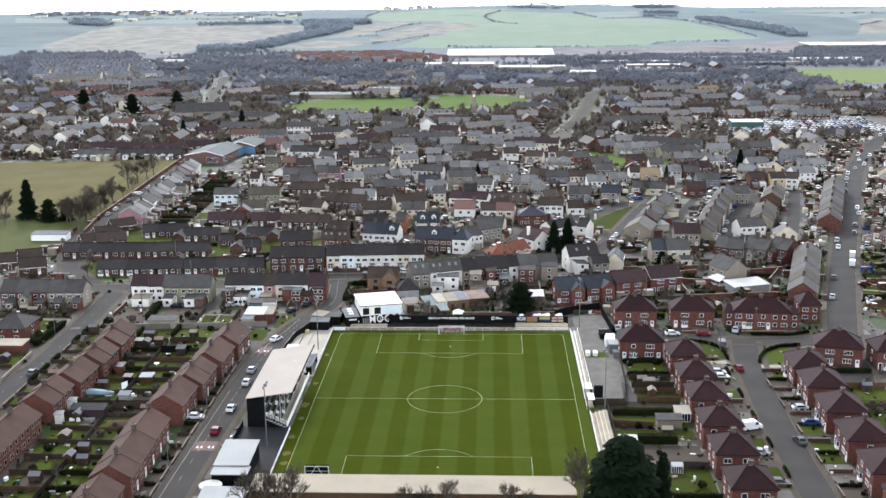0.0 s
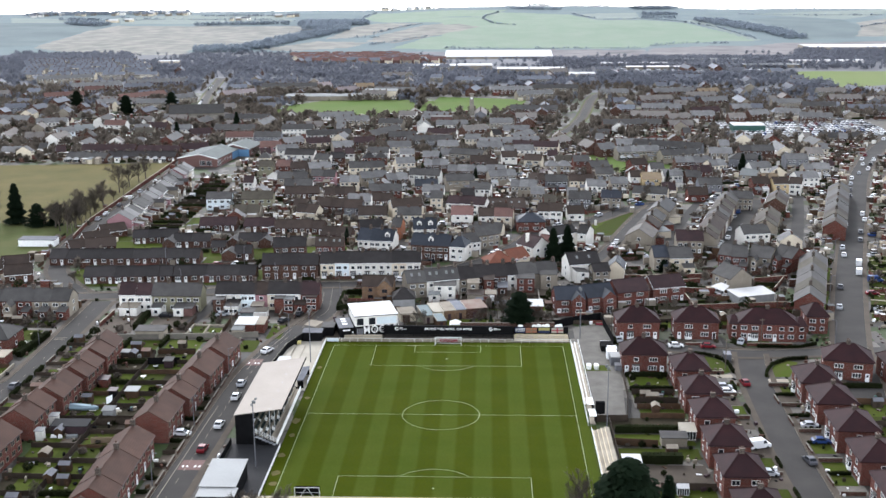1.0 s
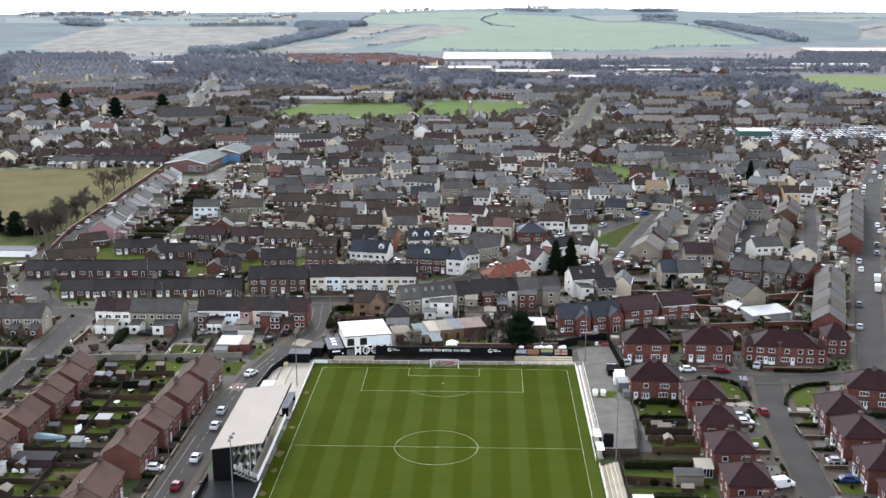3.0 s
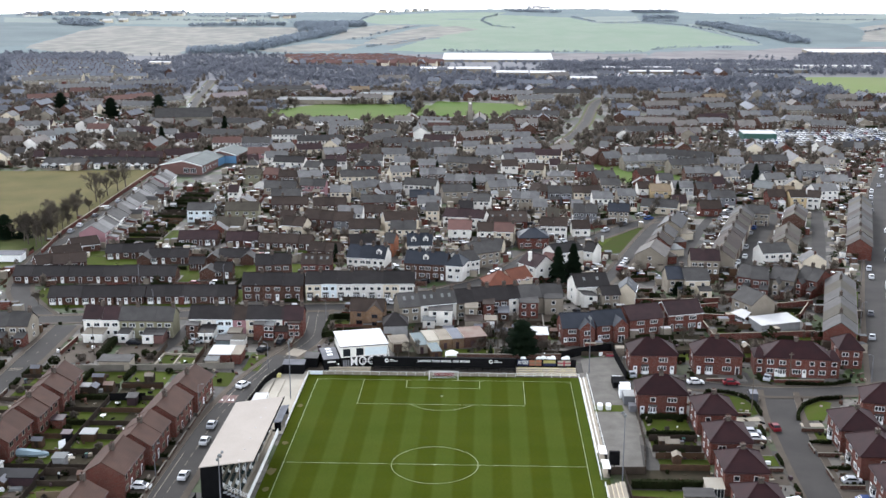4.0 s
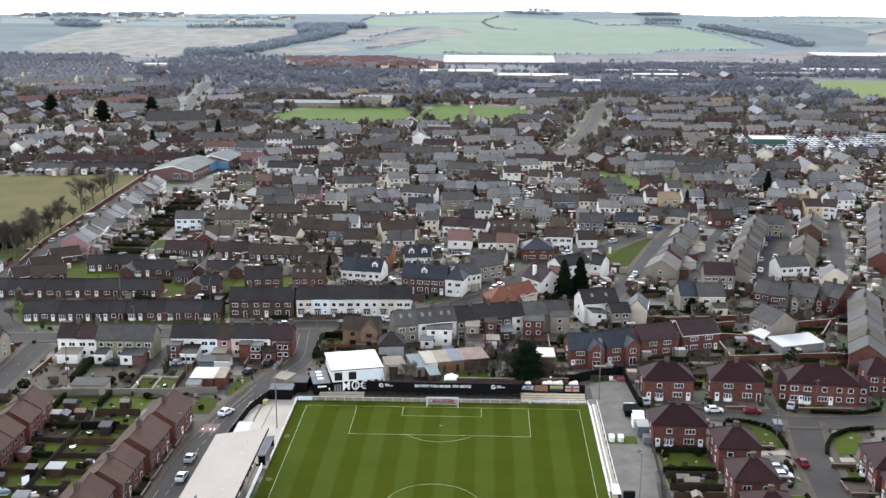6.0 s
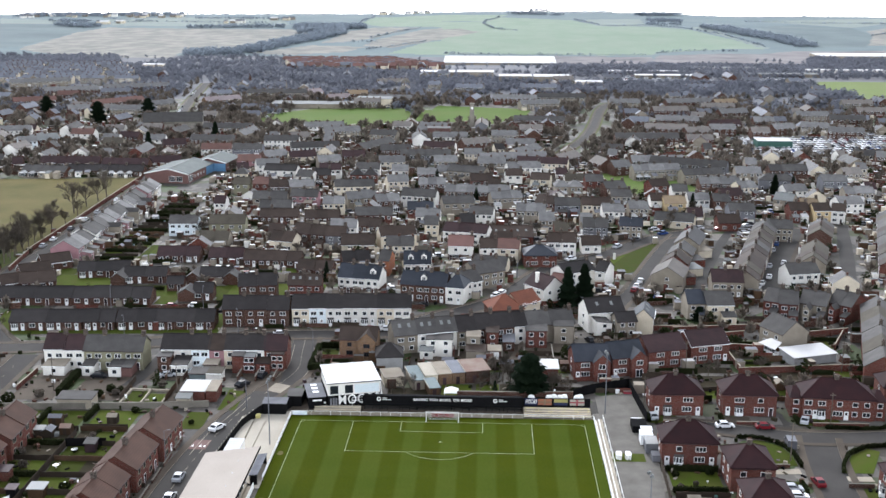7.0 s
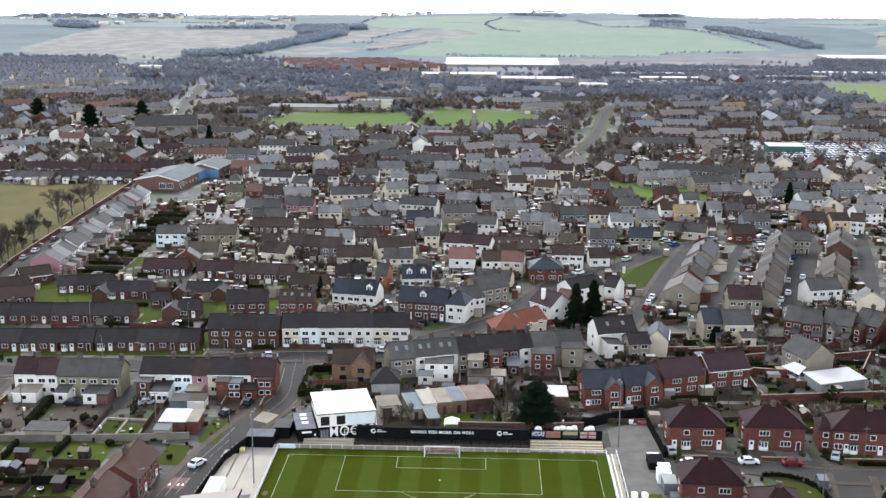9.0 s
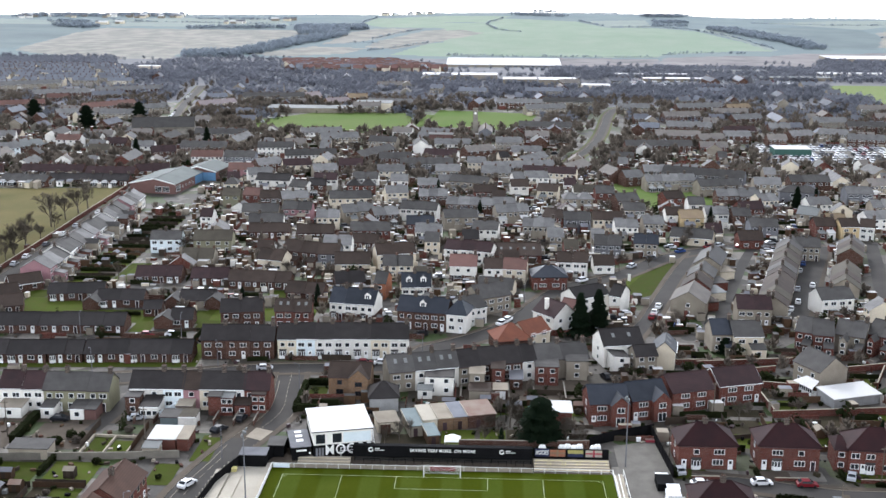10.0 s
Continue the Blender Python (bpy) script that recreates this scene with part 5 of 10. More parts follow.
row(-61.0, 83.5, -57.2, 83.6, 1, 8, 5.2, 2.8, "pink", "darkbrown", "g", "", "back terrace", "terraced house")
row(-57.2, 83.6, -51.6, 83.7, 1, 8, 5.2, 2.8, "cream", "darkslate", "g", "", "back terrace", "terraced house")
row(-51.6, 83.7, -46.9, 83.8, 1, 8, 5.2, 2.8, "white", "darkslate", "g", "", "back terrace", "terraced house")
row(-46.9, 83.8, -41.2, 84, 1, 8, 5.2, 2.8, "brick", "purple", "g", "", "back terrace", "terraced house")
# the long terrace beside the field
row(-132, 188, -136.5, 285, 14, 9.5, 5.0, 2.8, "fieldmix", "fieldroof", "g", "e", "terrace beside the field", "terraced house")
row(-136.7, 288, -138, 312, 4, 9.5, 5.0, 2.8, "fieldmix", "fieldroof", "g", "", "terrace beside the field", "terraced house")
# terraces running away on the east side
house(line_matrix(66.4, 177, 62.4, 164), 13, 10, 4.8, 3.0, "greyrender", "palebrowntile", "g", opts="n", category="house", group="eastern terraces", side_windows="r")
house(line_matrix(71, 190, 68.4, 181), 9, 8.5, 4.6, 3.0, "brick", "darkbrown", "g", opts="", category="house", group="eastern terraces", side_windows="r")
house(line_matrix(75.6, 205, 72.4, 194), 11, 8, 4.4, 2.6, "greyrender", "slate", "g", opts="s", category="house", group="eastern terraces", side_windows="r")
row(82.5, 226, 76.8, 208, 3, 8.5, 5.0, 2.8, "greyrender", "darkslate", "g", "", "eastern terraces", "terraced house")
row(112.5, 241, 87.2, 162, 13, 8.5, 5.0, 2.8, "mix", "eastmix", "g", "", "eastern terraces", "terraced house")
row(121.6, 206, 114, 182, 4, 8.5, 5.0, 2.8, "greyrender", "eastmix", "g", "", "eastern terraces", "terraced house")
row(134.5, 244, 127.5, 222, 4, 8.5, 5.0, 2.8, "mix", "eastmix", "g", "", "eastern terraces", "terraced house")
row(166, 262, 140, 180, 12, 8.5, 5.0, 2.8, "brick", "eastmix", "g", "", "eastern terraces", "terraced house")

# hipped pairs east of the ground
for x0, y0, x1, y1, d in ((46.2, 29.6, 57.6, 29.2, 8.5), (48, 57.2, 59.8, 57.4, 8.5), (64.3, 57.8, 76.5, 57.4, 8.5), (97.2, 26.5, 108.8, 24, 9), (112, 22, 121, 22, 9)):
    house(line_matrix(x0, y0, x1, y1), math.hypot(x1 - x0, y1 - y0), d, 5.2, 3.3, "brick", "hiptile", "h", opts="bd", category="house", group="hipped brick houses", side_windows="lr")
long_block = house(line_matrix(82.2, 57, 98, 55.4), 15.9, 8.5, 5.2, 3.2, "brick", "hiptile", "h", opts="b", category="house", group="hipped brick houses")
for x, z, w in ((1.3, 3.25, 1.7), (8.2, 3.25, 1.2), (14.2, 3.25, 1.2), (1.3, 0.95, 1.7), (7.9, 0.95, 2.2), (14.2, 0.95, 1.7)):
    part("window", window_mesh(w, 1.2), long_block, at=Matrix.Translation((x, 0, z)))
for x in (2.9, 9.8):
    part("door", door_mesh("upvc"), long_block, at=Matrix.Translation((x, 0, 0.05)))
for x0 in (-2.6, 15.9):
    part("side_wing", Shape().box(x0, 0.6, 0, x0 + 2.6, 7.6, 4.7, "brick"), long_block, "lower brick side wing")
    part("wing_roof", Shape().solid([(x0 - 0.3, 0.3, 4.65), (x0 + 2.9, 0.3, 4.65), (x0 + 2.9, 7.9, 4.65), (x0 - 0.3, 7.9, 4.65), (x0 + 0.9, 4.1, 6.5), (x0 + 1.7, 4.1, 6.5)], [(0, 1, 5, 4), (1, 2, 5), (2, 3, 4, 5), (3, 0, 4), (3, 2, 1, 0)], "hiptile"), long_block)
    for z in (0.95, 3.1):
        part("window", window_mesh(1.2, 1.15), long_block, at=Matrix.Translation((x0 + 1.3, 0.6, z)))
house(line_matrix(102.8, 63.6, 108.6, 63.2), 6, 9, 5.2, 2.8, "brick", "hiptile", "h", opts="n", category="house", group="hipped brick houses", side_windows="l")
for y in (17.2, 1.6, -13, -28.6, -43.6, -59.6, -76):
    house(line_matrix(58, y + 0.5, 66.6, y + 0.5), 8.6, 10, 5.2, 2.9, "brick", "hiptile", "h", opts="", category="house", group="hipped brick houses west of the cul-de-sac", side_windows="Lr")
for y in (21, 7.5, -8.2, -24, -40, -56, -72):
    house(line_matrix(87.6, y - 0.4, 87.2, y - 12.9), 11.2, 9, 5.2, 2.9, "brick", "hiptile", "h", opts="bd", category="house", group="hipped brick houses east of the cul-de-sac", side_windows="r")

# new brick houses behind the black fence
for i, (x0, y0, x1, y1, roof, front) in enumerate(((31.9, 79.6, 40.6, 80.6, "blueslate", True), (41.6, 82, 50, 84.6, "blueslate", True), (51.4, 87.6, 61.6, 91.2, "purple", False), (63, 92.4, 73.4, 95.6, "purple", False))):
    w = math.hypot(x1 - x0, y1 - y0)
    h = house(line_matrix(x0, y0, x1, y1), w, 9, 5.0, 2.8, "brick", roof, "g", opts="vdn" if i == 3 else "dn", category="house", group="new brick houses", side_windows="lr")
    if front:
        sh = Shape()
        x, gw, gd = w * 0.52, w * 0.48, 1.6
        sh.solid([(x, -gd, 0), (x + gw, -gd, 0), (x + gw, 0.1, 0), (x, 0.1, 0), (x, -gd, 5), (x + gw, -gd, 5), (x + gw, 0.1, 5), (x, 0.1, 5), (x + gw / 2, -gd, 6.9)], [(0, 1, 5, 8, 4), (1, 2, 6, 5), (3, 0, 4, 7)], "brick")
        part("gable_bay", sh, h)
        part("gable_roof", Shape().solid([(x - 0.25, -gd - 0.25, 4.85), (x + gw / 2, -gd - 0.25, 7.0), (x + gw / 2, 3.4, 7.0), (x - 0.25, 0.2, 4.85), (x + gw + 0.25, -gd - 0.25, 4.85), (x + gw + 0.25, 0.2, 4.85)], [(0, 1, 2, 3), (1, 4, 5, 2)], roof), h)
        part("window", window_mesh(1.7, 1.3), h, at=Matrix.Translation((x + gw / 2, -gd, 3.2)))
        part("french_door", kept("french", lambda: glazing(Shape(), 2.0, 2.1, cols=2).weld().mesh("french_door")), h, "white framed glazed doors", Matrix.Translation((x + gw / 2, -gd, 0.05)))

# single houses
FRAME[0] = "doordark"
tan_house = house(line_matrix(-28.8, 93.4, -19, 93.1), 9.8, 7.5, 5.2, 2.4, "tanbrick", "darkbrown", "g", opts="n", category="house", group="", side_windows="l")
part("front_gable", Shape().solid([(5, -1.2, 0), (9.6, -1.2, 0), (9.6, 0.1, 0), (5, 0.1, 0), (5, -1.2, 5.2), (9.6, -1.2, 5.2), (9.6, 0.1, 5.2), (5, 0.1, 5.2), (7.3, -1.2, 7.3)], [(0, 1, 5, 8, 4), (1, 2, 6, 5), (3, 0, 4, 7)], "tanbrick"), tan_house)
part("gable_roof", Shape().solid([(4.7, -1.5, 5.05), (7.3, -1.5, 7.45), (7.3, 3.5, 7.45), (4.7, 0.3, 5.05), (9.9, -1.5, 5.05), (9.9, 0.3, 5.05)], [(0, 1, 2, 3), (1, 4, 5, 2)], "darkbrown"), tan_house)
for gz in (1.0, 3.25):
    part("window", window_mesh(1.7, 1.15), tan_house, at=Matrix.Translation((7.3, -1.2, gz)))
FRAME[0] = "upvc"
gable_house = house(line_matrix(38.6, 118, 49, 120.6), 10.7, 9, 5.8, 3.0, "white", "darkslate", "g", opts="sn", category="house", side_windows="l")
part("front_wing", Shape().solid([(0.8, -5.4, 0), (5.0, -5.4, 0), (5.0, 0.05, 0), (0.8, 0.05, 0), (0.8, -5.4, 4.9), (5.0, -5.4, 4.4), (5.0, 0.05, 4.4), (0.8, 0.05, 4.9)], [(0, 1, 5, 4), (1, 2, 6, 5), (3, 0, 4, 7)], "white"), gable_house, "white rendered front wing")
part("wing_roof", Shape().solid([(0.6, -5.6, 4.85), (5.2, -5.6, 4.3), (5.2, 0.05, 4.3), (0.6, 0.05, 4.85), (0.6, -5.6, 5.0), (5.2, -5.6, 4.45), (5.2, 0.05, 4.45), (0.6, 0.05, 5.0)], [(4, 5, 6, 7), (0, 1, 5, 4), (1, 2, 6, 5), (3, 0, 4, 7)], "darkslate"), gable_house)
for z in (0.9, 3.0):
    part("window", window_mesh(1.2, 1.15), gable_house, at=Matrix.Translation((2.9, -5.4, z)))
house(line_matrix(46.2, 113.4, 51.7, 114.5), 5.6, 6, 4.8, 1.9, "greyrender", "darkslate", "g", opts="n", category="house", side_windows="l")
house(line_matrix(56.4, 116.4, 58, 125.2), 9, 5.4, 5.0, 2.5, "cream", "blueslate", "g", opts="s", category="house")
house(line_matrix(84.8, 110.8, 88.9, 102.3), 9.4, 8.4, 5.4, 3.0, "greyrender", "slate", "g", opts="n", category="house")
house(line_matrix(11.4, 127, 20.6, 129.4), 9.6, 9, 3.4, 3.4, "brown", "orange", "h", opts="n", category="house")
house(line_matrix(19.4, 130.2, 25.8, 136), 8.6, 7.4, 4.2, 2.8, "cream", "orange", "g", opts="n", category="house", side_windows="r")
tall_house = house(line_matrix(21.6, 150.6, 27.2, 143.8), 8.8, 8.4, 5.2, 3.2, "white", "purple", "g", opts="n", category="house", side_windows="R")
part("chimney", Shape().box(-0.5, -0.4, 0, 0.5, 0.4, 3.6, "white").box(-0.6, -0.5, 3.6, 0.6, 0.5, 3.85, "white"), tall_house, "tall white rendered chimney", Matrix.Translation((4.0, 1.6, 5.6)))
house(line_matrix(29.4, 155.6, 33.4, 153.2), 4.6, 6, 4.6, 2.2, "white", "pinktile", "g", opts="n", category="house")
house(line_matrix(-131, 41, -121.4, 41), 9.6, 11, 4.2, 3.0, "brick", "slate", "h", opts="", category="house", side_windows="r")
# brick bungalows west of the lane
for x, y in ((-165, 118), (-158, 124), (-152, 112)):
    house(pose(x, y, 0, 0, 0, 20), 9, 8, 2.8, 2.6, "brown", "darkbrown", "g", opts="vdn", category="bungalow", side_windows="r")
for (x, y) in ((-143, 150), (-142, 163), (-140, 176)):
    house(pose(x, y, 0, 0, 0, 35), 10, 7, 2.6, 2.4, "brown", "darkbrown", "g", opts="vn", category="bungalow")
for x, y, w, d in ((-107, 159.8, 7, 4.6), (-80.1, 143.2, 6, 5.2), (-83.2, 162.2, 6, 4.2), (-71, 162.6, 6, 4.4)):
    house(pose(x, y, 0, 0, 0, 90), w, d, 2.6, 1.5, "brown", "slate", "g", opts="n", category="bungalow")

# the town's other houses
for i, (x0, y0, x1, y1, n, wall, roof, kind) in enumerate(TOWN):
    if y0 < 365:
        # some farther roofs go a step paler, haze held in the colour
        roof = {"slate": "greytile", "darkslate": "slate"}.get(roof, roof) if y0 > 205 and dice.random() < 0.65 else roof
        row(x0, y0, x1, y1, n, 8, 2.8 if kind == "b" else 5.0, 2.4, wall, roof, "g" if kind == "b" else kind, dice.choice(("A", "dA", "A")), "houses of the older town", "town house", detail=1)


class Mass(Shape):
    """Many small far houses joined."""

    def hut(self, x, y, z, a, w, d, eave, rise, wall, roof, lit=True):
        c, s = math.cos(a), math.sin(a)

        def at(px, py, pz):
            return (x + px * c - py * s, y + px * s + py * c, z + pz)
        p = [(0, 0, 0), (w, 0, 0), (w, d, 0), (0, d, 0), (0, 0, eave), (w, 0, eave), (w, d, eave), (0, d, eave), (0, d / 2, eave + rise), (w, d / 2, eave + rise)]
        self.solid([at(*q) for q in p], [(0, 1, 5, 4), (1, 2, 6, 9, 5), (2, 3, 7, 6), (3, 0, 4, 8, 7)], wall)
        q = [(-0.2, -0.4, eave - 0.2), (w + 0.2, -0.4, eave - 0.2), (w + 0.2, d / 2, eave + rise + 0.15), (-0.2, d / 2, eave + rise + 0.15), (w + 0.2, d + 0.4, eave - 0.2), (-0.2, d + 0.4, eave - 0.2)]
        self.solid([at(*k) for k in q], [(0, 1, 2, 3), (3, 2, 4, 5)], roof)
        if lit:
            for k in (0.28, 0.72):
                for zz in (1.0, 3.2) if eave > 4 else (1.0,):
                    self.solid([at(w * k - 0.7, -0.05, zz), at(w * k + 0.7, -0.05, zz), at(w * k + 0.7, -0.05, zz + 1.1), at(w * k - 0.7, -0.05, zz + 1.1)], [(0, 1, 2, 3)], "upvc")
                    self.solid([at(w * k - 0.55, -0.09, zz + 0.12), at(w * k + 0.55, -0.09, zz + 0.12), at(w * k + 0.55, -0.09, zz + 1.0), at(w * k - 0.55, -0.09, zz + 1.0)], [(0, 1, 2, 3)], "glass")
            self.solid([at(w - 0.8 + i * 0.8, d / 2 - 0.3 + j * 0.6, eave + rise + k * 1.2 - 0.3) for k in (0, 1) for i, j in ((0, 0), (1, 0), (1, 1), (0, 1))], [(0, 1, 5, 4), (1, 2, 6, 5), (2, 3, 7, 6), (3, 0, 4, 7), (4, 5, 6, 7)], "brown")


    def annexe(self, x, y, a, w):
        """A low pale lean-to or kitchen before a house of the outer town."""
        c, s = math.cos(a), math.sin(a)
        ew, ed, eh = annex.uniform(2.0, max(2.2, w * 0.8)), annex.uniform(1.8, 3.4), annex.uniform(2.2, 2.7)
        u = annex.uniform(0, max(0.1, w - ew))
        p = [(x + i * c - j * s, y + i * s + j * c) for i, j in ((u, -ed), (u + ew, -ed), (u + ew, 0), (u, 0))]
        self.prism(p, 0, eh, annex.choice(("white", "greyrender", "cream", "brick", "concrete")), annex.choice(("palesheet", "palesheet_w", "greyrender", "darkgrey", "white_sheet", "palesheet")))


mass = Mass()
# swaps outer roofs for mostly paler ones, so the colours carry haze
OUTER = {"slate": "greytile", "darkslate": "slate", "darkbrown": "palebrowntile", "blueslate": "greytile", "olivetile": "palebrowntile"}
for x0, y0, x1, y1, n, wall, roof, kind in TOWN:
    if y0 > 480 and n > 2 and wall in ("white", "cream", "yellow"):
        wall = "greyrender"
    if y0 >= 365:
        a, w = math.atan2(y1 - y0, x1 - x0), math.hypot(x1 - x0, y1 - y0) / n
        own = Mass()
        for i in range(n):
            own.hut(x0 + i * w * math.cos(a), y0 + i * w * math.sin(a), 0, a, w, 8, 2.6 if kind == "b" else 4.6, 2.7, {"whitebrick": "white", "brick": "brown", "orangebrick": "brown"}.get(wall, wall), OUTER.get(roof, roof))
            if annex.random() < 0.5:
                own.annexe(x0 + i * w * math.cos(a), y0 + i * w * math.sin(a), a, w)
        roof = OUTER.get(roof, roof)
        tagged(part("terrace" if n > 2 else "town_house", own), f"{WALL_WORDS.get(wall, 'white-rendered')} {'terrace' if n > 2 else 'house'} with a {ROOF_WORDS.get(roof, roof)}", "terrace" if n > 2 else "house", "terraces of the outer town")
        take((x0 + x1) / 2 - math.sin(a) * 4, (y0 + y1) / 2 + math.cos(a) * 4, a, math.hypot(x1 - x0, y1 - y0) / 2, 4)
take(-140, 369, -0.12, 17, 31)
take(-131, 324, 0, 12, 16)
take(-120, 238, 0, 9, 52)
index_taken()

# more rows fill the blocks between, out to the edge of the town
fill = random.Random(5)
OWN_TO = 430
for tries in range(5200):
    y = fill.uniform(150, 900)
    x = fill.uniform(-0.46, 0.46) * (y + 260) + 0.0
    n = fill.choice((1, 2, 2, 3, 4, 5)) if y > 330 else fill.choice((1, 1, 2, 2))
    w = fill.uniform(4.6, 6.2)
    a = fill.choice((0, 0.05, 0.25, -0.2, math.pi / 2 + 0.1, -math.pi / 2, -math.pi / 2 - 0.2))
    L = n * w
    if y > 430 and fill.random() < 0.35:
        continue
    if y > 620 and fill.random() < 0.8:
        continue
    if y > 780 and fill.random() < 0.6:
        continue
    ca, sa_ = math.cos(a), math.sin(a)
    ok = all(clear(x + ca * u * L - sa_ * v * 8, y + sa_ * u * L + ca * v * 8, 4.0) for u in (0, 0.25, 0.5, 0.75, 1) for v in (0, 0.5, 1))
    if not ok:
        continue
    wall = fill.choice(("brown", "brick", "greyrender", "cream", "white", "white", "cream", "greyrender"))
    roof = fill.choice(("slate", "greytile", "darkslate", "darkbrown", "slate", "purple", "olivetile", "greytile"))
    # past 540 m dull walls and pale roofs bring haze into the colour
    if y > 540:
        wall, roof = fill.choice(("brown", "greyrender", "brown", "greyrender", "darkgrey", "stone")), fill.choice(("palebluetile", "palegrey", "palebrowntile", "palegrey", "palegrey"))
    elif y > 220:
        roof = OUTER.get(roof, roof) if fill.random() < 0.65 else roof
    eave = fill.choice((4.8, 4.8, 2.7)) if y < 480 else fill.choice((4.6, 2.7))
    own = Mass() if y < OWN_TO else mass
    for i in range(n):
        own.hut(x + ca * i * w, y + sa_ * i * w, 0, a, w, 8, eave, 2.6, wall, roof)
        if y < 620 and annex.random() < 0.5:
            own.annexe(x + ca * i * w, y + sa_ * i * w, a, w)
    if own is not mass:
        tagged(part("town_house", own), f"{WALL_WORDS.get(wall, wall)} town {'bungalow' if eave < 4 else 'house'} with a {ROOF_WORDS.get(roof, roof)}", "house", "houses filling the older town")
    take(x + ca * L / 2 - sa_ * 4, y + sa_ * L / 2 + ca * 4, a, L / 2, 4)
    index_taken() if tries % 40 == 0 else [CELLS.setdefault((int((x + ca * L * u) // 20) + i, int((y + sa_ * L * u) // 20) + j), []).append(TAKEN[-1]) for u in (0, 0.5, 1) for i in (-1, 0, 1) for j in (-1, 0, 1)]
# the red-roofed estate below the hill, and the long grey rows west of it
for k in range(620):
    u, v = fill.random(), fill.random()
    x, y = -190 + 153 * u + (-85 - 5 * u) * v, 995 + 20 * u + 400 * v
    x += fill.uniform(-8, 8)
    mass.hut(x, y, land(x, y), fill.choice((0, 0.3, -0.3, 1.4)), fill.uniform(6, 12), 7, 4.4, 2.8, fill.choice(("greyrender", "cream", "tanbrick", "redtile")), fill.choice(("redtile", "pinktile", "pinktile", "redtile", "palebluetile")), False)
for k in range(9):
    y = 815 + 24 * k
    for j in range(5):
        x = -430 - (y - 815) * 0.38 + 26 * j + fill.uniform(-5, 5)
        for i in range(4):
            mass.hut(x + i * 5.4, y, land(x, y), 0.04, 5.4, 7, 5, 2.4, fill.choice(("greyrender", "cream", "greyrender")), fill.choice(("palebluetile", "palegrey", "palebluetile")))
# hilltop village and farms on the skyline
for x0, x1, y0, y1, n in ((-1080, -690, 2380, 2530, 60), (-250, -120, 2520, 2545, 9), (-560, -480, 2180, 2200, 5), (-480, -420, 2290, 2310, 4), (-800, -750, 2170, 2190, 6)):
    for k in range(n):
        x, y = fill.uniform(x0, x1), fill.uniform(y0, y1)
        mass.hut(x, y, land(x, y), fill.uniform(-0.4, 0.4), fill.uniform(7, 16), 8, 4.6, 2.6, fill.choice(("white", "cream", "greyrender")), fill.choice(("palebluetile", "palegrey", "white_sheet")), False)
tagged(part("distant_houses", mass), "rows of distant brick and rendered houses with slate roofs", "houses", kind="stuff")

# ---- the football ground ----
HALF_L, HALF_W = 50.4, 32.1
pitch = Shape()
pitch.face([(-34.9, -53.5, 0.06), (34.4, -53.5, 0.06), (34.4, 53.5, 0.06), (-34.9, 53.5, 0.06)], "pitchgrass")
setting("pitch", pitch, "striped green football pitch, freshly mown", "pitch")
take(0, 3, 0, 47, 66)


def line(x0, y0, x1, y1, w=0.11):
    a = math.atan2(y1 - y0, x1 - x0)
    s, c = math.sin(a) * w / 2, math.cos(a) * w / 2
    return Shape().face([(x0 + s, y0 - c, 0.07), (x1 + s, y1 - c, 0.07), (x1 - s, y1 + c, 0.07), (x0 - s, y0 + c, 0.07)], "chalk")


def arc(cx, cy, r, a0, a1, w=0.11, mat="chalk"):
    sh, n = Shape(), 48
    for i in range(n):
        p, q = a0 + (a1 - a0) * i / n, a0 + (a1 - a0) * (i + 1) / n
        sh.face([(cx + k * math.cos(t), cy + k * math.sin(t), 0.072) for k, t in ((r - w / 2, p), (r + w / 2, p), (r + w / 2, q), (r - w / 2, q))], mat)
    return sh.weld()


marks = [line(-HALF_W, 0, HALF_W, 0)]
for s in (-1, 1):
    marks += [line(-HALF_W, s * HALF_L, HALF_W, s * HALF_L), line(s * HALF_W, -HALF_L, s * HALF_W, HALF_L)]
    for half, deep in ((20.16, 16.5), (9.16, 5.5)):
        y = s * (HALF_L - deep)
        marks += [line(-half, y, half, y), line(-half, s * HALF_L, -half, y), line(half, s * HALF_L, half, y)]
    k = math.acos(5.5 / 9.15)
    marks.append(arc(0, s * (HALF_L - 11), 9.15, -s * math.pi / 2 - k, -s * math.pi / 2 + k))
    marks.append(arc(0, s * (HALF_L - 11), 0.15, 0, math.tau, 0.2))
    for t in (-1, 1):
        a = math.atan2(-s, -t)
        marks.append(arc(t * HALF_W, s * HALF_L, 0.9, a - math.pi / 4, a + math.pi / 4))
marks += [arc(0, 0, 9.15, 0, math.tau), arc(0, 0, 0.15, 0, math.tau, 0.2)]
for mk in marks:
    setting("pitch_line", mk, "white painted pitch marking", "pitch marking")
for x, y, r in ((-33.6, -33, 0.9), (-33.9, -24, 0.8), (-33.4, -13, 0.7), (-33.8, -4.5, 1.2), (-33.5, 10, 0.7), (-33.6, 32, 0.8), (-33.2, -38, 0.8)):
    blot = Shape()
    rr = random.Random(int(y * 7))
    blot.face([(x + r * (0.7 + 0.6 * rr.random()) * math.cos(i * 0.7), y + 1.4 * r * (0.7 + 0.6 * rr.random()) * math.sin(i * 0.7), 0.066) for i in range(9)], "meadow")
    setting("worn_patch", blot, "pale worn patch of grass beside the touchline", "worn grass")


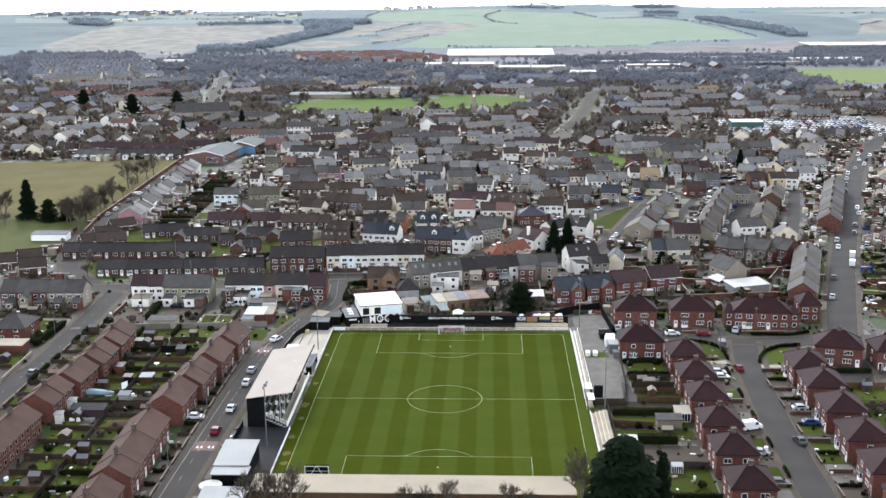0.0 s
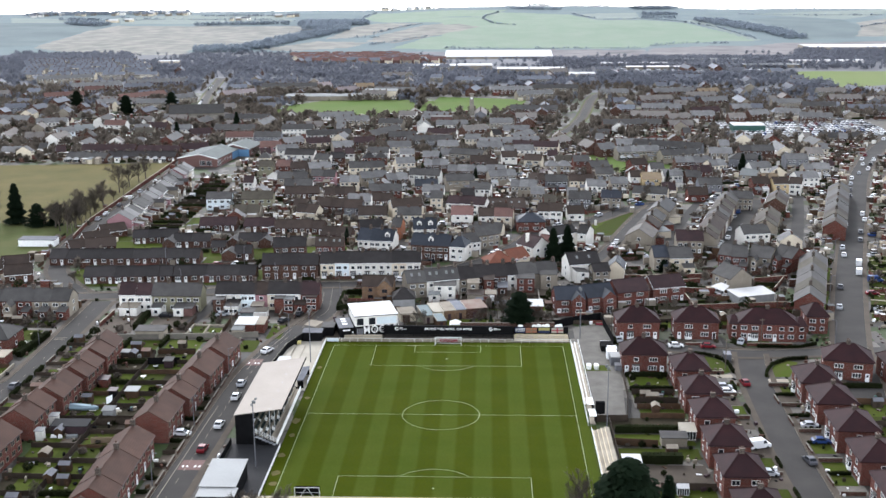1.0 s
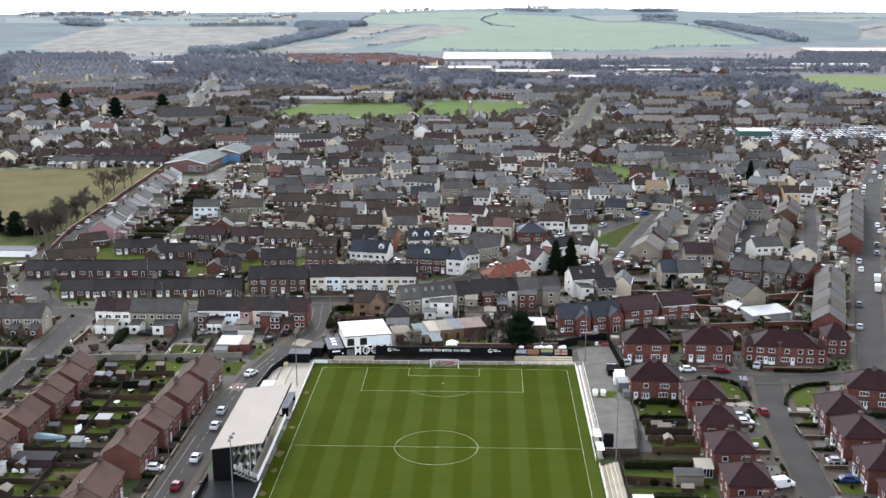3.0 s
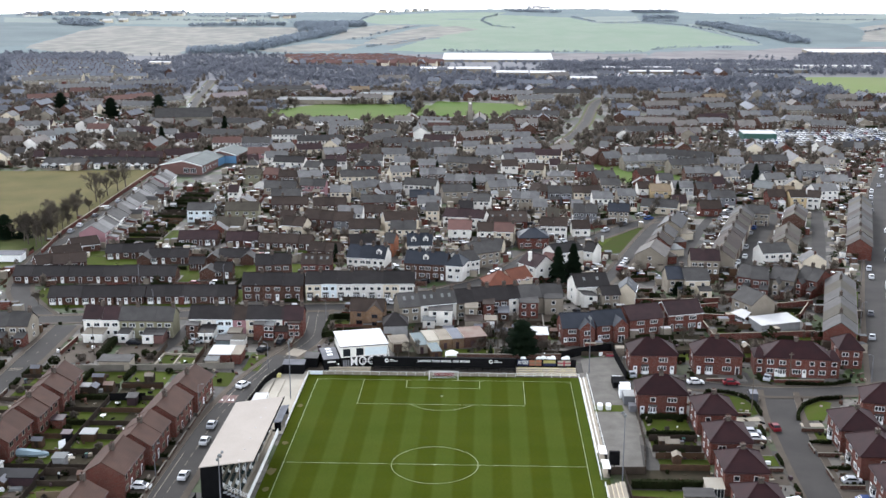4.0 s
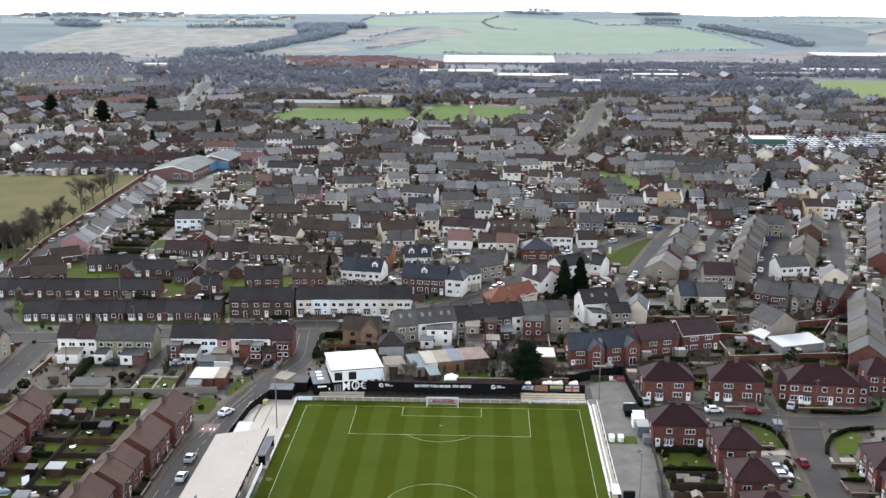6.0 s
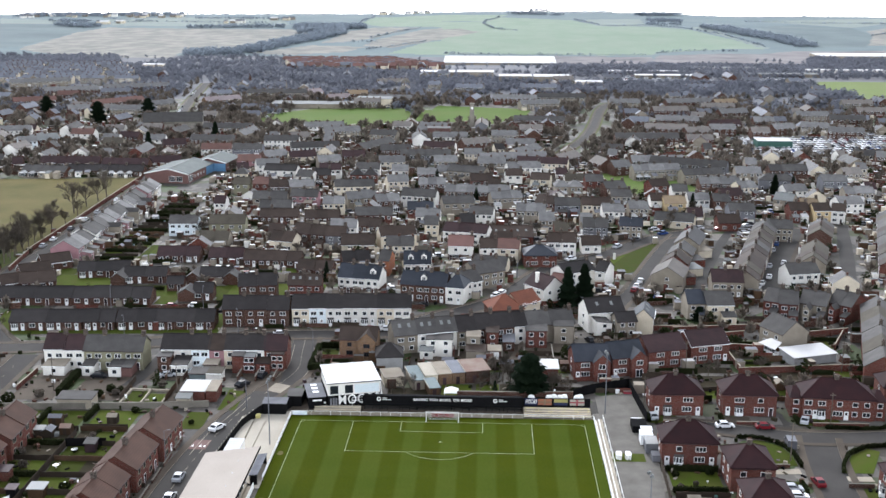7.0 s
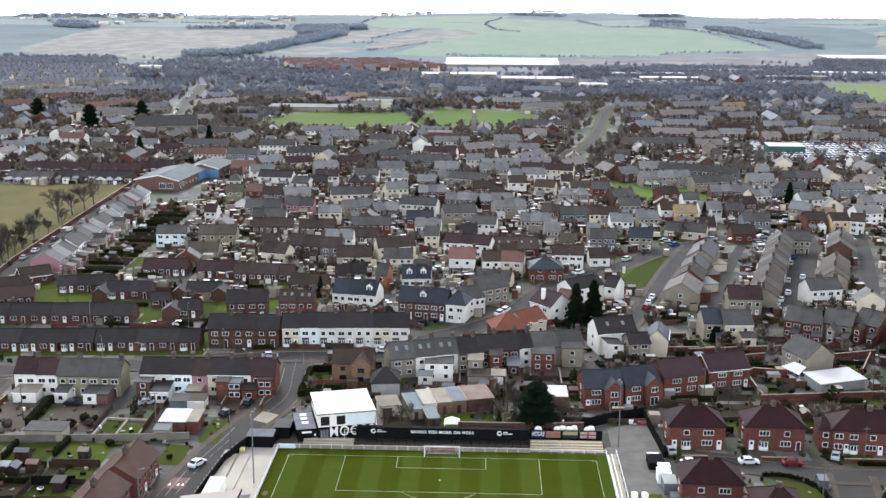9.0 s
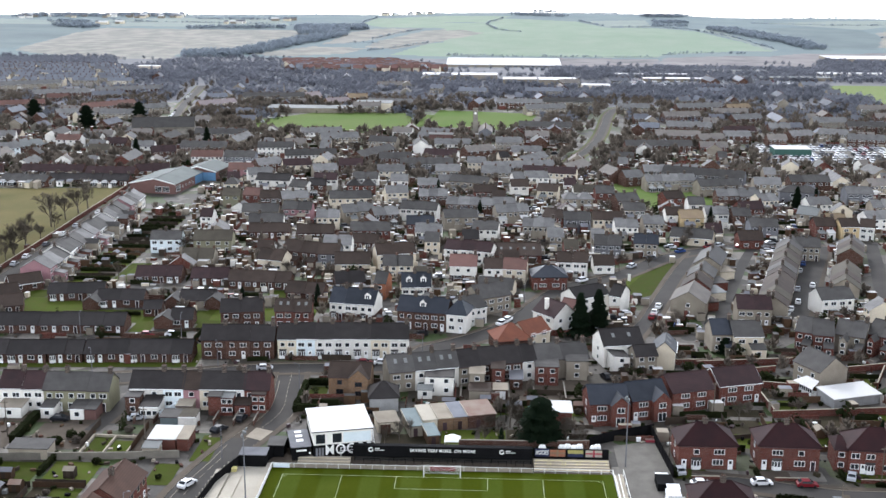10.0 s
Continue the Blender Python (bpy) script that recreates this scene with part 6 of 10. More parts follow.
def goal(y, s):
    g = thing("football_goal", pose(0, y, 0.06, 0, 0, 0 if s > 0 else 180), "white football goal with a net on the goal line", "goal", "goals")
    for x in (-3.66, 3.66):
        part("post", Shape().bar((x, 0, 0), (x, 0, 2.44), 0.08, 0.08, "paintwhite", 8), g)
        part("stanchion", Shape().bar((x, 0, 2.44), (x, 0.9, 2.3), 0.04, 0.04, "paintwhite").bar((x, 0.9, 2.3), (x, 1.9, 0), 0.04, 0.04, "paintwhite"), g)
    part("crossbar", Shape().bar((-3.7, 0, 2.44), (3.7, 0, 2.44), 0.08, 0.08, "paintwhite", 8), g)
    net = Shape()
    for i in range(25):
        x = -3.66 + 7.32 * i / 24
        net.bar((x, 0.9, 2.3), (x, 1.9, 0.02), 0.012, 0.012, "paintwhite", 3)
    for i in range(8):
        k = i / 8
        net.bar((-3.66, 0.9 + k, 2.3 * (1 - k)), (3.66, 0.9 + k, 2.3 * (1 - k)), 0.012, 0.012, "paintwhite", 3)
    net.bar((-3.66, 1.9, 0.03), (3.66, 1.9, 0.03), 0.03, 0.03, "paintwhite", 4)
    part("net", net, g, "thin white net")


goal(HALF_L, 1)
goal(-HALF_L, -1)
# a folded training goal at the near corner
tg = thing("training_goal", pose(-25.2, -44, 0.06), "black netted training goal with white frame on the grass", "goal")
part("net", Shape().box(-2.45, 0.9, 0.05, 2.45, 0.94, 2.0, "black"), tg, "black net panel")
for x in (-2.5, 2.5):
    part("post", Shape().bar((x, 0, 0), (x, 0, 2.1), 0.06, 0.06, "paintwhite", 6).bar((x, 0, 2.1), (x, 1.0, 0), 0.04, 0.04, "paintwhite"), tg)
part("crossbar", Shape().bar((-2.5, 0, 2.1), (2.5, 0, 2.1), 0.06, 0.06, "paintwhite", 6), tg)
for x in (-1.4, 1.2):
    part("brace", Shape().bar((x, 0.4, 0), (0, 0.4, 2.05), 0.05, 0.05, "paintwhite", 5), tg)
part("rail", Shape().bar((-2.5, 0.5, 0.8), (2.5, 0.5, 0.8), 0.04, 0.04, "paintwhite", 5), tg)

# hard standing round the pitch
sheet("hardstanding", [(-46, 15), (-34.9, 15), (-34.9, 56), (-46, 52)], "palepaving", "pale concrete standing beside the pitch", 0.05, "pavement")
sheet("hardstanding", [(-46, -62), (-34.9, -62), (-34.9, -18), (-46, -18)], "yardtar", "dark tarmac yard beside the stand", 0.05, "pavement")
# paving tone darkens this concrete, painting the end terrace's shade onto it
sheet("hardstanding", [(-36, 53.5), (34.4, 53.5), (34.4, 64), (-36, 64)], "paving", "concrete strip behind the goal, toned dark for shade", 0.045, "pavement")
sheet("car_park", [(35.6, -3), (43.6, -3), (46, 30), (46.4, 72), (36, 68)], "gravel", "worn grey car park surface", 0.055, "car park")
sheet("verge_grass", [(34.4, -54), (36.2, -54), (36.2, -6), (34.4, -6)], "lawn", "narrow grass strip", 0.05)


def rail(name, x0, y0, x1, y1, h, label, infill=None, step=2.4, mat="paintwhite"):
    """A perimeter rail: posts, a top rail and a panel below."""
    n = max(2, round(math.hypot(x1 - x0, y1 - y0) / step))
    L = math.hypot(x1 - x0, y1 - y0)
    r = thing(name, line_matrix(x0, y0, x1, y1), label, "railing")
    part("top_rail", Shape().bar((0, 0, h), (L, 0, h), 0.05, 0.05, mat, 6), r)
    post = kept(("railpost", h, mat), lambda: Shape().bar((0, 0, 0), (0, 0, h), 0.045, 0.045, mat, 5).mesh("post"))
    for i in range(n + 1):
        part("post", post, r, at=Matrix.Translation((L * i / n, 0, 0)))
    if infill:
        part("panel", Shape().box(0, 0.06, 0.12, L, 0.1, h - 0.12, infill), r)
    else:
        part("mid_rail", Shape().bar((0, 0, h * 0.5), (L, 0, h * 0.5), 0.035, 0.035, mat, 5), r)
    return r


rail("perimeter_rail", -34.9, -48, -34.9, -20, 1.05, "white panelled rail along the touchline", "paintwhite")
rail("perimeter_rail", -34.9, 19, -34.9, 53.5, 1.05, "white panelled rail along the touchline", "paintwhite")
rail("perimeter_rail", -34.9, 53.5, -19, 53.5, 1.05, "pale grey panelled rail behind the goal line", "greyrender")
rail("perimeter_rail", -19, 53.5, 18.3, 53.5, 1.05, "grey panelled rail behind the goal", "greyrender")
rail("perimeter_rail", 18.3, 53.5, 34.4, 53.5, 1.05, "pale steel rail behind the goal line")
rail("perimeter_rail", 34.4, -6, 34.4, 53.5, 1.05, "white steel rail along the touchline")
rail("perimeter_rail", 34.9, -50, 34.9, -9, 1.05, "white steel rail along the touchline")

# the seated stand
st = thing("grandstand", pose(-45, -18.3, 0), "black-clad seated stand with a pale sloping sheet roof", "stand")
D, L = 10.6, 33.6
roof = Shape()
p = [(-0.3, -0.3, 7.0), (D, -0.3, 8.6), (D, L + 0.3, 8.6), (-0.3, L + 0.3, 7.0)]
roof.solid(p + [(x, y, z + 0.18) for x, y, z in p], [(3, 2, 1, 0), (4, 5, 6, 7), (0, 1, 5, 4), (1, 2, 6, 5), (2, 3, 7, 6), (3, 0, 4, 7)], "standsheet")
part("roof", roof, st, "pale sloping sheet roof")
part("roof_fascia", Shape().box(D, -0.3, 8.3, D + 0.08, L + 0.3, 8.82, "black"), st)
part("back_wall", Shape().box(-0.1, 0, 0, 0.1, L, 7.0, "black"), st)
for y in (0, L - 0.1):
    part("end_wall", Shape().solid([(0.1, y, 0), (4.2, y, 0), (4.2, y, 7.6), (0.1, y, 7.0), (0.1, y + 0.1, 0), (4.2, y + 0.1, 0), (4.2, y + 0.1, 7.6), (0.1, y + 0.1, 7.0)], [(0, 1, 2, 3), (7, 6, 5, 4), (1, 5, 6, 2), (0, 3, 7, 4)], "black"), st, "black sheet end wall")
for y in (-0.06, L + 0.0):
    part("skirt", Shape().solid([(4.2, y, 0), (8.9, y, 0), (8.9, y, 0.5), (4.2, y, 2.6), (4.2, y + 0.06, 0), (8.9, y + 0.06, 0), (8.9, y + 0.06, 0.5), (4.2, y + 0.06, 2.6)], [(0, 1, 2, 3), (7, 6, 5, 4), (1, 5, 6, 2), (3, 2, 6, 7)], "black"), st, "black panel under the tiers")
for k in range(7):
    x1, z = 8.9 - k * 1.1, 0.5 + k * 0.5
    part("tier", Shape().box(max(0.12, x1 - 1.1), 0.15, 0, x1, L - 0.15, z, "concrete"), st)
part("front_wall", Shape().box(8.95, 0.1, 0, 9.1, L - 0.1, 1.2, "paintwhite"), st, "white front wall")
seat = kept("seat", lambda: Shape().box(-0.2, -0.2, 0, 0.22, 0.2, 0.42, "seatdark").box(-0.24, -0.2, 0.4, -0.18, 0.2, 0.85, "seatdark").mesh("seat"))
pale = kept("paleseat", lambda: Shape().box(-0.2, -0.2, 0, 0.22, 0.2, 0.42, "upvc").box(-0.24, -0.2, 0.4, -0.18, 0.2, 0.85, "upvc").mesh("seat"))
for k in range(1, 7):
    for i in range(40):
        y = 0.9 + i * (L - 1.8) / 39
        if i % 10 in (9,):
            continue
        part("seat", pale if (i // 2 + k) % 4 == 0 else seat, st, at=Matrix.Translation((8.3 - k * 1.1, y, 0.5 + k * 0.5)))
for i in range(7):
    y = 0.3 + i * (L - 0.6) / 6
    part("column", kept("standcol", lambda: Shape().bar((0, 0, 0), (0, 0, 8.2), 0.1, 0.1, "metal", 6).mesh("column")), st, at=Matrix.Translation((7.6, y, 0.3)))
for i in range(8):
    part("stair_rail", kept("stairrail", lambda: Shape().bar((0, 0, 0), (0, 0, 1.3), 0.04, 0.04, "paintwhite", 4).mesh("stair_rail")), st, at=Matrix.Translation((9.0 - i * 0.62, -0.15, 0.35 + i * 0.28)))
for dz in (0.6, 1.0, 1.3):
    part("handrail", Shape().bar((9.0, -0.15, 0.35 + dz), (4.4, -0.15, 2.45 + dz), 0.045, 0.045, "paintwhite", 5), st, "white steel handrail")
for i in range(6):
    part("step", Shape().box(8.9 - i * 0.75 - 0.75, -0.9, 0.3 + i * 0.34, 8.9 - i * 0.75, -0.12, 0.38 + i * 0.34, "metal"), st, "grey steel tread")
take(-40, 0, 0, 6, 19)
hut = thing("store_hut", pose(-44.5, 26.4, 0), "white box store cabin beside the stand", "hut")
part("wall", Shape().box(0, 0, 0, 3.0, 7.2, 2.4, "white"), hut)
part("roof", Shape().box(-0.12, -0.12, 2.4, 3.12, 7.32, 2.55, "white_sheet"), hut)
dug = thing("dugout", pose(-37.0, 16.6, 0), "long grey-roofed dugout shelter beside the rail", "dugout")
part("shell", Shape().box(0, 0, 0, 0.15, 10, 2.0, "concrete").box(0, 0, 0, 1.5, 0.12, 1.95, "black").box(0, 9.88, 0, 1.5, 10, 1.95, "black"), dug)
part("roof", Shape().solid([(-0.2, -0.1, 2.0), (1.7, -0.1, 2.25), (1.7, 10.1, 2.25), (-0.2, 10.1, 2.0), (-0.2, -0.1, 2.1), (1.7, -0.1, 2.35), (1.7, 10.1, 2.35), (-0.2, 10.1, 2.1)], [(4, 5, 6, 7), (3, 2, 1, 0), (0, 1, 5, 4), (1, 2, 6, 5), (2, 3, 7, 6), (3, 0, 4, 7)], "palegrey"), dug, "grey sheet roof")
part("bench", Shape().box(0.3, 0.2, 0.3, 0.75, 9.8, 0.45, "seatdark"), dug)
# two long steps of standing beyond the stand
for x, z in ((-45, 0.6), (-42.4, 0.35)):
    tagged(part("terrace_step", Shape().box(x, 23, 0, x + 2.3, 49, z, "palepaving")), "pale concrete standing step", "terrace step", "side terrace")


def box_hut(name, x0, y0, x1, y1, h, wall, roofmat, label, slope=0.4, category="building", turn=0):
    b = thing(name, pose(x0, y0, 0, 0, 0, turn), label, category)
    w, d = x1 - x0, y1 - y0
    part("wall", Shape().solid([(0, 0, 0), (w, 0, 0), (w, d, 0), (0, d, 0), (0, 0, h), (w, 0, h), (w, d, h + slope), (0, d, h + slope)], [(0, 1, 5, 4), (1, 2, 6, 5), (2, 3, 7, 6), (3, 0, 4, 7)], wall), b)
    o = 0.25
    r = [(-o, -o, h), (w + o, -o, h), (w + o, d + o, h + slope), (-o, d + o, h + slope)]
    part("roof", Shape().solid(r + [(x, y, z + 0.16) for x, y, z in r], [(4, 5, 6, 7), (0, 1, 5, 4), (1, 2, 6, 5), (2, 3, 7, 6), (3, 0, 4, 7)], roofmat), b)
    take((x0 + x1) / 2, (y0 + y1) / 2, 0, abs(w) / 2, abs(d) / 2)
    return b


box_hut("refreshment_block", -46, -47, -39, -35.4, 3.6, "black", "palesheet_w", "black building with a white sheet roof", 0.5)
box_hut("refreshment_block", -45.8, -50.6, -38.6, -47.2, 3.2, "black", "palesheet_w", "low black building with a white roof", 0.1)
box_hut("refreshment_block", -45.6, -66, -36.8, -57, 3.3, "black", "palesheet_w", "black building with a white sheet roof", 0.2)
tank = thing("water_tank", pose(-45.3, -53.6, 0), "round tank with a white lid", "tank")
part("drum", Shape().prism([(2.2 * math.cos(math.tau * i / 28), 2.2 * math.sin(math.tau * i / 28)) for i in range(28)], 0, 2.2, "metal"), tank)
part("lid", Shape().prism([(2.35 * math.cos(math.tau * i / 28), 2.35 * math.sin(math.tau * i / 28)) for i in range(28)], 2.2, 2.4, "white_sheet"), tank)

# the near end cover
ne = thing("end_cover", pose(-36.3, -60, 0), "low covered end with a pale cream roof", "stand")
p = [(0, 0, 4.0), (64.3, 0, 4.0), (64.3, 8, 4.1), (0, 8, 4.1)]
part("roof", Shape().solid(p + [(x, y, z + 0.15) for x, y, z in p], [(4, 5, 6, 7), (0, 1, 5, 4), (1, 2, 6, 5), (2, 3, 7, 6), (3, 0, 4, 7)], "endsheet"), ne, "pale cream sheet roof")
part("back_wall", Shape().box(0, -0.15, 0, 64.3, 0, 4.05, "wood"), ne, "brown timber back wall")
for i in range(9):
    part("column", kept("necol", lambda: Shape().bar((0, 0, 0), (0, 0, 4), 0.08, 0.08, "metal", 6).mesh("column")), ne, at=Matrix.Translation((0.3 + i * 7.96, 7.6, 0)))
for k in range(3):
    part("step", Shape().box(0.2, 0.2, 0, 64, 5.6 - k * 1.7, 0.3 + 0.3 * k, "concrete"), ne)

# the far end: covered terrace with a lettered black fascia
fe = thing("covered_terrace", pose(-18.6, 57.6, 0), "covered terrace with a black lettered fascia behind the goal", "stand")
W = 36.8
p = [(-0.1, 0, 3.4), (W + 0.1, 0, 3.4), (W + 0.1, 3.1, 2.6), (-0.1, 3.1, 2.6)]
part("roof", Shape().solid(p + [(x, y, z + 0.12) for x, y, z in p], [(4, 5, 6, 7), (3, 2, 1, 0), (1, 2, 6, 5), (2, 3, 7, 6), (3, 0, 4, 7)], "black"), fe)
part("fascia", Shape().box(-0.15, -0.12, 1.1, W + 0.15, -0.02, 3.5, "black"), fe, "long black fascia board")
part("back_wall", Shape().box(0, 2.9, 0, W, 3.05, 2.6, "black"), fe)
# steps in dark asphalt tone, which paints in the shade under the roof
for k in range(4):
    part("step", Shape().box(0, 0.3 + k * 0.64, 0, W, 2.88, 0.2 + 0.2 * k, "asphalt"), fe)
for i in range(10):
    part("column", kept("fecol", lambda: Shape().bar((0, 0, 0), (0, 0, 3.35), 0.08, 0.08, "black", 6).mesh("column")), fe, at=Matrix.Translation((0.2 + i * (W - 0.4) / 9, 0.15, 0)))
for i in range(7):
    x = 2.2 + i * 5.2
    sh = Shape().bar((x, -1.2, 0), (x, -1.2, 1.15), 0.05, 0.05, "black", 5).bar((x + 3.4, -1.2, 0), (x + 3.4, -1.2, 1.15), 0.05, 0.05, "black", 5).bar((x, -1.2, 1.15), (x + 3.4, -1.2, 1.15), 0.05, 0.05, "black", 5).bar((x + 1.7, -1.2, 0), (x + 1.7, -1.2, 1.15), 0.05, 0.05, "black", 5)
    part("crush_barrier", sh, fe, "black steel crush barrier")


def words(text, size, mat, parent, at, label, name="lettering"):
    cu = bpy.data.curves.new("words", "FONT")
    cu.body, cu.size, cu.align_x, cu.align_y, cu.extrude, cu.offset = text, size, "CENTER", "CENTER", 0.02, 0.022
    cu.space_character = 1.12
    tmp = bpy.data.objects.new("words", cu)
    scene.collection.objects.link(tmp)
    bpy.context.view_layer.update()
    me = bpy.data.meshes.new_from_object(tmp)
    bpy.data.objects.remove(tmp)
    me.materials.clear()
    me.materials.append(MATS[mat])
    return part(name, me, parent, label, at)


def fitted(ob, width, slant=0.0):
    """Squeezes lettering to a width, leaning it to the right."""
    xs = [v.co.x for v in ob.data.vertices]
    ob.data.transform(Matrix(((width / (max(xs) - min(xs)), slant, 0, 0), (0, 1, 0, 0), (0, 0, 1, 0), (0, 0, 0, 1))))


words("SAVING YOU MORE, ON MORE", 0.88, "paintwhite", fe, pose(18.4, -0.15, 2.65, 90, 0, 0), "white lettering on black")
for x in (3.6, 30.6):
    part("emblem", arc(0, 0, 0.4, 0.6, math.tau + 0.1, 0.24, "paintwhite").mesh("emblem"), fe, "white ring emblem", pose(x, -0.22, 2.75, 90, 0, 0))
    MB = Shape().box(x + 0.8, -0.16, 2.85, x + 1.8, -0.125, 3.02, "paintwhite").box(x + 0.8, -0.16, 2.5, x + 2.8, -0.125, 2.64, "paintwhite")
    part("unread_writing", MB, fe, "small white writing")

# the open cream terrace with banners
ot = thing("open_terrace", pose(18.6, 54.6, 0), "open cream terrace steps with steel barriers", "terrace")
for k in range(4):
    part("step", Shape().box(0, k * 1.0, 0, 15.4, 4.2, 0.25 + 0.2 * k, "concrete"), ot, "worn concrete step")
    part("nosing", Shape().box(0, k * 1.0, 0.254 + 0.2 * k, 15.4, k * 1.0 + 0.3, 0.27 + 0.2 * k, "fasciacream"), ot, "cream painted step edge")
for i in range(5):
    x = 0.4 + i * 3.0
    part("crush_barrier", Shape().bar((x, 1.6, 0.6), (x, 1.6, 1.75), 0.045, 0.045, "barrieryellow", 5).bar((x + 2.4, 1.6, 0.6), (x + 2.4, 1.6, 1.75), 0.045, 0.045, "barrieryellow", 5).bar((x, 1.6, 1.75), (x + 2.4, 1.6, 1.75), 0.045, 0.045, "barrieryellow", 5), ot, "cream steel barrier")
tagged(part("banner_wall", Shape().box(18.6, 60.2, 0, 34.2, 60.4, 2.5, "black")), "black board wall behind the open terrace", "wall")


def banner(x, w, ground, cross, bandmat=None):
    b = thing("banner", pose(x, 60.1, 0.85), "cloth banner hung on the black wall", "banner", "banners")
    part("cloth", Shape().box(0, -0.03, 0, w, 0, 1.5, ground), b)
    if cross:
        part("cross_bar", Shape().box(0, -0.05, 0.62, w, -0.032, 0.9, cross), b)
        part("cross_bar", Shape().box(w / 2 - 0.2, -0.07, 0, w / 2 + 0.2, -0.052, 1.5, cross), b)
    if bandmat:
        part("band", Shape().box(0, -0.05, 0, w, -0.032, 0.7, bandmat), b)


banner(22.0, 3.2, "flagorange", "tan")
banner(25.7, 3.2, "flagyellow", None, "flagnavy")
banner(29.4, 3.4, "palepaving", "flagred")
board = thing("name_board", pose(18.9, 60.1, 0.8), "navy board with slanted white writing", "sign")
part("panel", Shape().box(0, -0.04, 0, 3.0, 0, 1.7, "flagnavy"), board)
fitted(words("MOORS", 1.4, "paintwhite", board, pose(1.5, -0.07, 0.85, 90, 0, 0), "slanted white lettering"), 2.6, 0.2)
for i, (x, y) in enumerate(((20.5, 61.6), (24.6, 61.8), (25.8, 62.3), (27.2, 61.8), (28.3, 62.4), (31.2, 61.8), (32, 62.4))):
    bag = thing("bulk_bag", pose(x, y, 0), "pale filled bulk bag stacked behind the wall", "bag", "bulk bags")
    sh = Shape()
    n = 10
    for j, (z, r) in enumerate(((0, 0.7), (1.5, 0.75), (2.1, 0.8), (2.6, 0.62), (2.8, 0.2))):
        sh.v += [(r * math.cos(math.tau * q / n) * (1 + 0.08 * math.sin(3 * q + i)), r * math.sin(math.tau * q / n), z) for q in range(n)]
    for j in range(4):
        for q in range(n):
            sh.f.append((j * n + q, j * n + (q + 1) % n, (j + 1) * n + (q + 1) % n, (j + 1) * n + q))
            sh.m.append(sh.slot("paintwhite"))
    part("sack", sh, bag)

# cream steps left of the covered terrace, and the clubhouse
for k in range(3):
    tagged(part("terrace_step", Shape().box(-30, 54.6 + k * 1.1, 0, -19.2, 58.0, 0.25 + 0.25 * k, "concrete")), "worn concrete terrace step", "terrace step", "corner terrace")
    tagged(part("step_nosing", Shape().box(-30, 54.62 + k * 1.1, 0.254 + 0.25 * k, -19.2, 54.9 + k * 1.1, 0.27 + 0.25 * k, "fasciacream")), "cream painted edge of a terrace step", "step edge", "corner terrace")
cb = thing("clubhouse", pose(-26.9, 57.7, 0, 0, 0, 15), "white two-storey clubhouse with a black lower wall and white flat roof", "building")
part("wall", Shape().box(0, 0, 0, 12.2, 13, 6.0, "white"), cb)
part("lower_cladding", Shape().box(-0.06, -0.06, 0, 12.26, 13.06, 3.1, "black"), cb, "black lower cladding")
part("roof", Shape().box(-0.35, -0.35, 6.0, 12.55, 13.35, 6.22, "black", "white_sheet"), cb, "white flat roof with a black edge")
for x in (1.45, 4.9):
    part("window", Shape().box(-0.95, -0.05, 0, 0.95, 0.02, 2.0, "glass").box(-0.04, -0.08, 0, 0.04, -0.05, 2.0, "black").box(-0.95, -0.08, 0.96, 0.95, -0.05, 1.04, "black"), cb, "large dark glazed window", Matrix.Translation((x, 0, 3.45)))
for i in range(8):
    part("stair_tread", kept("cstair", lambda: Shape().box(0, 0, 0, 1.0, 0.34, 0.06, "metal").mesh("stair_tread")), cb, "grey steel stair tread", Matrix.Translation((12.3, 3.2 + i * 0.36, 0.5 + i * 0.36)))
part("stair_rail", Shape().bar((13.2, 3.0, 1.4), (13.2, 6.2, 4.6), 0.05, 0.05, "paintwhite", 5).bar((13.2, 3.0, 0), (13.2, 3.0, 1.4), 0.05, 0.05, "paintwhite", 5).bar((13.2, 6.2, 0), (13.2, 6.2, 4.6), 0.05, 0.05, "paintwhite", 5), cb, "white stair handrail")
part("panel", Shape().box(6.2, -0.05, 3.4, 12.0, -0.01, 5.5, "lightblue"), cb, "pale wall panel")
fitted(words("MOORS", 3.2, "paintwhite", cb, pose(7.2, -0.12, 1.85, 90, 0, 0), "large white lettering on black cladding"), 9.6)
for k in range(3):
    part("sign_panel", Shape().box(0.4 + k * 0.62, -0.1, 0.7, 0.85 + k * 0.62, -0.07, 2.5, "darkgrey"), cb, "dark grey sign panel")
part("railing", Shape().bar((5.5, -0.9, 2.6), (9.6, -0.9, 2.6), 0.06, 0.06, "paintwhite", 5).bar((5.5, -0.9, 1.9), (9.6, -0.9, 1.9), 0.06, 0.06, "paintwhite", 5).bar((5.5, -0.9, 0.6), (5.5, -0.9, 2.6), 0.06, 0.06, "paintwhite", 5).bar((9.6, -0.9, 0.6), (9.6, -0.9, 2.6), 0.06, 0.06, "paintwhite", 5), cb, "white railing")
bh = box_hut("turnstile_hut", -31.3, 56.9, -27.5, 65.2, 2.9, "black", "darkgrey", "black hut with a grey roof beside the clubhouse", 0.2, turn=15)
part("writing", Shape().box(0.9, -0.05, 1.9, 3.0, -0.01, 2.3, "paintwhite").box(3.5, -0.05, 1.2, 3.9, -0.01, 1.6, "paintwhite"), bh, "small white writing")
for k in (2.2, 4.6, 6.8):
    part("roof_light", Shape().box(1.2, k, 3.15, 2.6, k + 1.0, 3.3, "upvc"), bh, "pale roof light")
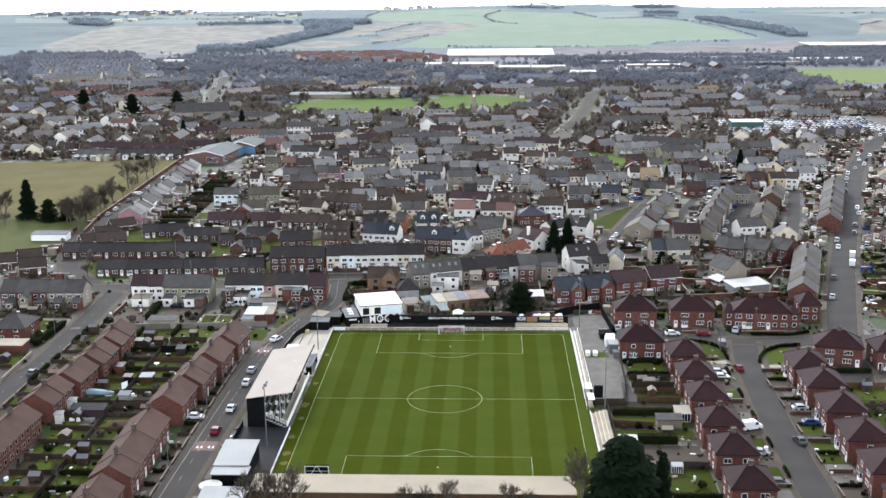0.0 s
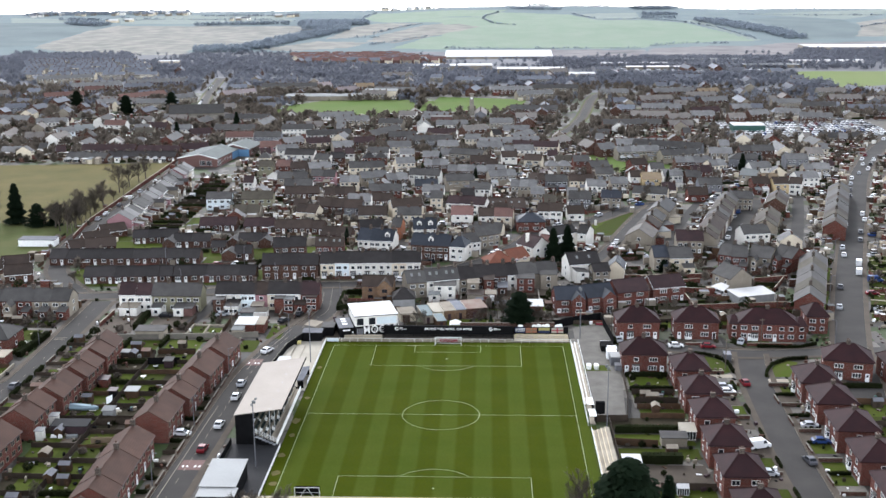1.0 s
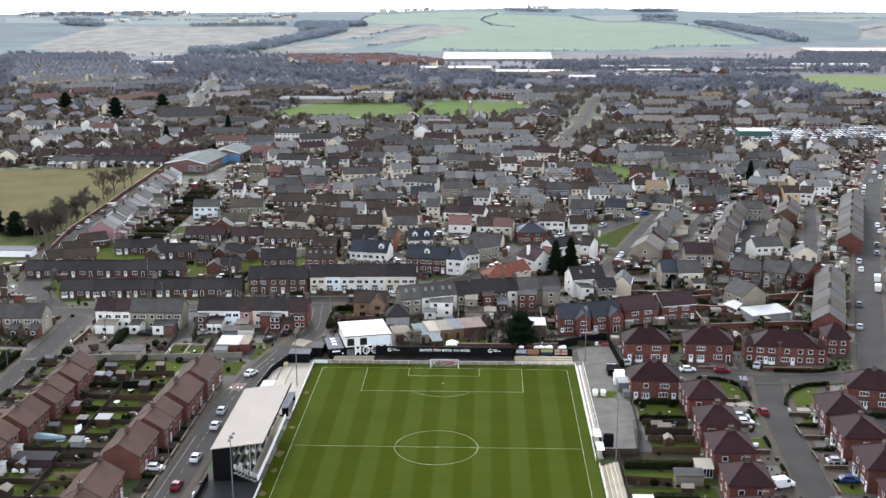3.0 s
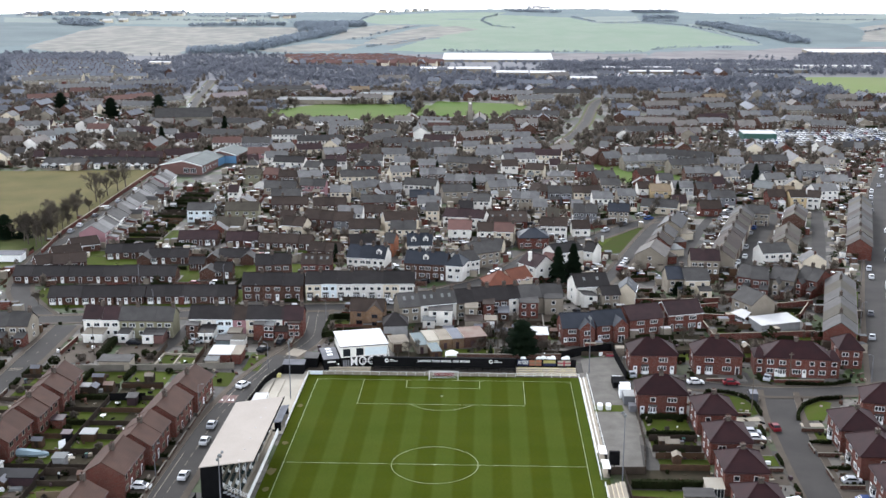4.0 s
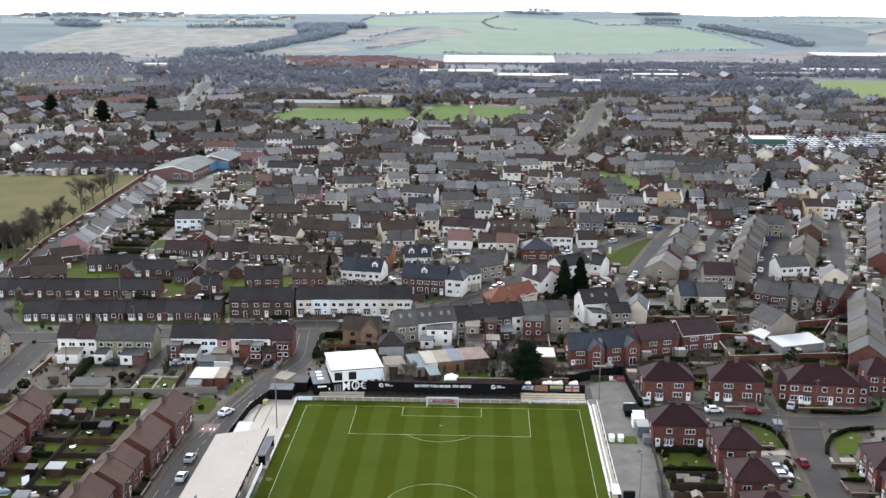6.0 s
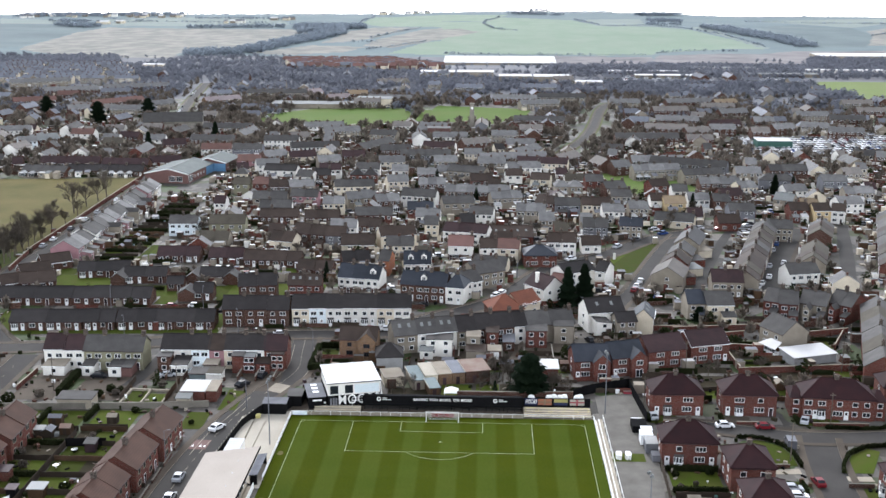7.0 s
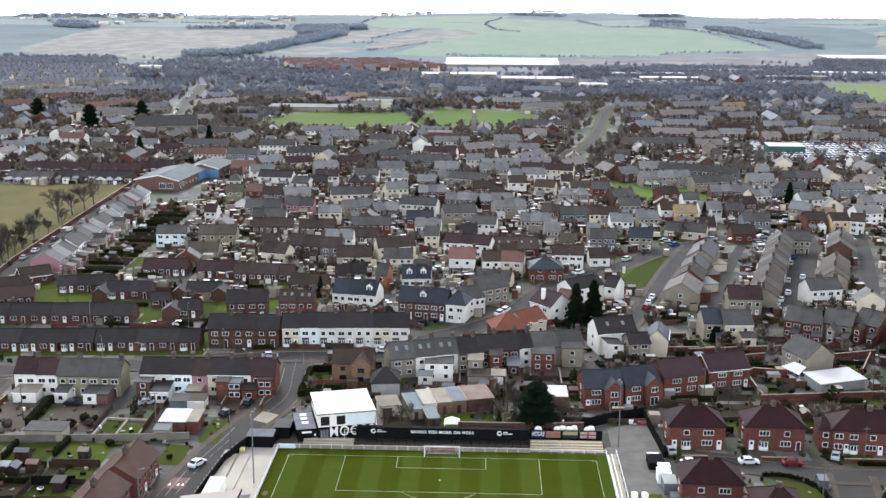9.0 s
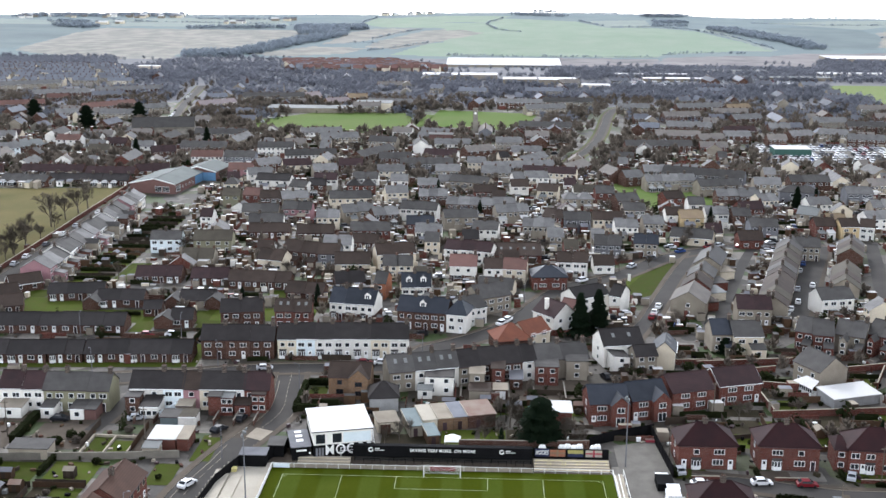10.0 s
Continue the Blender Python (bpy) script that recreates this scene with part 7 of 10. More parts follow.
box_hut("turnstile_hut", -41.4, 53.6, -36.2, 56.6, 2.6, "black", "darkgrey", "black turnstile hut with a grey roof", 0.2)
box_hut("turnstile_hut", -36.6, 58.6, -33.4, 62.4, 2.6, "black", "slate", "small black hut with a grey roof", 0.3)


def wall_run(name, pts, h, thick, mat, label, category="wall", cap=None, group=""):
    for (x0, y0), (x1, y1) in zip(pts, pts[1:]):
        L = math.hypot(x1 - x0, y1 - y0)
        w = thing(name, line_matrix(x0, y0, x1, y1), label, category, group)
        part("panel", Shape().box(0, -thick / 2, 0, L, thick / 2, h, mat), w)
        if cap:
            part("coping", Shape().box(-0.02, -thick / 2 - 0.05, h, L + 0.02, thick / 2 + 0.05, h + 0.1, cap), w)
        else:
            for i in range(int(L // 3) + 1):
                part("post", kept(("wpost", h, mat), lambda: Shape().box(-0.06, -0.1, 0, 0.06, 0.1, h + 0.1, mat).mesh("post")), w, at=Matrix.Translation((min(i * 3, L), 0, 0)))


wall_run("board_fence", [(-46.4, 22), (-44.5, 45), (-42.4, 52), (-41.4, 55)], 2.2, 0.1, "black", "black boarded perimeter fence", "fence")
wall_run("board_fence", [(-36.2, 57), (-34.3, 61.3), (-32.8, 64.3)], 2.2, 0.1, "black", "black boarded perimeter fence", "fence")
wall_run("board_fence", [(-46.2, -18.5), (-46.4, -35)], 1.6, 0.1, "black", "black boarded perimeter fence", "fence")
wall_run("board_fence", [(30.7, 66.6), (34, 69.5), (38.5, 72), (44.8, 74.6), (46.4, 52.8)], 2.4, 0.1, "black", "black boarded car park fence", "fence")
wall_run("boundary_wall", [(3, 63.6), (20, 63.8), (30.5, 64.6)], 2.6, 0.25, "brown", "weathered brown brick garden wall", "wall", "stone")
wall_run("timber_fence", [(46.2, 30), (45.6, 12), (43.8, -3), (36, -3.4)], 1.7, 0.08, "greywood", "grey weathered timber fence", "fence")
# steps and huts on the east side
es = thing("side_terrace", pose(35.2, -46, 0), "narrow pale terrace steps along the touchline", "terrace")
for k in range(4):
    part("step", Shape().box(k * 0.85, 0, 0, 3.6, 37, 0.3 + 0.28 * k, "concrete"), es, "worn concrete step")
    part("nosing", Shape().box(k * 0.85, 0, 0.304 + 0.28 * k, k * 0.85 + 0.16, 37, 0.32 + 0.28 * k, "fasciacream"), es, "cream painted step edge")
ews = thing("side_terrace", pose(34.7, 7, 0), "pale flat standing beside the rail", "terrace")
for k in range(2):
    part("step", Shape().box(k * 0.7, 0, 0, 1.6, 46, 0.2 + 0.25 * k, "concrete"), ews)
    part("nosing", Shape().box(k * 0.7, 0, 0.204 + 0.25 * k, k * 0.7 + 0.2, 46, 0.22 + 0.25 * k, "paintwhite"), ews, "white painted step edge")
part("back_rail", Shape().bar((1.7, 0, 1.5), (1.7, 46, 1.5), 0.06, 0.06, "paintwhite", 5), ews, "white steel back rail")
for i in range(12):
    part("post", kept("ewspost", lambda: Shape().bar((1.7, 0, 0), (1.7, 0, 1.5), 0.05, 0.05, "paintwhite", 5).mesh("post")), ews, at=Matrix.Translation((0, 0.4 + i * 4.1, 0)))
sb = thing("score_board", pose(37.6, -0.4, 0), "black box board on a post beside the rail", "scoreboard")
part("post", Shape().bar((0, 0, 0), (0, 0, 1.6), 0.1, 0.1, "black", 6), sb)
part("board", Shape().box(-1.1, -0.35, 0.9, 1.1, 0.35, 3.9, "black"), sb)
for y in (2.2, -5):
    d = thing("dugout", pose(35.0, y, 0), "black and white dugout shelter", "dugout", "dugouts")
    part("shell", Shape().box(0, 0, 0, 1.3, 4.4, 0.2, "concrete").box(1.2, 0, 0.2, 1.35, 4.4, 2.0, "black").box(-0.2, 0, 2.0, 1.4, 4.4, 2.12, "paintwhite"), d)
for x, y, w, dd, h, m, lid in ((42.4, 46.4, 3.2, 4.6, 1.5, "black", "black"), (42.8, 51.4, 2.4, 1.6, 0.9, "vanwhite", "vanwhite"), (43.9, 43.6, 2.4, 2.2, 1.9, "black", "vanwhite"), (43.3, 39.8, 2.6, 3.0, 2.3, "vanwhite", "vanwhite"), (43.8, 35.2, 2.6, 4.2, 2.3, "darkgrey", "palesheet_w"), (44.6, 31, 2.0, 2.6, 1.4, "darkgrey", "car_grey"), (43.2, 70.2, 2.6, 1.2, 0.6, "flagred", "redsurface"), (41.2, 70.4, 0.9, 0.8, 0.9, "vanwhite", "vanwhite")):
    c = thing("skip" if m == "black" else "covered_stack" if h < 1 else "storage_container", pose(x, y, 0), "black open rubbish skip in the car park" if lid == "black" else "black bin with a white lid in the car park" if m == "black" else "low covered stack on the car park asphalt" if h < 1 else f"{'white' if m == 'vanwhite' else 'grey'} steel storage container beside the car park", "container", "car park containers")
    part("body", Shape().box(0, 0, 0.1, w, dd, h, m), c)
    part("lid", Shape().box(-0.05, -0.05, h, w + 0.05, dd + 0.05, h + 0.12, lid), c)
for x in (37.6, 38.1, 39.6, 40.1):
    b = thing("round_bale", pose(x, 33, 0.06), "pale wrapped bundle on the grass", "bale", "bundles")
    part("wrap", Shape().prism([(0.42 * math.cos(i * 0.6), 1.3 * math.sin(i * 0.6)) for i in range(10)], 0, 1.0, "paintwhite"), b)
sheet("verge_grass", [(36.3, 31), (43.4, 31), (43.4, 35.2), (36.3, 35.2)], "lawn", "small grass patch in the car park", 0.062)


def floodlight(x, y, h, turn):
    f = thing("floodlight", pose(x, y, 0, 0, 0, turn), "tall grey floodlight mast with four lamps", "floodlight", "floodlights")
    part("mast", Shape().bar((0, 0, 0), (0, 0, h), 0.15, 0.08, "darkgrey", 8), f)
    part("crossarm", Shape().bar((-1.3, 0, h - 0.3), (1.3, 0, h - 0.3), 0.05, 0.05, "darkgrey", 6), f)
    for i in range(4):
        head = part("lamp", kept("flamp", lambda: Shape().box(-0.26, -0.2, -0.2, 0.26, 0.12, 0.22, "palesheet").mesh("lamp")), f, "pale lamp head", Matrix.Translation((-1.1 + i * 0.73, -0.2, h + (0.1 if i % 2 else -0.4))))
        part("lens", kept("flens", lambda: Shape().face([(-0.24, -0.206, -0.18), (0.24, -0.206, -0.18), (0.24, -0.206, 0.2), (-0.24, -0.206, 0.2)], "palegrey").mesh("lens")), head, "pale glass lens")


floodlight(-38.4, -30, 15, 80)
floodlight(-36.7, 36.5, 15, 80)
floodlight(37.4, 57.5, 15, -80)
floodlight(38.6, -7, 15, -80)

# ---- buildings with a form of their own ----
# the school west of the town
sc = thing("school", pose(-154, 342, 0, 0, 0, -7), "brick school with long pale roofs and bright blue panels", "school")


def school_block(x0, xr, x1, y0, y1, eave, ridge):
    """A long block with an off-centre ridge; its gable end faces the lane."""
    part("wall", Shape().solid([(x0, y0, 0), (x1, y0, 0), (x1, y0, eave), (xr, y0, ridge), (x0, y0, eave), (x0, y1, 0), (x1, y1, 0), (x1, y1, eave), (xr, y1, ridge), (x0, y1, eave)], [(0, 1, 2, 3, 4), (9, 8, 7, 6, 5), (1, 6, 7, 2), (5, 0, 4, 9)], "redsurface"), sc)
    for a, za, b, zb, lab in ((x0 - 0.5, eave - 0.1, xr, ridge, "grey metal roof slope"), (xr, ridge, x1 + 0.5, eave - 0.1, "pale metal roof slope")):
        q = [(a, y0 - 0.5, za), (b, y0 - 0.5, zb), (b, y1 + 0.3, zb), (a, y1 + 0.3, za)]
        part("roof_slope", Shape().solid([(x, y, z + 0.08) for x, y, z in q] + [(x, y, z + 0.3) for x, y, z in q], [(4, 5, 6, 7), (0, 1, 5, 4), (1, 2, 6, 5), (2, 3, 7, 6), (3, 0, 4, 7)], "schoolsheet"), sc, lab)
    part("ridge_cap", Shape().box(xr - 0.25, y0 - 0.5, ridge + 0.28, xr + 0.25, y1 + 0.3, ridge + 0.4, "palesheet"), sc, "pale ridge capping")
    for a, za, b, zb in ((x0 - 0.5, eave, xr, ridge), (xr, ridge, x1 + 0.5, eave)):
        part("verge_trim", Shape().solid([(a, y0 - 0.6, za - 0.1), (b, y0 - 0.6, zb - 0.1), (b, y0 - 0.6, zb + 0.3), (a, y0 - 0.6, za + 0.3)], [(0, 1, 2, 3)], "upvc"), sc, "white verge trim")


school_block(0, 12, 21.5, 0, 34, 4.4, 6.8)
school_block(11, 19, 28, 34.5, 56, 4.4, 6.8)
part("blue_panel", Shape().box(21.52, 24, 0.3, 21.7, 34, 4.2, "schoolblue"), sc, "bright blue cladding panel")
part("blue_panel", Shape().box(21.7, 33.9, 0.3, 27.9, 34.4, 4.2, "schoolblue"), sc, "bright blue cladding panel")
part("red_panel", Shape().box(0.2, -0.12, 0.2, 11.6, -0.02, 4.3, "redsurface"), sc, "dull red cladding panel")
for x in (13.5, 17.2):
    part("window", glazing(Shape(), 3.0, 2.6, cols=3).weld(), sc, "dark glazed hall window", Matrix.Translation((x, -0.02, 0.8)))
part("porch_glazing", glazing(Shape(), 5.0, 2.8, cols=5).weld(), sc, "dark glazed side front", pose(21.56, 3.6, 0.7, 0, 0, 90))
for y in (9, 13, 17, 21):
    part("window", window_mesh(1.2, 1.15), sc, at=pose(21.5, y, 1.6, 0, 0, 90))
for y in (39, 43.5, 48, 52.5):
    part("window", window_mesh(1.2, 1.15), sc, at=pose(28, y, 1.6, 0, 0, 90))
# the church
ch = thing("church", pose(-203, 504, 0, 0, 0, 11), "long dark stone church with a slate roof", "church")
part("nave", wall_mesh(36, 12, 7.5, 5, "stone", None, "g"), ch)
part("roof", roof_mesh(36, 12, 7.5, 5, "slate", "g", (True, True)), ch)
part("aisle", Shape().solid([(3, -4, 0), (33, -4, 0), (33, 0, 0), (3, 0, 0), (3, -4, 3.6), (33, -4, 3.6), (33, 0, 6), (3, 0, 6)], [(0, 1, 5, 4), (1, 2, 6, 5), (3, 0, 4, 7), (4, 5, 6, 7)], "stone"), ch)
for i in range(6):
    part("window", Shape().box(0, -0.05, 0, 1.2, 0.02, 1.8, "glass"), ch, at=Matrix.Translation((5 + i * 4.6, -4.02, 1.2)))
# the stone tower in the park
tw = thing("stone_tower", pose(-0.2, 534.2, 0), "slim grey stone clock tower standing in the park", "tower")
part("shaft", Shape().solid([(-1.7, -1.7, 0), (1.7, -1.7, 0), (1.7, 1.7, 0), (-1.7, 1.7, 0), (-1.3, -1.3, 16.4), (1.3, -1.3, 16.4), (1.3, 1.3, 16.4), (-1.3, 1.3, 16.4)], [(0, 1, 5, 4), (1, 2, 6, 5), (2, 3, 7, 6), (3, 0, 4, 7), (4, 5, 6, 7)], "stone"), tw)
part("cap", Shape().box(-1.6, -1.6, 16.4, 1.6, 1.6, 17.4, "stone"), tw)
part("clock_face", Shape().prism([(0.8 * math.cos(i * 0.52), 0.8 * math.sin(i * 0.52)) for i in range(12)], 0, 0.08, "paintwhite"), tw, "white clock face", pose(0, -1.42, 14.4, 90, 0, 0))
# sheds and stores on the valley floor
for name, x0, y0, x1, y1, h, rf, wl, lab in (("factory_shed", -55, 906, -22, 925, 5, "white_sheet", "greyrender", "long low white factory shed"),
                                   ("factory_shed", -20, 908, 15, 928, 5, "white_sheet", "greyrender", "long low white factory shed"), ("factory_shed", 20, 862, 50, 880, 5, "white_sheet", "greyrender", "long low white factory shed"),
                                   ("factory_shed", 52, 860, 85, 880, 5, "white_sheet", "greyrender", "long low white factory shed"), ("factory_shed", 87, 821, 111, 835, 4, "white_sheet", "cream", "long low white factory shed"),
                                   ("factory_shed", 492, 1500, 720, 1560, 5.5, "white_sheet", "concrete", "large pale industrial shed"), ("factory_shed", 150, 905, 210, 917, 3.2, "white_sheet", "greyrender", "long low white factory shed"), ("factory_shed", 240, 930, 330, 942, 3.2, "palesheet", "greyrender", "long low grey factory shed"), ("factory_shed", 130, 960, 200, 972, 3.2, "white_sheet", "greyrender", "long low white factory shed"), ("factory_shed", 340, 1010, 420, 1022, 3.2, "white_sheet", "white", "long low white factory shed"), ("factory_shed", 220, 1060, 300, 1072, 3.2, "palesheet", "white", "long low grey factory shed"), ("store_shed", 166, 470, 186, 482, 4, "white_sheet", "seatgreen", "white-roofed store with a green front"),
                                   ("school_block", -88, 655, -62, 672, 6, "palesheet", "cream", "pale flat-roofed school block"), ("school_block", -150, 644, -88, 662, 3.2, "palesheet", "greyrender", "pale flat-roofed school block"),
                                   ("red_hall", -27, 505, -13, 512, 5, "slate", "redsurface", "small red-fronted hall with slate roof"), ("long_barn", -352, 1000, -330, 1010, 5, "white_sheet", "cream", "pale barn beyond the estate"),
                                   ("garage_row", -168.5, 164, -154.6, 169, 2.5, "darkgrey", "upvc", "row of white garages by the lane"), 
                                   ("outbuilding", 22.8, 78.6, 27.8, 84.6, 3.2, "white_sheet", "brick", "brick outbuilding with a white flat roof"), 
                                    
                                    
                                   ("outbuilding", -62.3, 60.3, -56.7, 66.8, 2.7, "white_sheet", "brick", "brick store with a white sheet roof"), ("outbuilding", -56.4, 60.6, -54, 66.8, 2.7, "greyrender", "brick", "brick store with a grey roof"), ("outbuilding", -62.6, 57.0, -59.4, 59.7, 2.1, "palesheet", "concrete", "pale sectional concrete garage in a yard"),
                                    
                                   ("outbuilding", -90, 54.6, -81.8, 59, 2.4, "slate", "concrete", "long grey garage with a flat roof")):
    b = box_hut(name, x0, y0, x1, y1, h, wl, rf, lab, 0.3 if h < 8 else 1.0)
    b.location.z = land((x0 + x1) / 2, y0) - (0.4 if y0 > 880 else 0)
wh = thing("warehouse", pose(-46, 1269, land(20, 1269) - 1.4), "huge pale warehouse with a low white ridged roof", "warehouse")
part("wall", Shape().solid([(0, 0, 0), (142, 0, 0), (142, 112, 0), (0, 112, 0), (0, 0, 4), (142, 0, 4), (142, 112, 4), (0, 112, 4), (0, 56, 8.4), (142, 56, 8.4)], [(0, 1, 5, 4), (1, 2, 6, 9, 5), (2, 3, 7, 6), (3, 0, 4, 8, 7)], "concrete"), wh)
for ya, yb in ((-0.8, 56), (112.8, 56)):
    q = [(-0.6, ya, 4.0), (142.6, ya, 4.0), (142.6, yb, 8.5), (-0.6, yb, 8.5)]
    part("roof_slope", Shape().solid(q + [(x, y, z + 0.5) for x, y, z in q], [(4, 5, 6, 7), (0, 1, 5, 4), (1, 2, 6, 5), (2, 3, 7, 6), (3, 0, 4, 7)], "white_sheet"), wh, "white sheet roof slope")
for i in range(9):
    part("loading_door", kept("loading", lambda: Shape().box(0, -0.15, 0, 5, -0.02, 3.6, "darkgrey").mesh("loading_door")), wh, "dark loading door", Matrix.Translation((76 + i * 7.2, 0, 0.3)))
# additions behind the back terraces
for x, y, w, d, h, rf, wl, sl, win, lab in ((-101.6, 76.4, 5.4, 4.5, 2.4, "greyrender", "white", 0.5, 1, "white lean-to outhouse with a grey roof"), (-91.8, 76.6, 2.9, 4.4, 2.5, "slate", "white", 0.5, 1, "white lean-to outhouse with a slate roof"), (-84.9, 76.2, 3.1, 4.8, 2.5, "slate", "white", 0.5, 1, "white outhouse with a slate roof"),
                                            (-81.7, 76.3, 2.6, 4.8, 2.5, "slate", "redsurface", 0.5, 0, "dull red outhouse with a slate roof"), (-73.4, 79.8, 3.3, 3.4, 4.3, "slate", "brown", 0.1, 1, "brown brick flat-roofed rear addition"), (-69.4, 77.8, 4.0, 5.6, 2.7, "darkslate", "white", 0.9, 3, "glazed garden room with a dark sloping roof"),
                                            (-54.5, 80.4, 2.9, 3.3, 4.6, "slate", "brick", 0.3, 0, "red brick rear wing with a slate roof"), (-51.5, 80.4, 2.6, 3.4, 4.3, "palesheet", "brick", 0.2, 2, "red brick rear wing with a pale roof"), (-48.5, 80.4, 3.5, 3.4, 2.7, "darkbrown", "brick", 0.6, 1, "brick kitchen addition with a tiled roof"), (-44.9, 82.2, 3.1, 1.8, 4.6, "darkbrown", "brick", 0.3, 2, "red brick rear wing with a tiled roof"),
                                            (-63.6, 73.3, 3.9, 4.2, 2.3, "slate", "tealpaint", 0.2, 0, "pale teal garage with a slate roof"), (-59.6, 73.4, 3.8, 4.4, 2.3, "olivetile", "white", 0.2, 0, "white garage with a mossy roof"), (-61.6, 79.6, 3.4, 4.0, 2.4, "greyrender", "greyrender", 0.3, 1, "grey pebble-dashed kitchen addition")):
    b = box_hut("rear_extension", x, y, x + w, y + d, h, wl, rf, lab, sl, "extension")
    part("roof_edge", Shape().box(-0.25, -0.3, h - 0.06, w + 0.25, -0.24, h + 0.16, "upvc" if wl == "white" else "doordark"), b, "roof edge board")
    for k in range(win):
        for z in (0.9, 2.9) if h > 4 else (0.8,):
            part("window", window_mesh(1.2, 1.15), b, at=Matrix.Translation((w * (k + 0.5) / win, 0, z)))
slide = thing("lean_to_screen", pose(-65.4, 78.4, 0), "pale blue sloping yard screen beside a garden room", "screen")
part("panel", Shape().solid([(0, 0, 0), (3.6, 2.6, 0), (3.6, 2.6, 3.0), (0, 0, 1.5), (0.12, -0.1, 0), (3.72, 2.5, 0), (3.72, 2.5, 3.0), (0.12, -0.1, 1.5)], [(4, 5, 6, 7), (3, 2, 1, 0), (3, 7, 6, 2), (0, 4, 7, 3), (1, 2, 6, 5)], "lightblue"), slide)
rsh = thing("garden_shed", pose(-62.7, 59.4, 0), "white metal shed with a curved roof", "shed")
part("body", Shape().box(0, 0, 0, 3.2, 3.4, 1.6, "paintwhite"), rsh)
part("roof", Shape().solid([(3.3 * u - 0.05, y, 1.6 + 0.55 * math.sin(math.pi * u)) for y in (-0.1, 3.5) for u in (0, 0.2, 0.4, 0.6, 0.8, 1)], [(i, i + 1, i + 7, i + 6) for i in range(5)] + [(5, 4, 3, 2, 1, 0), (6, 7, 8, 9, 10, 11)], "paintwhite"), rsh, "curved white roof")
# the row of old stores behind the covered terrace
for x, y, w, d, h, rf, wl, lab in ((-14.9, 72.2, 4.6, 5.6, 2.4, "greyrender", "cream", "pale garage with a grey felt roof"), (-7.9, 70.4, 2.9, 9.4, 2.5, "tealpaint", "concrete", "shed with a pale teal sheet roof"), (-5.1, 73.2, 3.2, 8.2, 2.8, "palepaving", "cream", "pale store with a cream sheet roof"),
                                   (-1.8, 74.1, 3.4, 8, 2.9, "greyrender", "tanbrick", "tan brick store with a grey sheet roof"), (1.55, 75.0, 3.2, 8, 2.95, "palebluetile", "tanbrick", "tan brick store with a pale grey roof"), (4.8, 75.9, 6.2, 8, 3.0, "rustsheet", "brown", "brown brick store with a rusty sheet roof"), (-3.6, 65.9, 2.4, 6, 2.3, "tealpaint", "wood", "small timber shed with a teal sheet roof")):
    b = box_hut("outbuilding", x, y, x + w, y + d, h, wl, rf, lab, 0.3, turn=15)
    part("door", kept("storedoor", lambda: Shape().box(0, -0.06, 0, 0.9, -0.01, 1.95, "doordark").mesh("door")), b, "dark boarded door", Matrix.Translation((w * 0.3, 0, 0)))
    part("verge", Shape().box(-0.3, -0.25, h + 0.08, -0.2, d + 0.2, h + 0.46, "palepaving"), b, "pale roof verge strip")
gz = thing("gazebo", pose(1.6, 65.6, 0), "white pointed garden gazebo behind the terrace", "gazebo")
part("canopy", Shape().solid([(-1.7, -1.7, 1.9), (1.7, -1.7, 1.9), (1.7, 1.7, 1.9), (-1.7, 1.7, 1.9), (0, 0, 3.1)], [(0, 1, 4), (1, 2, 4), (2, 3, 4), (3, 0, 4)], "paintwhite"), gz)
for x in (-1.6, 1.6):
    for y in (-1.6, 1.6):
        part("leg", kept("gzleg", lambda: Shape().bar((0, 0, 0), (0, 0, 1.9), 0.04, 0.04, "paintwhite", 5).mesh("leg")), gz, at=Matrix.Translation((x, y, 0)))
# rear wings of the centre terrace
for x0, y0, x1, y1, h, wl, rf, slope, win in ((-6, 95.6, 0.8, 101.4, 4.7, "white", "darkslate", 0.3, 2), (-7.6, 93.2, -4.2, 95.5, 2.3, "white", "palesheet", 0.5, 1), (4.6, 92.8, 9.6, 97.6, 2.5, "greyrender", "darkbrown", 0.3, 0), (4.6, 97.7, 8.2, 103, 5.0, "greyrender", "greyrender", 0.0, 1),
                                      (9.9, 101.5, 13.1, 106, 5.0, "brick", "darkbrown", 0.5, 1), (14.4, 100.6, 17.4, 106.4, 2.7, "brown", "darkgrey", 0.4, 1), (20.6, 104, 26.2, 109, 4.8, "brick", "slate", 0.5, 2), (28.4, 108, 33.6, 110.6, 5.0, "greyrender", "slate", 0.8, 1)):
    b = box_hut("rear_extension", x0, y0, x1, y1, h, wl, rf, "rear extension of a terraced house with a low roof", slope, "extension")
    for k in range(win):
        for z in (0.9, 3.2) if h > 4 else (0.8,):
            part("window", window_mesh(1.2, 1.15), b, at=Matrix.Translation(((x1 - x0) * (k + 0.5) / win, 0, z)))
part("garage_door", Shape().box(0.4, -0.05, 0.05, 2.8, -0.01, 2.1, "upvc"), box_hut("rear_extension", 10.4, 94, 13.6, 98, 2.4, "brown", "greyrender", "brick garage with a white door behind a terraced house", 0.2, "extension"))
low = house(line_matrix(-18.1, 84.6, -11.6, 85.4), 6.6, 7.4, 3.3, 2.6, "palerender", "darkslate", "h", opts="n", category="house", group="", detail=0)
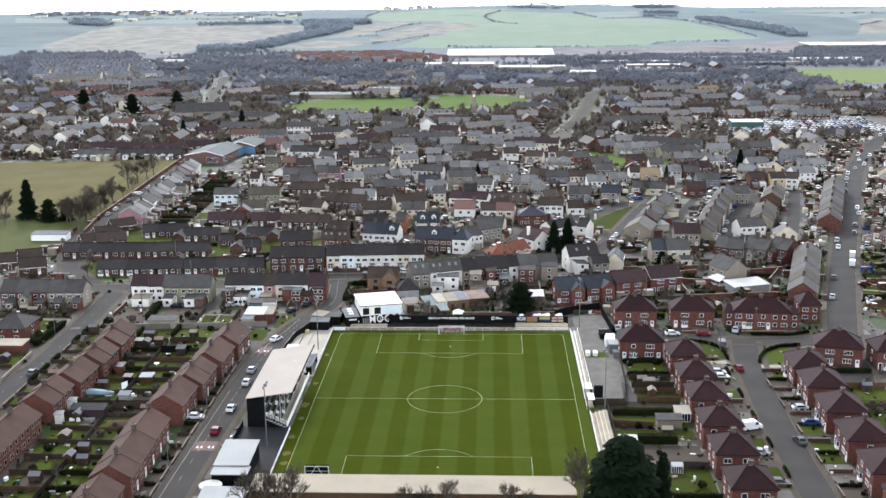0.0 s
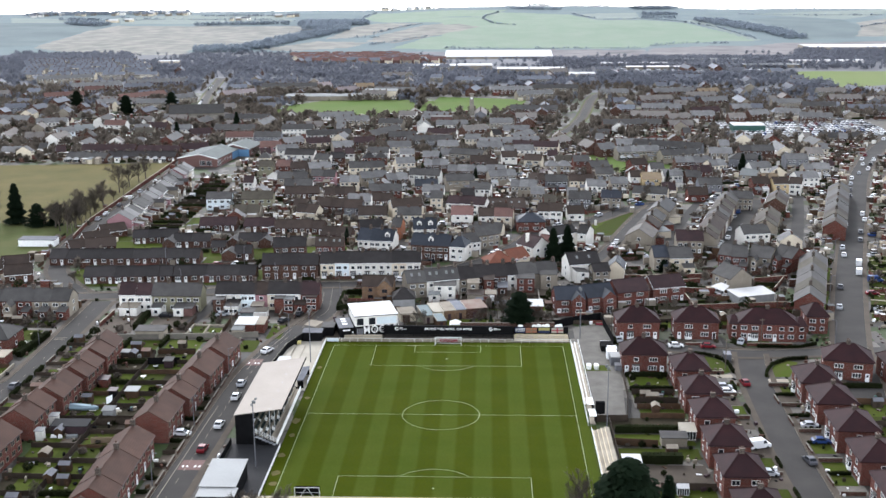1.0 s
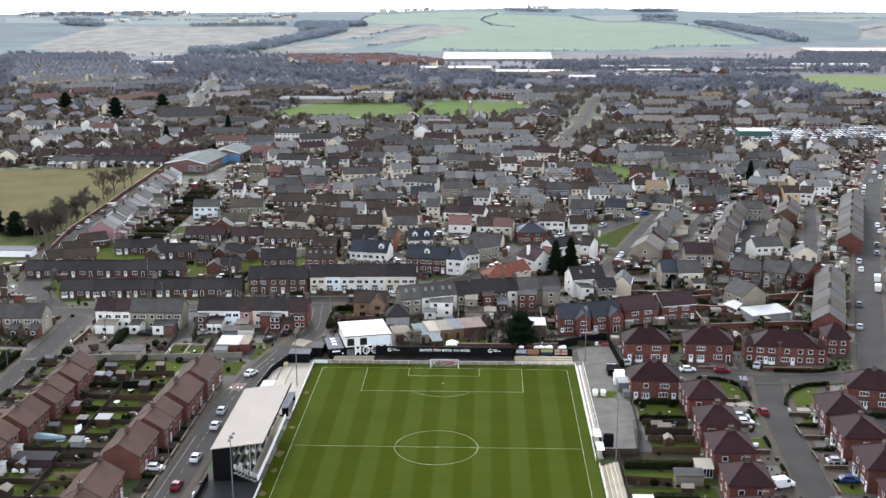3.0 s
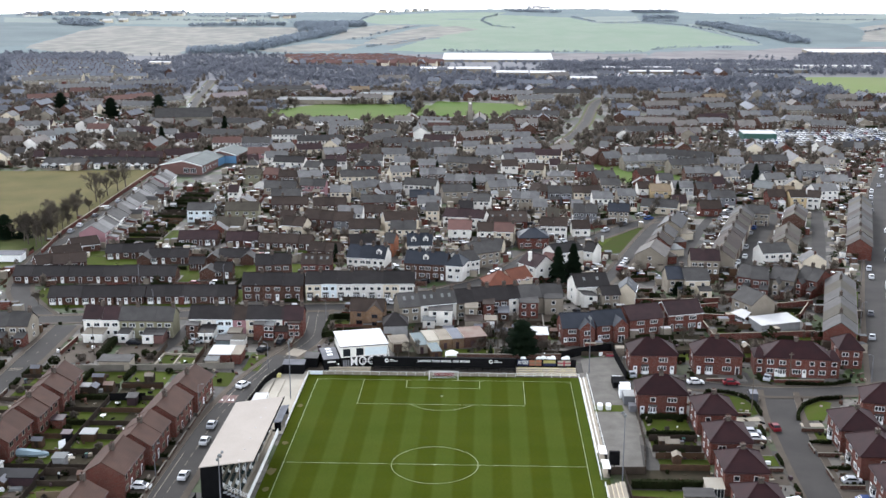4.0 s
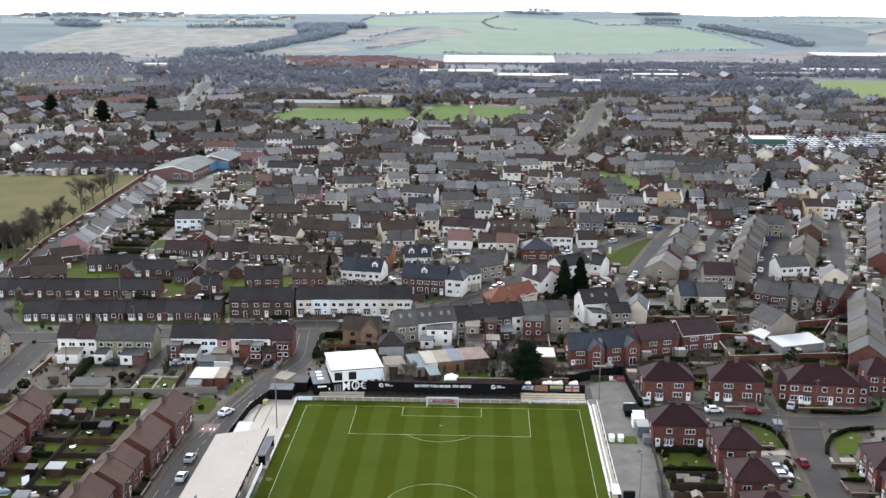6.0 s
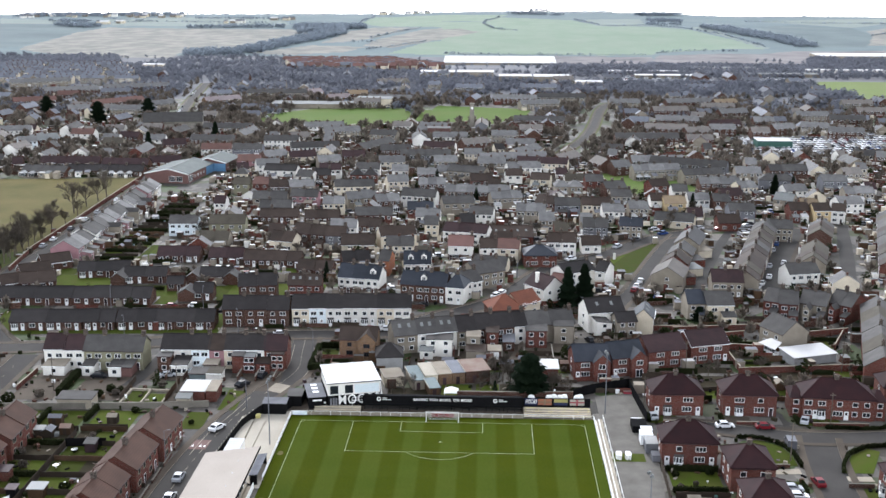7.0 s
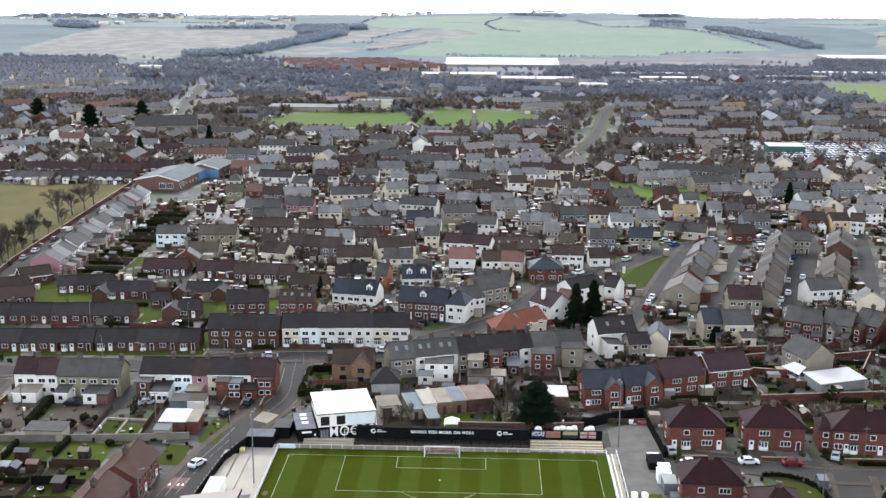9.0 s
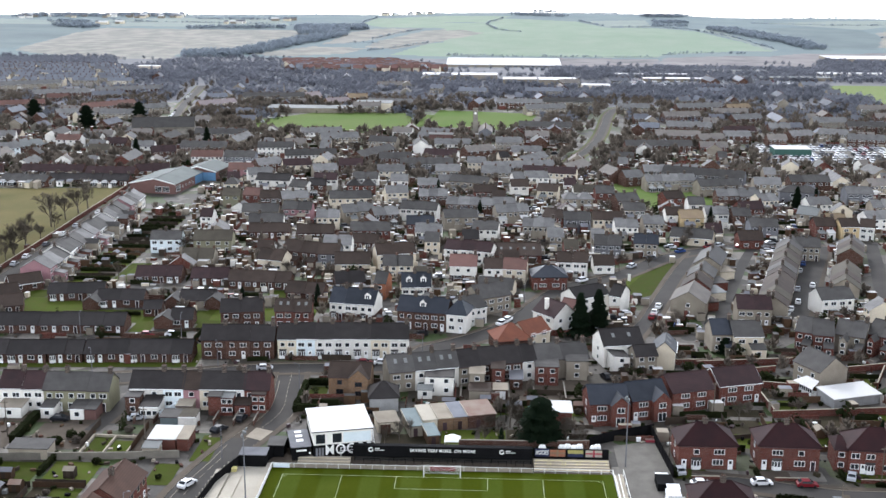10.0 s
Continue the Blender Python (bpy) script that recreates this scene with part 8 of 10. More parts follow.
for k in range(3):
    part("skylight", Shape().solid([(3.2 + k * 0.75, 0.9, 4.15), (4.4 + k * 0.75, 0.9, 4.15), (4.5 + k * 0.75, 1.2, 4.36), (3.3 + k * 0.75, 1.2, 4.36)], [(0, 1, 2, 3)], "upvc"), low, "white roof light strip", Matrix.Translation((-1.5, k * 0.75, k * 0.51)))
box_hut("works", 89.6, 92.2, 102.4, 99.0, 2.3, "palerender", "white_sheet", "low works building with a white sheet roof", 0.6, turn=20)
cons = thing("conservatory", pose(86.1, 105.9, 0, 0, 0, -65), "white glazed conservatory beside the grey house", "conservatory")
part("base", Shape().box(0, -3, 0, 6.5, 0, 1.1, "upvc"), cons)
part("glazing", glazing(Shape(), 6.5, 1.2, 1.15, cols=9).weld(), cons, "white glazed front", Matrix.Translation((3.25, -2.95, 0)))
part("roof", Shape().solid([(-0.2, -3.2, 2.4), (6.7, -3.2, 2.4), (5.5, 0, 3.6), (1, 0, 3.6)], [(0, 1, 2, 3)], "white_sheet").solid([(-0.2, -3.2, 2.4), (1, 0, 3.6), (-0.2, 0, 2.4)], [(0, 1, 2)], "white_sheet"), cons)
wall_run("field_wall", [(-155, 203), (-156, 250), (-157.5, 300), (-158.5, 352)], 1.8, 0.3, "brick", "long brick wall beside the field", "wall", "concrete")
wall_run("field_wall", [(-155, 203), (-151.6, 176)], 1.6, 0.3, "brick", "brick wall beside the lane", "wall", "concrete")

# ---- plots: lawns, fences, hedges, sheds ----
plot_dice = random.Random(21)
index_taken()


def lawn_patch(x0, y0, x1, y1, mat):
    names = {"lawn": ("lawn", "rough green lawn behind a house"), "paving": ("patio", "grey paved yard behind a house"), "soil": ("garden_bed", "bare brown garden bed"), "gravel": ("drive", "pale gravel drive")}
    nm, lab = names[mat]
    PATCH[0] = 0.03 + (PATCH[0] + 0.0011 - 0.03) % 0.03
    sh = Shape().face([(x0, y0, PATCH[0]), (x1, y0, PATCH[0]), (x1, y1, PATCH[0]), (x0, y1, PATCH[0])], mat)
    return setting(nm, sh, lab, "garden")


PATCH = [0.03]


def fence(x0, y0, x1, y1, h=1.6, mat="greywood"):
    L = math.hypot(x1 - x0, y1 - y0)
    n = max(1, round(L / 1.9))
    tops = []
    for i in range(n):
        z = h + plot_dice.uniform(-0.06, 0.06)
        tops += [(L * i / n, z), (L * (i + 1) / n - 0.1, z), (L * (i + 1) / n - 0.1, z + 0.1), (L * (i + 1) / n, z + 0.1)]
    line_pts = [(0, 0), (L, 0)] + tops[::-1]
    k = len(line_pts)
    sh = Shape().solid([(x, -0.035, z) for x, z in line_pts] + [(x, 0.035, z) for x, z in line_pts], [tuple(range(k)), tuple(range(2 * k - 1, k - 1, -1))] + [(i, k + i, k + (i + 1) % k, (i + 1) % k) for i in range(k)], mat)
    ob = part("garden_fence", sh, at=line_matrix(x0, y0, x1, y1))
    return tagged(ob, "weathered timber garden fence between plots", "fence", "garden fences")


def garden_wall(x0, y0, x1, y1, h=0.9, mat="brick"):
    L = math.hypot(x1 - x0, y1 - y0)
    w = thing("garden_wall", line_matrix(x0, y0, x1, y1), "low brick garden wall with concrete coping", "wall", "garden walls")
    part("brickwork", Shape().box(0, -0.12, 0, L, 0.12, h, mat), w)
    part("coping", Shape().box(-0.05, -0.17, h, L + 0.05, 0.17, h + 0.08, "stone" if mat == "brown" else "concrete"), w)
    return w


def leafy(sh, rng, n, sx, sy, sz, z0, size, mat, power=2.4):
    """Scatters small leaf clumps through a rounded block."""
    for _ in range(n):
        while True:
            u, v, w = rng.uniform(-1, 1), rng.uniform(-1, 1), rng.uniform(-1, 1)
            r = abs(u) ** power + abs(v) ** power + abs(w) ** power
            if 0.25 < r < 1:
                break
        c = Vector((u * sx, v * sy, z0 + (w + 1) * sz))
        a = Vector((rng.gauss(0, 1), rng.gauss(0, 1), rng.gauss(0, 1))).normalized() * size * rng.uniform(0.6, 1.3)
        b = a.cross(Vector((rng.gauss(0, 1), rng.gauss(0, 1), rng.gauss(0, 1)))).normalized() * size * rng.uniform(0.5, 1.0)
        sh.face([c - a - b, c + a - b * 0.6, c + a * 0.7 + b, c - a * 0.8 + b * 0.8], mat)
    return sh


def hedge(x0, y0, x1, y1, h=1.4, w=0.9):
    L = round(math.hypot(x1 - x0, y1 - y0))
    if L < 2:
        return None

    def build():
        rng = random.Random(L * 7 + int(h * 10))
        sh = Shape()
        leafy(sh, rng, 60 * L, L / 2, w / 2, h / 2, 0, 0.16, "hedge", 6)
        sh.box(-L / 2 + 0.2, -w / 2 + 0.2, 0, L / 2 - 0.2, w / 2 - 0.2, h - 0.2, "hedge")
        return sh.mesh("hedge")
    m = pose((x0 + x1) / 2, (y0 + y1) / 2, 0, 0, 0, math.degrees(math.atan2(y1 - y0, x1 - x0)))
    return tagged(part("hedge", kept(("hedge", L, h, w), build), at=m), "clipped dark green winter hedge", "hedge", "hedges")


def shed(x, y, turn, w=2.4, d=1.8, wall="wood", roof="greyrender"):
    s = thing("garden_shed", pose(x, y, 0, 0, 0, turn), "small garden shed with a felt roof", "shed", "garden sheds")
    part("wall", kept(("shedw", w, d, wall), lambda: Shape().solid([(0, 0, 0), (w, 0, 0), (w, d, 0), (0, d, 0), (0, 0, 1.8), (w, 0, 1.8), (w, d, 1.8), (0, d, 1.8), (0, d / 2, 2.3), (w, d / 2, 2.3)], [(0, 1, 5, 4), (1, 2, 6, 9, 5), (2, 3, 7, 6), (3, 0, 4, 8, 7)], wall).mesh("wall")), s)
    part("roof", kept(("shedr", w, d, roof), lambda: Shape().solid([(-0.1, -0.15, 1.72), (w + 0.1, -0.15, 1.72), (w + 0.1, d / 2, 2.36), (-0.1, d / 2, 2.36), (w + 0.1, d + 0.15, 1.72), (-0.1, d + 0.15, 1.72)], [(0, 1, 2, 3), (3, 2, 4, 5)], roof).mesh("roof")), s)
    part("door", kept(("shedd", d), lambda: Shape().box(0, -0.04, 0.05, 0.8, -0.005, 1.65, "greywood").mesh("door")), s, at=Matrix.Translation((w * 0.3, 0, 0)))
    return s


def shrub_mesh(k):
    def build():
        rng = random.Random(40 + k)
        return leafy(Shape(), rng, 170, 1.0, 0.9, 0.75, 0, 0.2, "hedge" if k < 2 else "twig", 2).mesh("shrub")
    return kept(("shrub", k), build)


def shrub(x, y, s=1.0, k=0):
    ob = part("shrub", shrub_mesh(k), at=Matrix.LocRotScale((x, y, 0), Euler((0, 0, x * 3.1)), (s, s, s)))
    return tagged(ob, "rounded evergreen garden shrub" if k < 2 else "bare twiggy garden shrub", "shrub", "shrubs")


def small_thing(x, y, r):
    k = r.choice((0, 0, 0, 1, 2, 2, 3))
    if k == 0:
        b = thing("wheelie_bin", pose(x, y, 0), "dark wheeled refuse bin beside a house", "bin", "bins")
        part("body", kept("binb", lambda: Shape().solid([(-0.24, -0.27, 0), (0.24, -0.27, 0), (0.24, 0.27, 0), (-0.24, 0.27, 0), (-0.3, -0.35, 1), (0.3, -0.35, 1), (0.3, 0.35, 1), (-0.3, 0.35, 1)], [(0, 1, 5, 4), (1, 2, 6, 5), (2, 3, 7, 6), (3, 0, 4, 7)], "car_grey").mesh("body")), b)
        part("lid", kept("binl", lambda: Shape().box(-0.32, -0.37, 1.0, 0.32, 0.38, 1.08, "seatgreen").mesh("lid")), b)
    elif k == 1:
        b = thing("garden_table", pose(x, y, 0), "white plastic garden table", "table", "garden tables")
        part("tabletop", kept("gtt", lambda: Shape().prism([(0.7 * math.cos(i * 0.785), 0.7 * math.sin(i * 0.785)) for i in range(8)], 0.7, 0.76, "upvc").mesh("tabletop")), b)
        part("leg", kept("gtl", lambda: Shape().bar((0, 0, 0), (0, 0, 0.7), 0.1, 0.06, "upvc", 5).mesh("leg")), b)
    elif k == 2:
        b = thing("storage_box", pose(x, y, 0), "grey plastic garden storage box", "box", "storage boxes")
        part("box", kept("sbx", lambda: Shape().box(-0.6, -0.35, 0, 0.6, 0.35, 0.7, "greyrender").mesh("box")), b)
        part("lid", kept("sbl", lambda: Shape().box(-0.64, -0.38, 0.7, 0.64, 0.38, 0.78, "darkgrey").mesh("lid")), b)
    else:
        b = thing("greenhouse", pose(x, y, 0), "small white-framed greenhouse on a garden plot", "greenhouse", "greenhouses")
        part("glazing", kept("ghg", lambda: glazing(Shape(), 2.4, 1.6, cols=5).weld().mesh("glazing")), b)
        part("body", kept("ghb", lambda: Shape().box(-1.2, 0.03, 0, 1.2, 1.9, 1.6, "tealpaint").mesh("body")), b)
        part("roof", kept("ghr", lambda: Shape().solid([(-1.25, -0.1, 1.6), (1.25, -0.1, 1.6), (1.25, 0.95, 2.2), (-1.25, 0.95, 2.2), (1.25, 2.0, 1.6), (-1.25, 2.0, 1.6)], [(0, 1, 2, 3), (3, 2, 4, 5)], "white_sheet").mesh("roof")), b)


def garden(x0, y0, x1, y1, r, busy=1.0, edge=None):
    """One plot, filled at random with what the town's gardens hold."""
    xa, xb, ya, yb = min(x0, x1), max(x0, x1), min(y0, y1), max(y0, y1)
    along_x = xb - xa > yb - ya
    cut = r.uniform(0.35, 0.7)
    kinds = [r.choice(("lawn", "lawn", "lawn", "lawn", "soil")), r.choice(("lawn", "lawn", "lawn", "paving", "soil"))]
    i = 0.25
    if along_x:
        xm = xa + (xb - xa) * cut
        lawn_patch(xa + i, ya + i, xm, yb - i, kinds[0])
        lawn_patch(xm, ya + i, xb - i, yb - i, kinds[1])
    else:
        ym = ya + (yb - ya) * cut
        lawn_patch(xa + i, ya + i, xb - i, ym, kinds[0])
        lawn_patch(xa + i, ym, xb - i, yb - i, kinds[1])
    for k in range(round(busy * r.choice((1, 2, 2, 3)))):
        x, y = r.uniform(xa + 1.2, xb - 1.2), r.uniform(ya + 1.2, yb - 1.2)
        q = r.random()
        if q < 0.14:
            shed(x - 1, y - 0.8, r.choice((0, 90, 0)), r.choice((2.4, 3.0)), r.choice((1.8, 2.2)), r.choice(("wood", "greywood", "wood")), r.choice(("darkgrey", "darkgrey", "darkgrey", "greyrender", "rustsheet")))
        elif q < 0.82:
            shrub(x, y, r.uniform(0.4, 1.2), r.randrange(3))
        else:
            small_thing(x, y, r)


def plot_row(xs, y0, y1, r, busy=1.0, tall=1.6, hedges=0.15):
    """Plots side by side along x, with fences between."""
    for a, b in zip(xs, xs[1:]):
        garden(a, y0, b, y1, r, busy)
    for x in xs:
        if r.random() < hedges:
            hedge(x, y0, x, y1, 1.3)
        else:
            fence(x, y0, x, y1, tall * r.choice((0.7, 1, 1)), r.choice(("greywood", "greywood", "wood")))


def plot_column(ys, x0, x1, r, busy=1.0, tall=1.6, hedges=0.25):
    for a, b in zip(ys, ys[1:]):
        garden(x0, a, x1, b, r, busy)
    for y in ys:
        if r.random() < hedges:
            hedge(x0, y, x1, y, 1.4)
        else:
            fence(x0, y, x1, y, tall * r.choice((0.7, 1, 1)), r.choice(("greywood", "greywood", "wood")))


def spaced(a, b, n):
    return [a + (b - a) * i / n for i in range(n + 1)]


gr = random.Random(77)
# between the two western terraces
plot_column(spaced(-92, 42, 17), -80, -69.6, gr, 0.9, 1.2, 0.2)
plot_column(spaced(-92, 42, 17), -90.6, -80.4, gr, 0.9, 1.2, 0.2)
for y in spaced(-90, 40, 13)[:-1]:
    fence(-80.2, y, -80.2, y + 10, 1.5)
plot_column(spaced(-10, 30, 4), -128, -116.6, gr, 1.6)
box_hut("outbuilding", -127, 31.5, -118.6, 37, 2.4, "brick", "concrete", "flat-roofed brick garage beside the side street", 0.1)
hedge(-117.4, 38, -116.2, 57, 1.9, 1.8)
for x, y, s in ((-118.6, 40, 1.5), (-119, 45, 1.6), (-118.4, 53, 1.4), (-119.4, 56, 1.2)):
    shrub(x, y, s, 0)
garden_wall(-115.4, 4, -115.8, 31, 0.9, "concrete")
lawn_patch(-131, 53, -119.6, 62, "lawn")
for y in (-8, 10, 26):
    house(line_matrix(-132, y, -132, y + 9), 9, 8, 4.6, 2.8, gr.choice(("brick", "greyrender")), "slate", "g", opts="d", category="house", group="houses west of the side street")
# their street sides
for y in spaced(-56, 40, 15)[:-1]:
    lawn_patch(-60.2, y + 0.3, -57.4, y + 6.0, gr.choice(("paving", "lawn", "gravel", "soil", "paving")))
    hedge(-60.2, y, -57.4, y, 1.0, 0.5) if gr.random() < 0.5 else fence(-60.2, y, -57.4, y, 1.0)
for y in spaced(-56, 40, 12)[:-1]:
    garden_wall(-57.3 + (y + 56) * 0.012, y, -57.3 + (y + 56) * 0.012, y + 6.2, 0.8, "brown")
for y in spaced(-56, 56, 14)[:-1]:
    garden(-107.2, y, -101.4, y + 7.6, gr, 0.6)
    fence(-107.2, y, -101, y, 1.1)
    hedge(-107.4, y, -107.4, y + 6, 1.2) if gr.random() < 0.5 else garden_wall(-107.4, y, -107.4, y + 6.4, 0.9, "brown")
wall_run("boundary_wall", [(-104, 53.6), (-90.4, 54.2), (-82, 54.8), (-65, 56), (-55, 57.4)], 1.5, 0.22, "stone", "dark stone boundary wall behind the yards", "wall", "stone")
wall_run("boundary_wall", [(-104, 79), (-104.2, 66)], 1.2, 0.22, "brick", "red brick yard wall", "wall", "concrete")
# yards behind the cross-road terraces
for x0, y0, x1, y1, mat in ((-90, 60.4, -77.4, 74.2, "paving"), (-104, 60, -93.4, 74.2, "paving"), (-75.9, 57.8, -71.7, 66.8, "lawn"), (-71.1, 57.5, -66.8, 65.2, "lawn"), (-90.6, 43, -81.6, 53.4, "lawn"), (-79.6, 43, -69.8, 54, "lawn"), (-66.2, 58, -63, 74, "paving"), (-58.8, 44, -53.6, 54, "lawn"), (-104, 44, -93, 53, "lawn"), (-52.6, 55.5, -48.4, 69, "lawn")):
    lawn_patch(x0, y0, x1, y1, mat)
for x, y0, y1 in ((-76.3, 57.6, 67), (-71.4, 57.5, 67), (-66.5, 57.4, 68)):
    garden_wall(x, y0, x, y1, 0.5, "concrete")
garden_wall(-76.3, 67.2, -66.5, 66.6, 0.5, "concrete")
hedge(-92.6, 62.5, -92.8, 77.5, 2.0, 1.8)
hedge(-80.8, 47, -80.4, 56.5, 1.5, 1.0)
hedge(-90.8, 43, -90.8, 53, 1.4)
hedge(-69.4, 56.6, -57, 57.6, 1.2)
for x, y, s, k in ((-83, 62.6, 1.3, 0), (-81.1, 66.4, 1.2, 1), (-84.6, 62.4, 1.0, 0), (-79, 63.5, 1.1, 2), (-78.6, 66, 1.0, 0), (-88.6, 62, 1.1, 2), (-56.5, 47, 0.7, 0), (-71, 53, 1.0, 0), (-69.6, 70, 1.1, 2), (-103, 58, 1.6, 1), (-97, 62, 1.3, 2)):
    shrub(x, y, s, k)
shed(-75.4, 46, 0, 2.2, 2.0, "greywood", "greyrender")
shed(-88.4, 45, 0, 3.0, 1.8, "wood", "darkgrey")
fence(-79.8, 42.8, -69.6, 42.8, 1.4)
fence(-77.2, 61, -77.2, 74, 1.5)
fence(-66, 60, -66, 73, 1.6, "wood")
lawn_patch(-103, 74.5, -60, 80.5, "paving")
lawn_patch(-51, 68, -41.5, 80, "paving")
for x in spaced(-70, -43, 6):
    garden_wall(x, 74.5, x, 80, 1.4, "brown")
plot_row(spaced(-142, -118, 5), 64, 72, gr, 1.3, 1.4)
for y0 in (53.2, 54.4):
    setting("road_marking", Shape().face([(-113.4, y0, 0.12), (-110.2, y0 + 0.6, 0.12), (-110.2, y0 + 0.9, 0.12), (-113.4, y0 + 0.3, 0.12)], "concrete"), "worn white road marking bar", "road marking")
# behind the far terrace and the centre terrace
plot_row(spaced(-8, 32, 8), 84, 92, gr, 1.6, 1.5)
lawn_patch(-8, 92.2, 34, 108, "paving")
for x in (2.6, 9.4, 14, 20, 27.4):
    garden_wall(x, 92, x, 100 + (x > 12) * 3, 1.5, "brown")
lawn_patch(-14, 64.5, 0, 72, "soil")
lawn_patch(-1, 67.4, 6.2, 75, "lawn")
lawn_patch(7.4, 65, 13, 75.6, "lawn")
lawn_patch(13.2, 65, 22, 75.6, "soil")
lawn_patch(-34, 84, -29.6, 100, "lawn")
for y in (86, 92, 98):
    hedge(-35.2, y - 3, -35.2, y + 3, 1.8, 1.4)
hedge(-35, 84, -28, 84, 2.0, 1.4)
hedge(-35, 101.5, -27, 101.5, 1.8, 1.2)
# west side of the cul-de-sac, behind and in front
plot_column([-84, -68, -53, -38.5], 39.6, 57.6, gr, 2.6, 1.5, 0.3)
for x0, y0, x1, y1, mat in ((39.6, -38, 57.4, -27, "paving"), (39.6, -24, 57.4, -18.4, "lawn"), (39.6, -16.6, 57.4, -10.6, "lawn"), (39.6, -8, 57.4, -1, "soil"), (47.4, -0.4, 58, 4.6, "lawn"), (46.6, 5.6, 57.6, 13.8, "gravel")):
    lawn_patch(x0, y0, x1, y1, mat)
hedge(40, -9.3, 56, -9.2, 1.8, 1.4)
hedge(44, -25.5, 53, -25.5, 2.2, 2.2)
for x0, y0, x1, y1, h, m in ((39.2, -16.4, 48.8, -17.6, 1.7, "wood"), (39.6, -26.2, 43.6, -26.2, 1.6, "greywood"), (39.6, -38.6, 57.4, -38.6, 1.5, "greywood"), (47, 5, 57.4, 5, 1.4, "wood"), (46.8, 14.2, 57.4, 14.2, 1.6, "greywood"), (39.4, -60, 39.4, -4, 1.6, "greywood"), (47, -1, 57.4, -1, 1.4, "wood")):
    fence(x0, y0, x1, y1, h, m)
box_hut("outbuilding", 39.8, -31.4, 43.4, -26.6, 2.1, "concrete", "white_sheet", "low garden store with a white sheet roof", 0.1)
box_hut("outbuilding", 49.6, -17.4, 55.2, -14.4, 2.1, "greyrender", "slate", "grey garden workshop with a slate roof", 0.3)
sunroom = thing("conservatory", pose(56.4, -12, 0, 0, 0, 0), "small white glazed conservatory behind a hipped house", "conservatory")
part("glazing", glazing(Shape(), 3.4, 2.0, 0.3, cols=5).weld(), sunroom, "white glazed front", Matrix.Translation((-0.4, -2.0, 0)))
part("base", Shape().box(-2.1, -1.95, 0, 1.3, 1.6, 2.3, "greyrender"), sunroom)
part("roof", Shape().solid([(-2.3, -2.2, 2.3), (1.5, -2.2, 2.3), (1.5, 1.7, 3.0), (-2.3, 1.7, 3.0)], [(0, 1, 2, 3)], "palepaving"), sunroom)
for k in range(14):
    shrub(gr.uniform(40.5, 56.5), gr.uniform(-37, 13), gr.uniform(0.4, 1.1), gr.randrange(3))
for x, y, t in ((50, -22, 0), (52, 2, 90), (48.5, 10.5, 0)):
    shed(x, y, t, 2.4, 1.8, "wood", "greyrender")
plot_column([8.5, 17, 27], 46.8, 57.4, gr, 2.0, 1.6)
for y in (-76, -59.6, -43.6, -28.6, -13, 1.6, 17.2):
    lawn_patch(67.2, y + 0.4, 72.6, y + 5.6, gr.choice(("lawn", "lawn", "gravel")))
    lawn_patch(67.2, y + 5.9, 72.6, y + 11, gr.choice(("gravel", "paving")))
    garden_wall(67.2, y + 12.3, 72.6, y + 12.3, 0.8, "brown")
    hedge(73.2, y + 0.4, 73.2, y + 5.4, 0.9, 0.5)
# east side
for y in (21, 7.5, -8.2, -24, -40, -56, -72):
    lawn_patch(81.8, y - 12, 87, y - 7, gr.choice(("lawn", "gravel", "paving")))
    lawn_patch(81.8, y - 6.6, 87, y - 0.8, gr.choice(("lawn", "paving", "gravel")))
    garden_wall(82, y - 0.3, 87, y - 0.3, 0.9, "brown")
    hedge(82, y - 6.8, 87, y - 6.8, 0.9, 0.5)
    garden_wall(81.6, y - 12.5, 81.6, y - 8, 0.8, "brown")
plot_column([-84, -68, -52, -36, -20, -5, 9, 20], 97.2, 110, gr, 2.4, 1.6, 0.4)
# fronts of the hipped houses facing the road
for x0, x1 in ((47, 60), (63.5, 77), (80.5, 100)):
    lawn_patch(x0, 52.5, (x0 + x1) / 2, 57, gr.choice(("paving", "lawn")))
    lawn_patch((x0 + x1) / 2 + 0.2, 52.5, x1, 57, gr.choice(("gravel", "lawn")))
    garden_wall(x0 + 3, 52.3, x1 - 4, 52.3, 0.8, "brick")
    hedge(x0, 52.6, x0, 57, 1.2)
sheet("verge_grass", [(67.6, 29.6), (74.6, 30.6), (74.6, 36), (73.4, 40.4), (69.6, 43.4), (66.8, 43.4)], "lawn", "green corner lawn", 0.07)
sheet("verge_grass", [(83.4, 27.4), (89, 27.4), (94, 38.6), (91.8, 40), (87.4, 36.4), (84.2, 30.6)], "lawn", "green corner lawn", 0.07)
for line in ([(65.1, 44.6), (69.6, 44.2), (72.6, 42.4), (74.4, 39.6), (75.2, 35.6), (75.2, 30)], [(82.9, 27), (84, 31), (86.6, 36.4), (91.4, 40.4), (97.4, 41.6)], [(86, 50.8), (93.6, 50.2), (98, 50.6), (102.8, 53.4)]):
    for (x0, y0), (x1, y1) in zip(line, line[1:]):
        hedge(x0, y0, x1, y1, 1.0, 0.7)
sheet("drive", [(68.4, 26.2), (74.4, 26.6), (74.4, 29), (68.2, 28.6)], "concrete", "pale concrete drive", 0.072)
sheet("drive", [(82.8, 23.6), (88, 23.6), (88, 25.8), (83, 25.8)], "concrete", "pale concrete drive", 0.072)
plot_row(spaced(62, 106, 5), 68, 84, gr, 2.6, 1.6)
